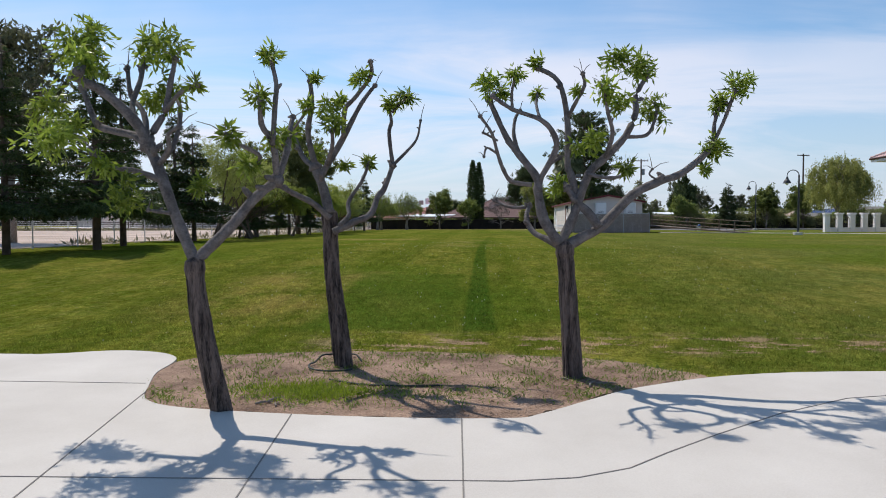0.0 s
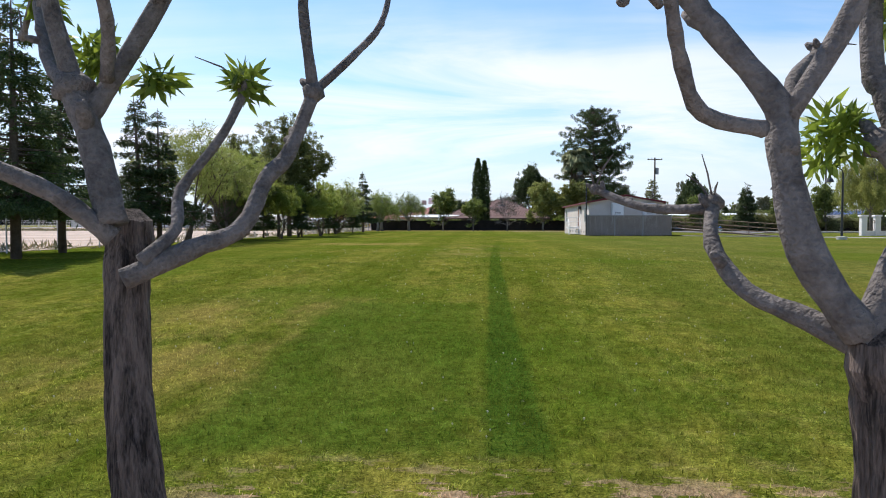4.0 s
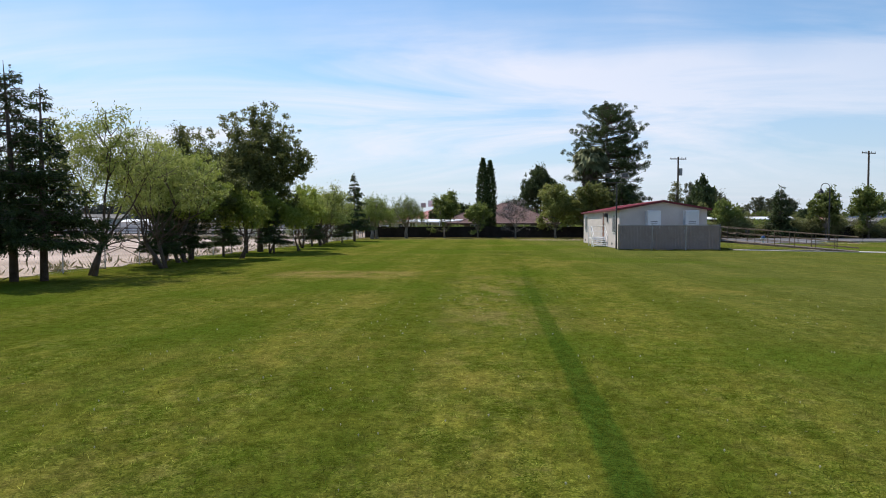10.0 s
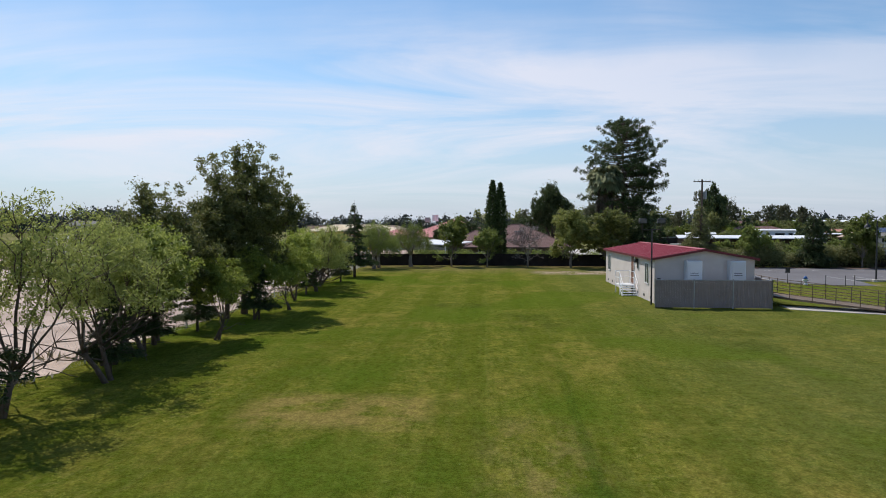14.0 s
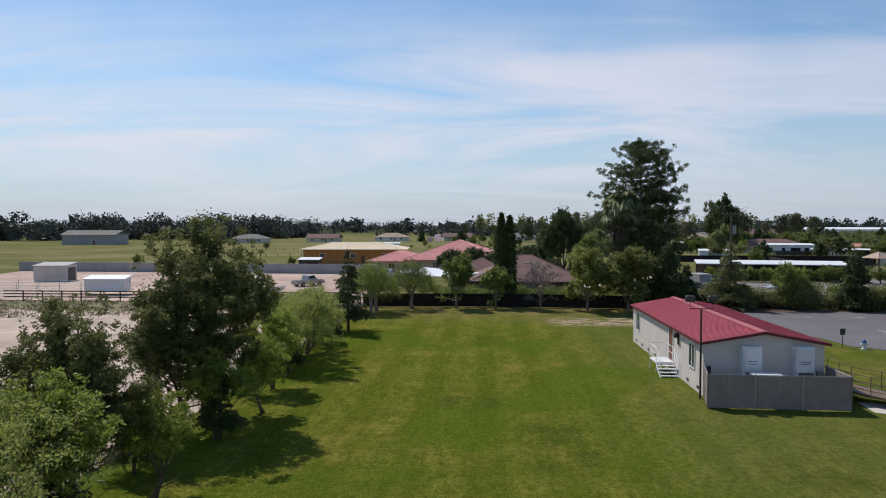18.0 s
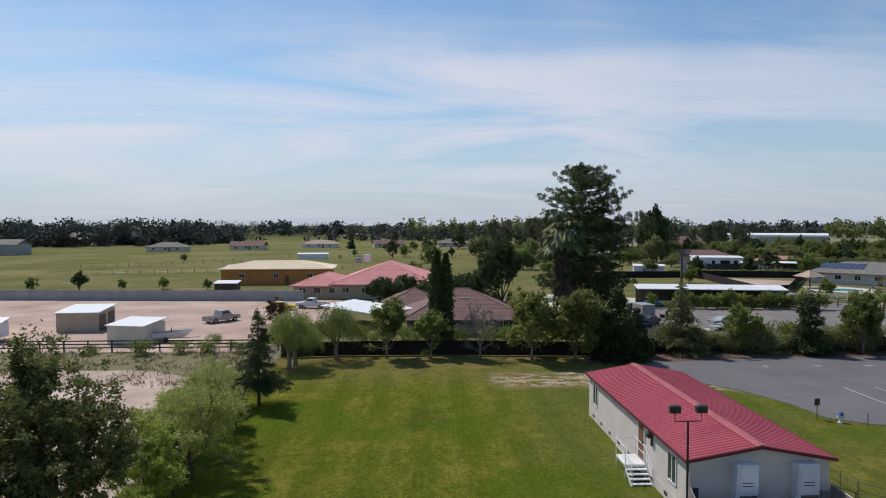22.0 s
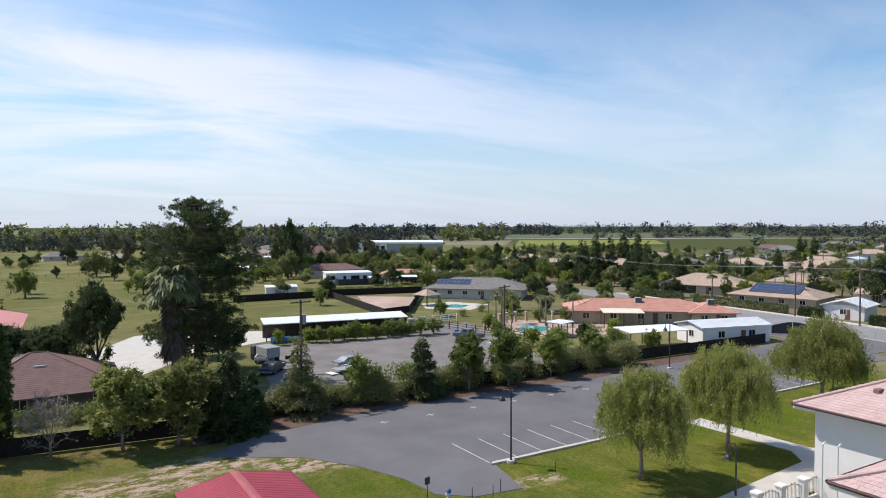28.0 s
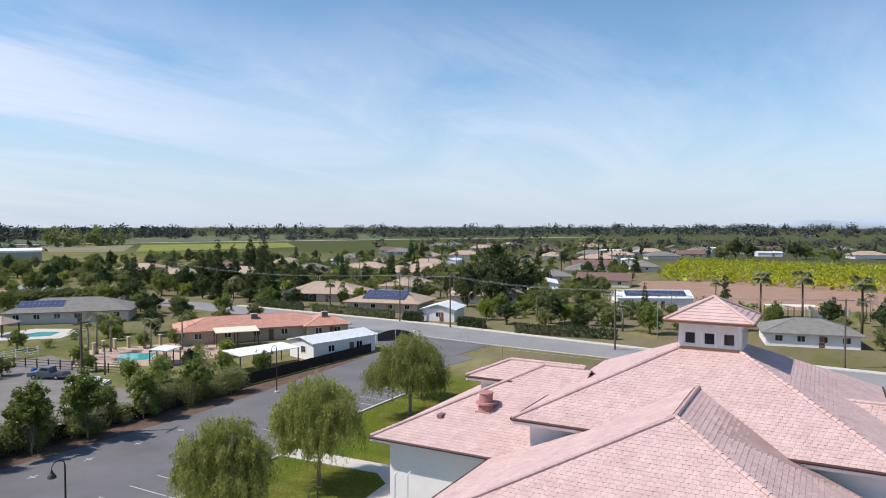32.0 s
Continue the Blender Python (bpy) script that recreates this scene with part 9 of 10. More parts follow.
woods("eucalyptus_row", "tall loose row of grey eucalyptus trees", "leaf_grey", [(x, y, h, w, 150) for x, y, h, w in [(-8 + i * 9.5, 660 + rg.normal() * 8, rg.uniform(14, 22), rg.uniform(6, 10)) for i in range(26)] + [(405 + i * 7, 700 + rg.normal() * 8, rg.uniform(14, 22), 9) for i in range(12)]], 0.13)
# orchard in yellow bloom beyond the tilled field
woods("blooming_orchard", "broad bright yellow-green orchard", "leaf_yellow", [(286 + i * 7.0 + j * -2.2 + rg.normal(), 100 - j * 6.5 + i * 0.7 + rg.normal(), 3.9, 6.6, 60) for i in range(20) for j in range(20)], 0.17)
plate("mustard_field", [(372, 530), (500, 690), (640, 610), (520, 490)], 0.06, "mustard", "flat yellow-green field far off", "field")
plate("field_road", [(300, 880), (560, 744), (830, 592), (1150, 380), (1160, 392), (840, 606), (570, 758), (305, 895)], 0.07, "concrete", "pale straight road far across the fields", "road")
plate("green_field", [(330, 960), (600, 775), (900, 600), (1250, 900), (800, 1250)], 0.055, "crop", "flat dull green crop field far off", "field")
plate("bare_field", [(250, 640), (372, 545), (490, 690), (330, 850)], 0.05, "dry_crop", "flat straw-coloured field far off", "field")
# low hills on the horizon, their pale blue a painted distance haze
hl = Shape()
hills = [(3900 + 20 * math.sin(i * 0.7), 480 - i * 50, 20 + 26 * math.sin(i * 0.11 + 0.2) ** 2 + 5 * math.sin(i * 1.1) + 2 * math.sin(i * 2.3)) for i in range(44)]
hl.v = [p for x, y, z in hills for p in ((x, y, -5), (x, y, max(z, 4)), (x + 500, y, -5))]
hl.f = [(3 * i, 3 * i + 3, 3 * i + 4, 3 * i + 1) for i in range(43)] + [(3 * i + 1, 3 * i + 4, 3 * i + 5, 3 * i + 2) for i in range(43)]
tagged(part("far_hills", hl, "hazed_hill", None, "", True), "low hills on the horizon, haze coloured in as pale blue", "hills", "", "structure")

# ---- three pollarded trees in the planting bed ----
def gnarled(pts, r0, r1, rng, n=10, wob=0.1):
    """Bark tube whose girth swells and shrinks a little."""
    c = bend(pts)
    rad = [(r0 + (r1 - r0) * i / (len(c) - 1)) * rng.uniform(1 - wob, 1 + wob) for i in range(len(c))]
    return c, rad


def pollard(at, trunk, r, label, limbs, tufts):
    rng = random.Random(int(r * 1000) + len(limbs))
    nr = np.random.default_rng(len(limbs))
    t = thing("pollarded_tree", (at[0], at[1], ground_z(*at) + 0.1), 0, label, "tree", "pollarded trees")
    tr = [(trunk[0][0] + 0.02, 0, -0.17)] + [(x, y, z) for x, y, z in trunk if z > 0.0 or z < -0.2]
    s = Shape()
    c, rad = gnarled(tr, r * 1.25, r * 0.97, rng, 14, 0.05)
    c = [c[i // 3].lerp(c[min(i // 3 + 1, len(c) - 1)], i % 3 / 3) for i in range(3 * len(c) - 2)]
    rad = [rad[i // 3] + (rad[min(i // 3 + 1, len(rad) - 1)] - rad[i // 3]) * (i % 3) / 3 for i in range(3 * len(rad) - 2)]
    for i, g in ((-1, 1.0), (-2, 1.14), (-3, 1.13), (-4, 1.09), (-5, 1.05)):
        rad[i] *= g
    k = 36
    s.tube(c, rad, k)
    # furrows: long strips of bark stand proud, split by deep cracks that wander round the trunk
    ph = [rng.uniform(0, 6.28) for q in range(6)]
    for i, v in enumerate(s.v):
        a, z = 2 * math.pi * (i % k) / k, i // k
        w = math.sin(5 * a + ph[0] + 0.5 * math.sin(z * 0.21 + ph[1])) + 0.8 * math.sin(9 * a + ph[2] + 0.9 * math.sin(z * 0.33 + ph[3])) + 0.5 * math.sin(13 * a + z * 0.1 + ph[4])
        s.v[i] = tuple(Vector(v) + (Vector(v) - c[z]) * (0.075 * math.copysign(abs(w) ** 0.6, w) + rng.uniform(-0.03, 0.03)))
    # swollen crotch where the limbs leave the trunk
    top = c[-1]
    s.tube([top - Vector((0, 0, r * 1.9)), top - Vector((0, 0, r * 0.8)), top + Vector((0, 0, r * 0.2)), top + Vector((0, 0, r * 0.8))], [r * 0.92, r * 1.22, r * 1.12, r * 0.5], 14)
    part("trunk", s, "bark_furrow", t, "furrowed dark brown bark")
    ends = []
    for pts, r0, r1 in limbs:
        c, rad = gnarled(pts, min(r0, r * 0.72), r1, rng)
        sh = Shape().tube(c, rad, 9)
        knob = c[-1]
        sh.tube([c[-2].lerp(knob, 0.3), knob, knob + (knob - c[-2]).normalized() * r1 * 1.4], [r1, r1 * 1.75, r1 * 0.9], 8)
        for q in range(rng.randint(1, 3)):
            i = rng.randint(len(c) // 2, len(c) - 1)
            d = Vector((rng.uniform(-1, 1), rng.uniform(-1, 1), rng.uniform(0, 1))).normalized()
            sh.tube([c[i], c[i] + d * rad[i] * 2.2, c[i] + d * rad[i] * 3.0], [rad[i] * 0.7, rad[i] * 0.65, rad[i] * 0.3], 6)
        part("limb", sh, "bark_pollard", t, "", True)
        if r1 < 0.03:
            ends.append(knob)
    for e in ends:
        tw = Shape()
        for q in range(rng.randint(1, 3)):
            d = Vector((rng.uniform(-1, 1), rng.uniform(-1, 1), rng.uniform(0.1, 1.2))).normalized() * rng.uniform(0.08, 0.26)
            tw.tube([e, e + d * 0.5 + Vector((0, 0, 0.02)), e + d], [0.005, 0.004, 0.002], 4)
        part("twig_spray", tw, "bark_pollard", t)
    for x, y, z, rr in tufts:
        n = int(0.66 * (int(50 + 5600 * rr * rr) + int(110 * rr / 0.1)))
        stems = nr.normal(size=(max(5, n // 9), 3))
        stems = stems / np.linalg.norm(stems, axis=1)[:, None] * nr.uniform(0.2, 0.82, (len(stems), 1)) * rr
        c = np.array([x, y, z]) + stems[nr.integers(0, len(stems), n)] + nr.normal(size=(n, 3)) * rr * 0.16
        part("leaf_tuft", leaf_mesh("leaf_tuft", MAT["pollard_leaf"], c, 0.09, nr, 4.0, 0.55, (c - [x, y, z - rr * 0.3]) / rr * 0.6), "", t)
    return t


pollard((-2.23, 5.9), [(-0.02, 0.0, -0.09), (-0.13, 0.0, 0.35), (-0.22, 0.0, 0.85), (-0.25, 0.0, 1.22)], 0.074,
        'leaning pollarded tree with a grey trunk and leaf tufts', [
    ([(-0.25, 0.0, 1.24), (-0.43, 0.03, 1.64), (-0.6, 0.07, 2.08), (-0.7, 0.1, 2.25)], 0.06, 0.045),
    ([(-0.7, 0.1, 2.25), (-0.86, 0.19, 2.36), (-1.19, 0.28, 2.44), (-1.33, 0.36, 2.54), (-1.49, 0.45, 2.85)], 0.042, 0.025),
    ([(-0.67, 0.1, 2.2), (-0.76, 0.02, 2.45), (-1.01, -0.05, 2.71), (-1.15, -0.13, 2.79), (-1.14, -0.2, 2.85)], 0.05, 0.03),
    ([(-0.7, 0.1, 2.25), (-0.66, 0.12, 2.38), (-0.56, 0.15, 2.57), (-0.53, 0.18, 2.78), (-0.48, 0.2, 3.04)], 0.04, 0.02),
    ([(-0.56, 0.15, 2.57), (-0.37, 0.02, 2.7), (-0.16, -0.1, 2.75)], 0.022, 0.018),
    ([(-0.8, 0.1, 2.46), (-0.9, 0.23, 2.65), (-0.89, 0.37, 2.89), (-0.92, 0.5, 3.1)], 0.028, 0.02),
    ([(-0.56, 0.05, 1.95), (-0.71, -0.12, 2.02), (-0.83, -0.28, 2.04), (-0.89, -0.45, 2.14)], 0.03, 0.018),
    ([(-0.47, 0.0, 1.66), (-0.5, -0.15, 1.67), (-0.51, -0.3, 1.68)], 0.02, 0.012),
    ([(-0.59, 0.05, 2.08), (-0.45, -0.03, 2.22), (-0.41, -0.12, 2.33), (-0.28, -0.2, 2.38)], 0.024, 0.014),
    ([(-0.25, 0.0, 1.24), (-0.15, 0.05, 1.34), (0.07, 0.1, 1.57), (0.23, 0.15, 1.78), (0.43, 0.2, 1.95)], 0.06, 0.042),
    ([(0.43, 0.2, 1.95), (0.49, 0.3, 2.2), (0.5, 0.4, 2.43), (0.5, 0.5, 2.56)], 0.035, 0.02),
    ([(0.43, 0.2, 1.96), (0.43, 0.1, 2.26), (0.36, -0.0, 2.42), (0.39, -0.1, 2.62)], 0.034, 0.02),
    ([(0.44, 0.05, 2.25), (0.46, 0.07, 2.6), (0.47, 0.08, 2.78), (0.42, 0.1, 2.99)], 0.026, 0.018),
    ([(0.26, 0.2, 2.1), (0.32, 0.03, 2.17), (0.15, -0.13, 2.26), (0.16, -0.3, 2.3)], 0.022, 0.014),
    ([(-0.7, 0.1, 2.25), (-0.83, 0.3, 2.58), (-1.05, 0.5, 2.78), (-1.18, 0.7, 3.09)], 0.03, 0.018),
    ([(-0.59, 0.05, 2.08), (-0.51, 0.23, 2.31), (-0.54, 0.42, 2.65), (-0.72, 0.6, 2.82)], 0.026, 0.016),
], [
    (-1.44, 0.2, 3.18, 0.25), (-1.14, -0.1, 2.96, 0.21), (-1.29, 0.3, 3.28, 0.18), (-1.83, 0.5, 2.68, 0.22), (-1.29, -0.4, 2.27, 0.22),
    (-1.5, 0.3, 2.43, 0.18), (-0.87, 0.5, 3.22, 0.2), (-0.53, 0.2, 3.17, 0.19), (-0.56, 0.3, 2.76, 0.18), (-0.66, -0.4, 1.83, 0.19),
    (-0.15, -0.1, 1.89, 0.1), (-0.18, -0.1, 2.75, 0.05), (0.42, 0.1, 3.05, 0.1), (0.38, -0.1, 2.64, 0.1), (0.18, -0.3, 2.29, 0.09),
    (0.45, 0.4, 2.38, 0.09), (0.21, 0.1, 2.09, 0.1), (-0.84, 0.5, 2.72, 0.14), (-0.84, -0.4, 2.08, 0.11), (0.41, 0.1, 2.29, 0.08),
])
pollard((-1.53, 7.78), [(-0.02, 0.0, -0.07), (-0.09, 0.06, 0.49), (-0.16, 0.11, 1.01), (-0.19, 0.17, 1.47), (-0.21, 0.22, 1.68)], 0.082,
        'slim pollarded tree with knobbed limbs and few leaves', [
    ([(-0.16, 0.0, 1.63), (-0.32, -0.1, 1.79), (-0.52, -0.2, 1.9), (-0.66, -0.3, 1.99)], 0.04, 0.025),
    ([(-0.16, 0.0, 1.68), (-0.24, 0.03, 1.97), (-0.33, 0.05, 2.2)], 0.065, 0.05),
    ([(-0.33, 0.05, 2.2), (-0.5, 0.17, 2.33), (-0.61, 0.28, 2.54), (-0.71, 0.4, 2.72)], 0.035, 0.02),
    ([(-0.32, 0.05, 2.19), (-0.4, -0.0, 2.58), (-0.34, -0.05, 2.91), (-0.35, -0.1, 3.16)], 0.04, 0.022),
    ([(-0.29, 0.05, 2.09), (-0.2, 0.09, 2.24), (-0.02, 0.12, 2.55), (0.18, 0.16, 2.94), (0.34, 0.2, 3.16)], 0.045, 0.02),
    ([(-0.01, 0.1, 2.55), (0.03, -0.04, 2.84), (0.17, -0.18, 2.95), (0.37, -0.31, 3.16), (0.39, -0.45, 3.28)], 0.03, 0.02),
    ([(-0.12, 0.0, 1.47), (0.1, 0.09, 1.58), (0.28, 0.18, 1.67), (0.35, 0.27, 1.87), (0.42, 0.36, 1.98), (0.51, 0.45, 2.26)], 0.042, 0.03),
    ([(0.51, 0.45, 2.26), (0.47, 0.43, 2.63), (0.5, 0.42, 2.78), (0.46, 0.4, 2.98)], 0.026, 0.018),
    ([(0.51, 0.45, 2.26), (0.67, 0.52, 2.43), (0.79, 0.58, 2.59), (0.83, 0.65, 2.82)], 0.022, 0.012),
    ([(-0.05, 0.0, 1.54), (0.04, 0.1, 1.66), (0.02, 0.2, 1.82), (0.16, 0.3, 2.06), (0.23, 0.4, 2.28)], 0.028, 0.018),
    ([(-0.2, 0.05, 2.24), (-0.1, -0.12, 2.42), (-0.06, -0.3, 2.57)], 0.028, 0.02),
    ([(-0.33, -0.1, 2.9), (-0.55, 0.2, 2.76), (-0.84, 0.5, 2.53)], 0.02, 0.012),
    ([(0.51, 0.4, 2.88), (0.65, 0.4, 3.02), (0.74, 0.4, 3.06)], 0.018, 0.014),
], [
    (-0.06, -0.3, 2.68, 0.16), (-0.35, -0.2, 2.88, 0.09), (0.26, -0.4, 3.14, 0.11), (0.49, 0.4, 2.98, 0.11), (0.67, 0.4, 3.04, 0.12),
    (0.23, 0.4, 2.28, 0.09), (-0.24, -0.2, 3.16, 0.06), (-0.17, 0.0, 2.88, 0.12), (-0.06, 0.1, 2.99, 0.09), (-0.67, 0.4, 2.69, 0.11),
    (0.02, 0.0, 2.24, 0.06), (-0.38, 0.3, 2.4, 0.13),
])
pollard((0.98, 7.36), [(0.02, 0.0, -0.01), (-0.01, 0.0, 0.57), (-0.04, 0.0, 1.05), (-0.06, 0.0, 1.31)], 0.082,
        'stout pollarded tree with rough bark and knobbed limbs', [
    ([(-0.07, 0.0, 1.28), (-0.22, 0.12, 1.38), (-0.37, 0.25, 1.46), (-0.44, 0.38, 1.61), (-0.4, 0.5, 1.76)], 0.04, 0.025),
    ([(-0.42, 0.5, 1.74), (-0.62, 0.65, 1.75), (-0.79, 0.8, 1.83)], 0.022, 0.015),
    ([(-0.12, 0.0, 1.35), (-0.28, 0.02, 1.6), (-0.34, 0.05, 1.9), (-0.35, 0.07, 2.05), (-0.54, 0.1, 2.3), (-0.68, 0.12, 2.5), (-0.86, 0.15, 2.9)], 0.07, 0.028),
    ([(-0.54, 0.1, 2.3), (-0.59, 0.2, 2.52), (-0.57, 0.3, 2.71), (-0.51, 0.4, 2.82)], 0.024, 0.015),
    ([(-0.33, 0.05, 2.01), (-0.16, 0.0, 2.33), (-0.19, -0.05, 2.5), (-0.33, -0.1, 2.64), (-0.62, -0.15, 2.74), (-0.83, -0.2, 2.87)], 0.034, 0.02),
    ([(-0.62, -0.1, 2.75), (-0.63, -0.15, 2.91), (-0.6, -0.2, 3.07)], 0.018, 0.012),
    ([(-0.33, -0.1, 2.64), (-0.36, 0.05, 2.82), (-0.33, 0.2, 3.0)], 0.018, 0.012),
    ([(-0.42, 0.0, 1.97), (-0.63, -0.1, 2.0), (-0.72, -0.2, 2.12), (-0.78, -0.3, 2.27), (-0.84, -0.4, 2.46), (-0.96, -0.5, 2.62)], 0.026, 0.014),
    ([(-0.78, -0.2, 2.28), (-0.89, -0.3, 2.33), (-0.92, -0.4, 2.23)], 0.014, 0.01),
    ([(-0.78, -0.3, 2.4), (-0.89, -0.35, 2.46), (-0.93, -0.4, 2.47)], 0.012, 0.01),
    ([(0.09, 0.1, 1.79), (0.02, 0.14, 2.08), (-0.01, 0.18, 2.2), (-0.01, 0.22, 2.68), (-0.1, 0.26, 3.1), (-0.32, 0.3, 3.26)], 0.045, 0.024),
    ([(-0.0, 0.2, 2.72), (0.07, 0.13, 2.86), (0.15, 0.07, 3.02), (0.12, -0.0, 3.13)], 0.022, 0.018),
    ([(-0.12, 0.0, 1.32), (0.04, 0.04, 1.65), (0.2, 0.09, 2.08), (0.38, 0.13, 2.26), (0.6, 0.17, 2.49), (0.72, 0.21, 2.75), (0.73, 0.26, 2.94), (0.86, 0.3, 3.16)], 0.055, 0.024),
    ([(0.38, 0.1, 2.26), (0.43, -0.02, 2.5), (0.36, -0.13, 2.7), (0.29, -0.25, 2.94)], 0.026, 0.016),
    ([(0.61, 0.2, 2.49), (0.86, 0.3, 2.52), (0.97, 0.4, 2.7), (1.02, 0.5, 2.85)], 0.022, 0.016),
    ([(-0.06, 0.0, 1.31), (0.13, 0.06, 1.41), (0.35, 0.11, 1.53), (0.68, 0.17, 1.86), (0.99, 0.23, 2.01), (1.22, 0.29, 2.09), (1.46, 0.34, 2.27), (1.61, 0.4, 2.41)], 0.075, 0.032),
    ([(0.29, -0.05, 1.52), (0.18, 0.0, 1.68), (0.08, 0.05, 1.78), (-0.02, 0.1, 1.93)], 0.05, 0.035),
    ([(1.61, 0.4, 2.41), (1.63, 0.43, 2.66), (1.7, 0.45, 2.87)], 0.026, 0.018),
    ([(1.62, 0.4, 2.46), (1.71, 0.35, 2.69), (1.8, 0.3, 2.99)], 0.024, 0.018),
    ([(0.19, 0.05, 2.08), (0.36, -0.1, 2.03), (0.48, -0.25, 2.04), (0.53, -0.4, 2.09)], 0.022, 0.015),
    ([(-0.34, 0.0, 1.9), (-0.25, 0.2, 2.15), (-0.07, 0.4, 2.29)], 0.028, 0.02),
    ([(0.98, 0.2, 2.01), (0.87, 0.2, 2.08), (0.9, 0.2, 2.14)], 0.012, 0.01),
], [
    (-0.85, 0.1, 3.05, 0.16), (-0.6, -0.2, 3.1, 0.09), (-0.34, 0.3, 3.32, 0.08), (0.55, 0.3, 3.35, 0.16), (0.77, 0.3, 3.25, 0.23),
    (0.3, -0.25, 2.94, 0.14), (0.5, 0.0, 2.83, 0.13), (0.97, 0.5, 2.82, 0.21), (1.82, 0.3, 3.05, 0.18), (1.7, 0.45, 2.9, 0.13),
    (1.61, 0.4, 2.4, 0.17), (0.25, 0.1, 2.44, 0.15), (-0.1, 0.2, 1.97, 0.14), (0.49, -0.4, 2.11, 0.1), (-0.34, 0.2, 3.0, 0.06),
    (0.06, 0.1, 2.98, 0.05), (1.49, 0.35, 2.16, 0.06), (-0.72, 0.0, 2.94, 0.08), (0.08, 0.2, 2.39, 0.09),
])

# ---- grass, weeds and small things on the ground near the start ----
def ground_zs(y):
    u = np.clip((y - 8.5) / 17.0, 0, 1)
    return -0.7 * (1 - u * u * (3 - 2 * u))


rgr = np.random.default_rng(91)


def turf(name, n, x0, x1, y0, y1, size, mat="lawn_blade", keep=None, label="short mown grass blades"):
    x, y = rgr.uniform(x0, x1, n), rgr.uniform(y0, y1, n)
    if keep is not None:
        k = keep(x, y)
        x, y = x[k], y[k]
    at = np.stack([x, y, ground_zs(y) - 0.004], 1)
    return tagged(part(name, leaf_mesh(name, MAT[mat], at, size, rgr, 7.0, -1.1), ""), label, "grass", "", "stuff")


front = [p for p in edge if -14 < p[0] < 14]


def on_lawn(x, y):
    lim = np.interp(x, [p[0] for p in sorted(front)], [p[1] for p in sorted(front)])
    lim = np.maximum(lim, np.where((x > -3.6) & (x < 2.35), 8.6 + 0.12 * np.sin(x * 9) + 0.06 * np.sin(x * 23), 0))
    return y > lim + 0.02


def thinning(y0, y1):
    """Blades grow sparser with distance from the start."""
    return lambda x, y: on_lawn(x, y) & (rgr.uniform(size=len(y)) > np.clip((y - y0) / (y1 - y0), 0, 1))


turf("lawn_grass", 110000, -6.5, 6.5, 7.2, 15, 0.045, keep=on_lawn)
turf("lawn_grass", 90000, -7.5, 7.5, 15, 30, 0.05, keep=thinning(15, 30))
turf("lawn_grass", 30000, -18, -6.5, 8, 30, 0.04, keep=thinning(10, 30))
turf("lawn_grass", 30000, 6.5, 18, 8, 30, 0.04, keep=thinning(10, 30))
# rough dry weeds on the strip behind the lawn and along the fence
MAT["weed_dry"] = leafy("weed_dry", (0.10, 0.095, 0.045), (0.26, 0.22, 0.12), 0.25)
wc = np.stack([rgr.uniform(-75, -18.5, 520), rgr.uniform(99, 115, 520)], 1)
wc = np.concatenate([wc, np.stack([rgr.uniform(-19.6, -17.6, 70), rgr.uniform(30, 100, 70)], 1)])
pick_ = rgr.integers(0, len(wc), 12000)
wp = wc[pick_] + rgr.normal(size=(12000, 2)) * rgr.uniform(0.12, 0.7, len(wc))[pick_][:, None]
tagged(part("rough_weeds", leaf_mesh("rough_weeds", MAT["weed_dry"], np.c_[wp, np.full(len(wp), 0.02)], 0.38, rgr, 5.0, -0.8), ""), "rough dry weeds on the strip behind the lawn", "weeds", "", "stuff")
# weeds in the planting bed: a bright tuft by the first tree, sparse elsewhere
MAT["weed_leaf"] = leafy("weed_leaf", (0.10, 0.16, 0.025), (0.22, 0.26, 0.06), 0.4)
MAT["weed_bright"] = leafy("weed_bright", (0.19, 0.27, 0.02), (0.34, 0.42, 0.05), 0.5)
pts = []
for cx, cy, sx, sy, n in ((-1.75, 6.62, 0.30, 0.20, 3000), (-1.3, 6.55, 0.22, 0.12, 1000), (-1.55, 6.35, 0.16, 0.1, 500)):
    pts.append(np.stack([rgr.normal(cx, sx, n), rgr.normal(cy, sy, n)], 1))
p = np.concatenate(pts)
p = p[[inside(a, b, bed_edge) for a, b in p]]
tagged(part("grass_tuft", leaf_mesh("grass_tuft", MAT["weed_bright"], np.c_[p, np.full(len(p), Z0 + 0.02)], 0.055, rgr, 7.0, -1.0), ""), "bright green tuft of long grass in the bed", "grass", "", "stuff")
c = np.stack([rgr.uniform(-3.4, 2.2, 260), rgr.uniform(6.0, 8.7, 260)], 1)
p = c[rgr.integers(0, 260, 10000)] + rgr.normal(size=(10000, 2)) * 0.09
p = p[[inside(a, b, bed_edge) for a, b in p]]
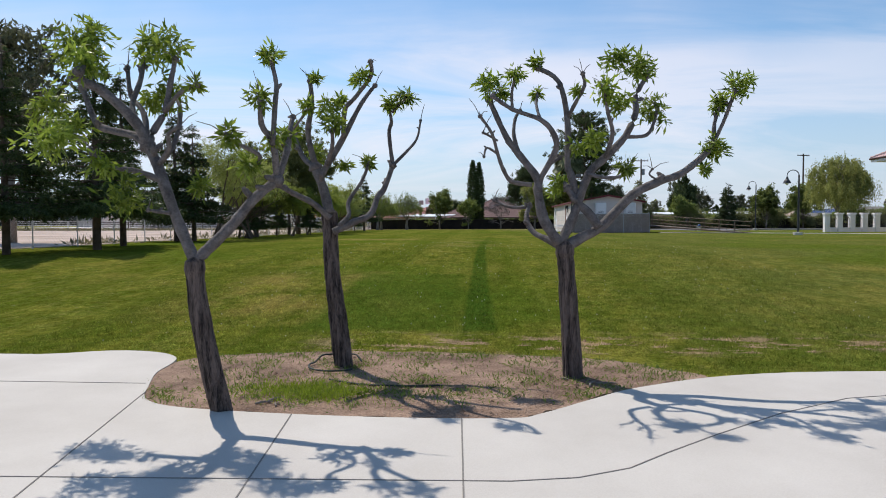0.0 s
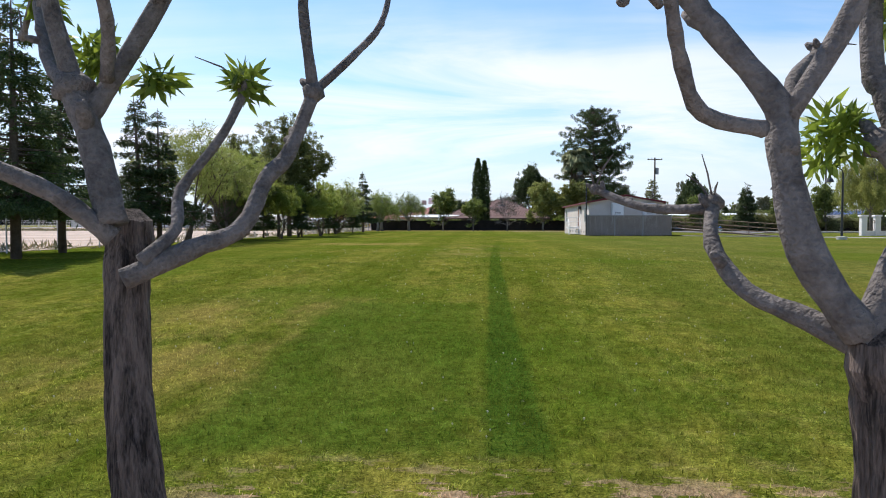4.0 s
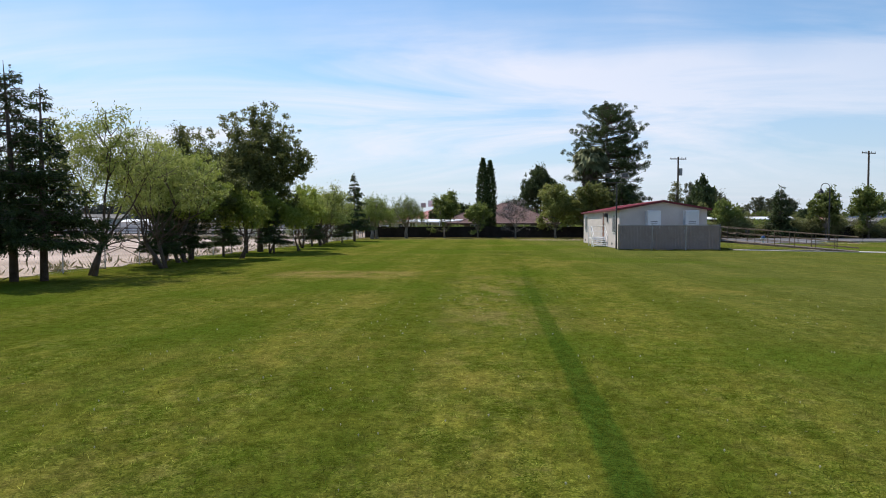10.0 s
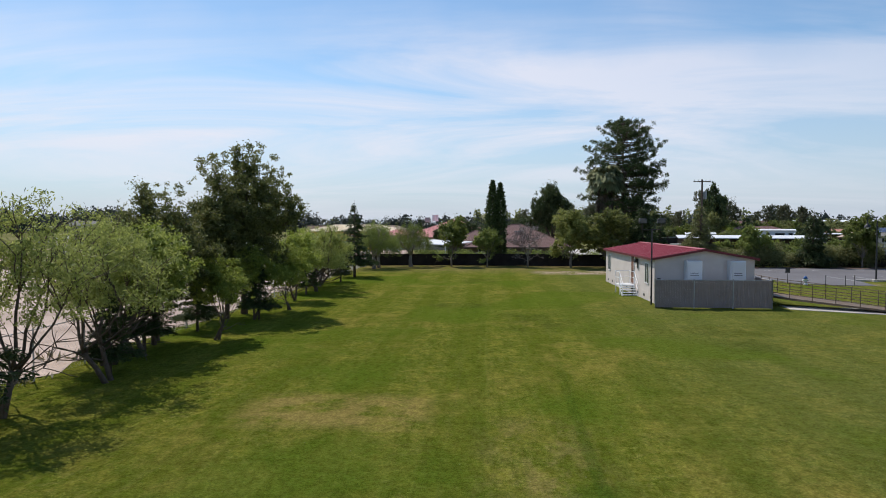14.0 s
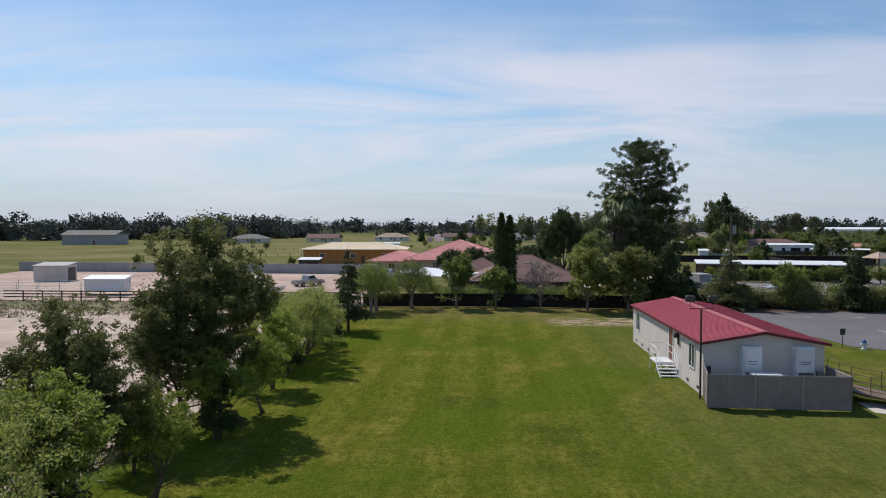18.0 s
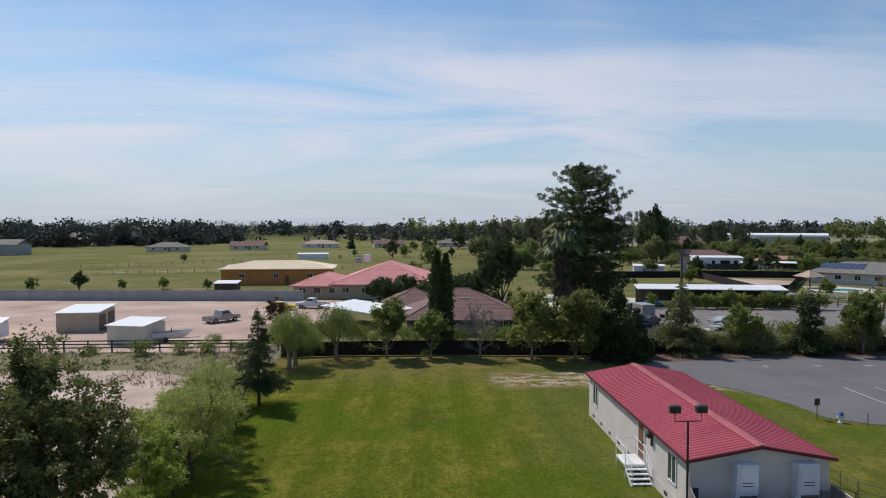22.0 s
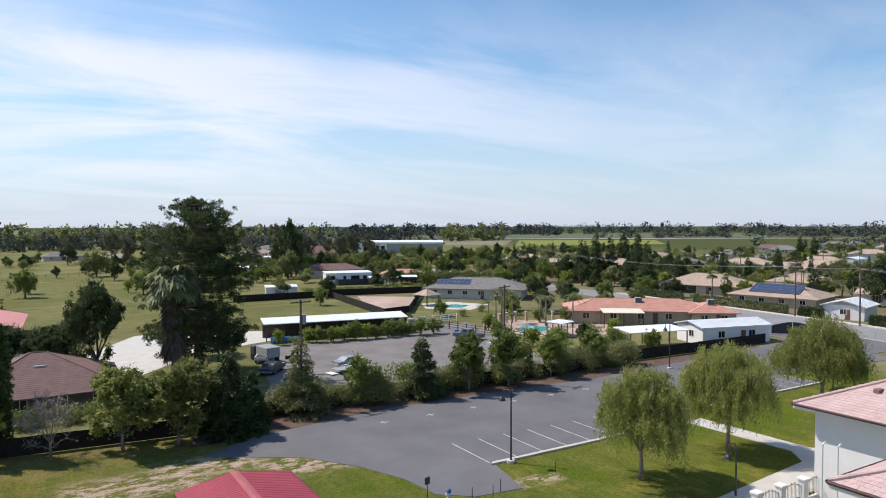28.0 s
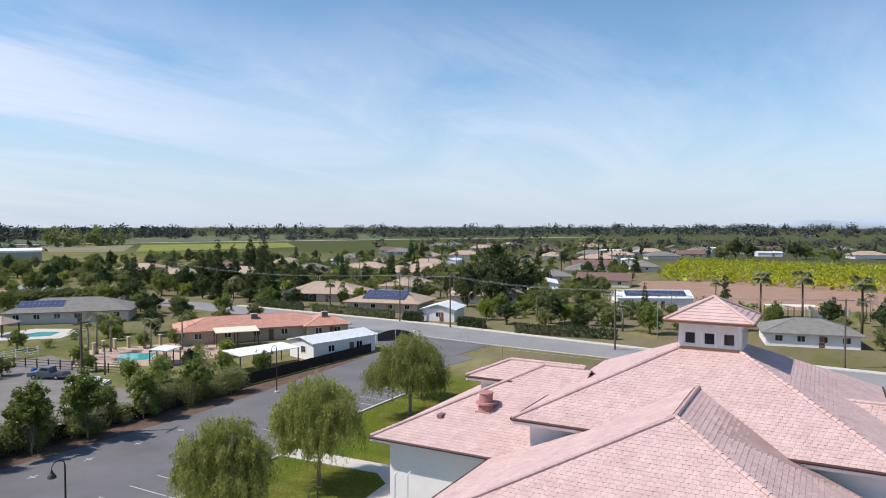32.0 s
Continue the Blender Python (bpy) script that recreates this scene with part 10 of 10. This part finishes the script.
tagged(part("bed_weeds", leaf_mesh("bed_weeds", MAT["weed_leaf"], np.c_[p, np.full(len(p), Z0 + 0.02)], 0.05, rgr, 5.0, -0.7), ""), "sparse low weeds and dry stems in the bed", "weeds", "", "stuff")
# pale clover heads on the lawn
n = 420
cx, cy = rgr.uniform(-6, 8, n), rgr.uniform(9, 34, n)
fl_ = Shape()
for a, b in zip(cx, cy):
    z = float(ground_zs(np.array([b]))[0])
    r = float(rgr.uniform(0.006, 0.012))
    fl_.add([(a + r, b, z + 0.05), (a, b + r, z + 0.05), (a - r, b, z + 0.05), (a, b - r, z + 0.05), (a, b, z + 0.05 + r), (a, b, z + 0.03)], [(0, 1, 4), (1, 2, 4), (2, 3, 4), (3, 0, 4), (1, 0, 5), (2, 1, 5), (3, 2, 5), (0, 3, 5)])
MAT["clover"] = surface("clover", (0.50, 0.48, 0.30), (0.62, 0.58, 0.40), 4, 0.9, 0.0, 30)
tagged(part("clover_heads", fl_, "clover"), "scattered pale clover flower heads", "flowers", "", "stuff")
# drip hose and debris in the bed
hs = thing("drip_hose", (0, 0, 0), 0, "thin black drip hose lying round the tree", "hose")
ring = [(-1.62 + 0.26 * math.cos(a) * 1.2, 7.75 + 0.34 * math.sin(a), Z0 + 0.05 + (0.06 if math.sin(a) > 0.6 else 0)) for a in [0.6 + i * 0.35 for i in range(15)]]
part("hose", Shape().tube(bend(ring), 0.011, 6), "hose", hs)
part("hose", Shape().tube(bend([(-1.55, 7.05, Z0 + 0.04), (-1.2, 6.87, Z0 + 0.035), (-0.8, 6.8, Z0 + 0.04), (-0.35, 6.84, Z0 + 0.035)]), 0.011, 6), "hose", hs)
for k, (x, y, a, l) in enumerate(((-1.95, 6.12, 30, 0.16), (-1.82, 6.08, 100, 0.12), (-1.88, 6.25, 60, 0.2), (1.15, 6.98, 70, 0.24), (1.3, 7.0, 5, 0.22), (0.9, 7.2, 140, 0.1))):
    sk = thing("dry_stick", (x, y, Z0 + 0.035), a, "short dry stick lying on the soil", "stick", "dry sticks")
    part("stick", Shape().tube([(-l / 2, 0, 0), (0, 0.012, 0.006), (l / 2, 0, 0)], [0.010, 0.012, 0.007], 6), "bark_grey", sk)
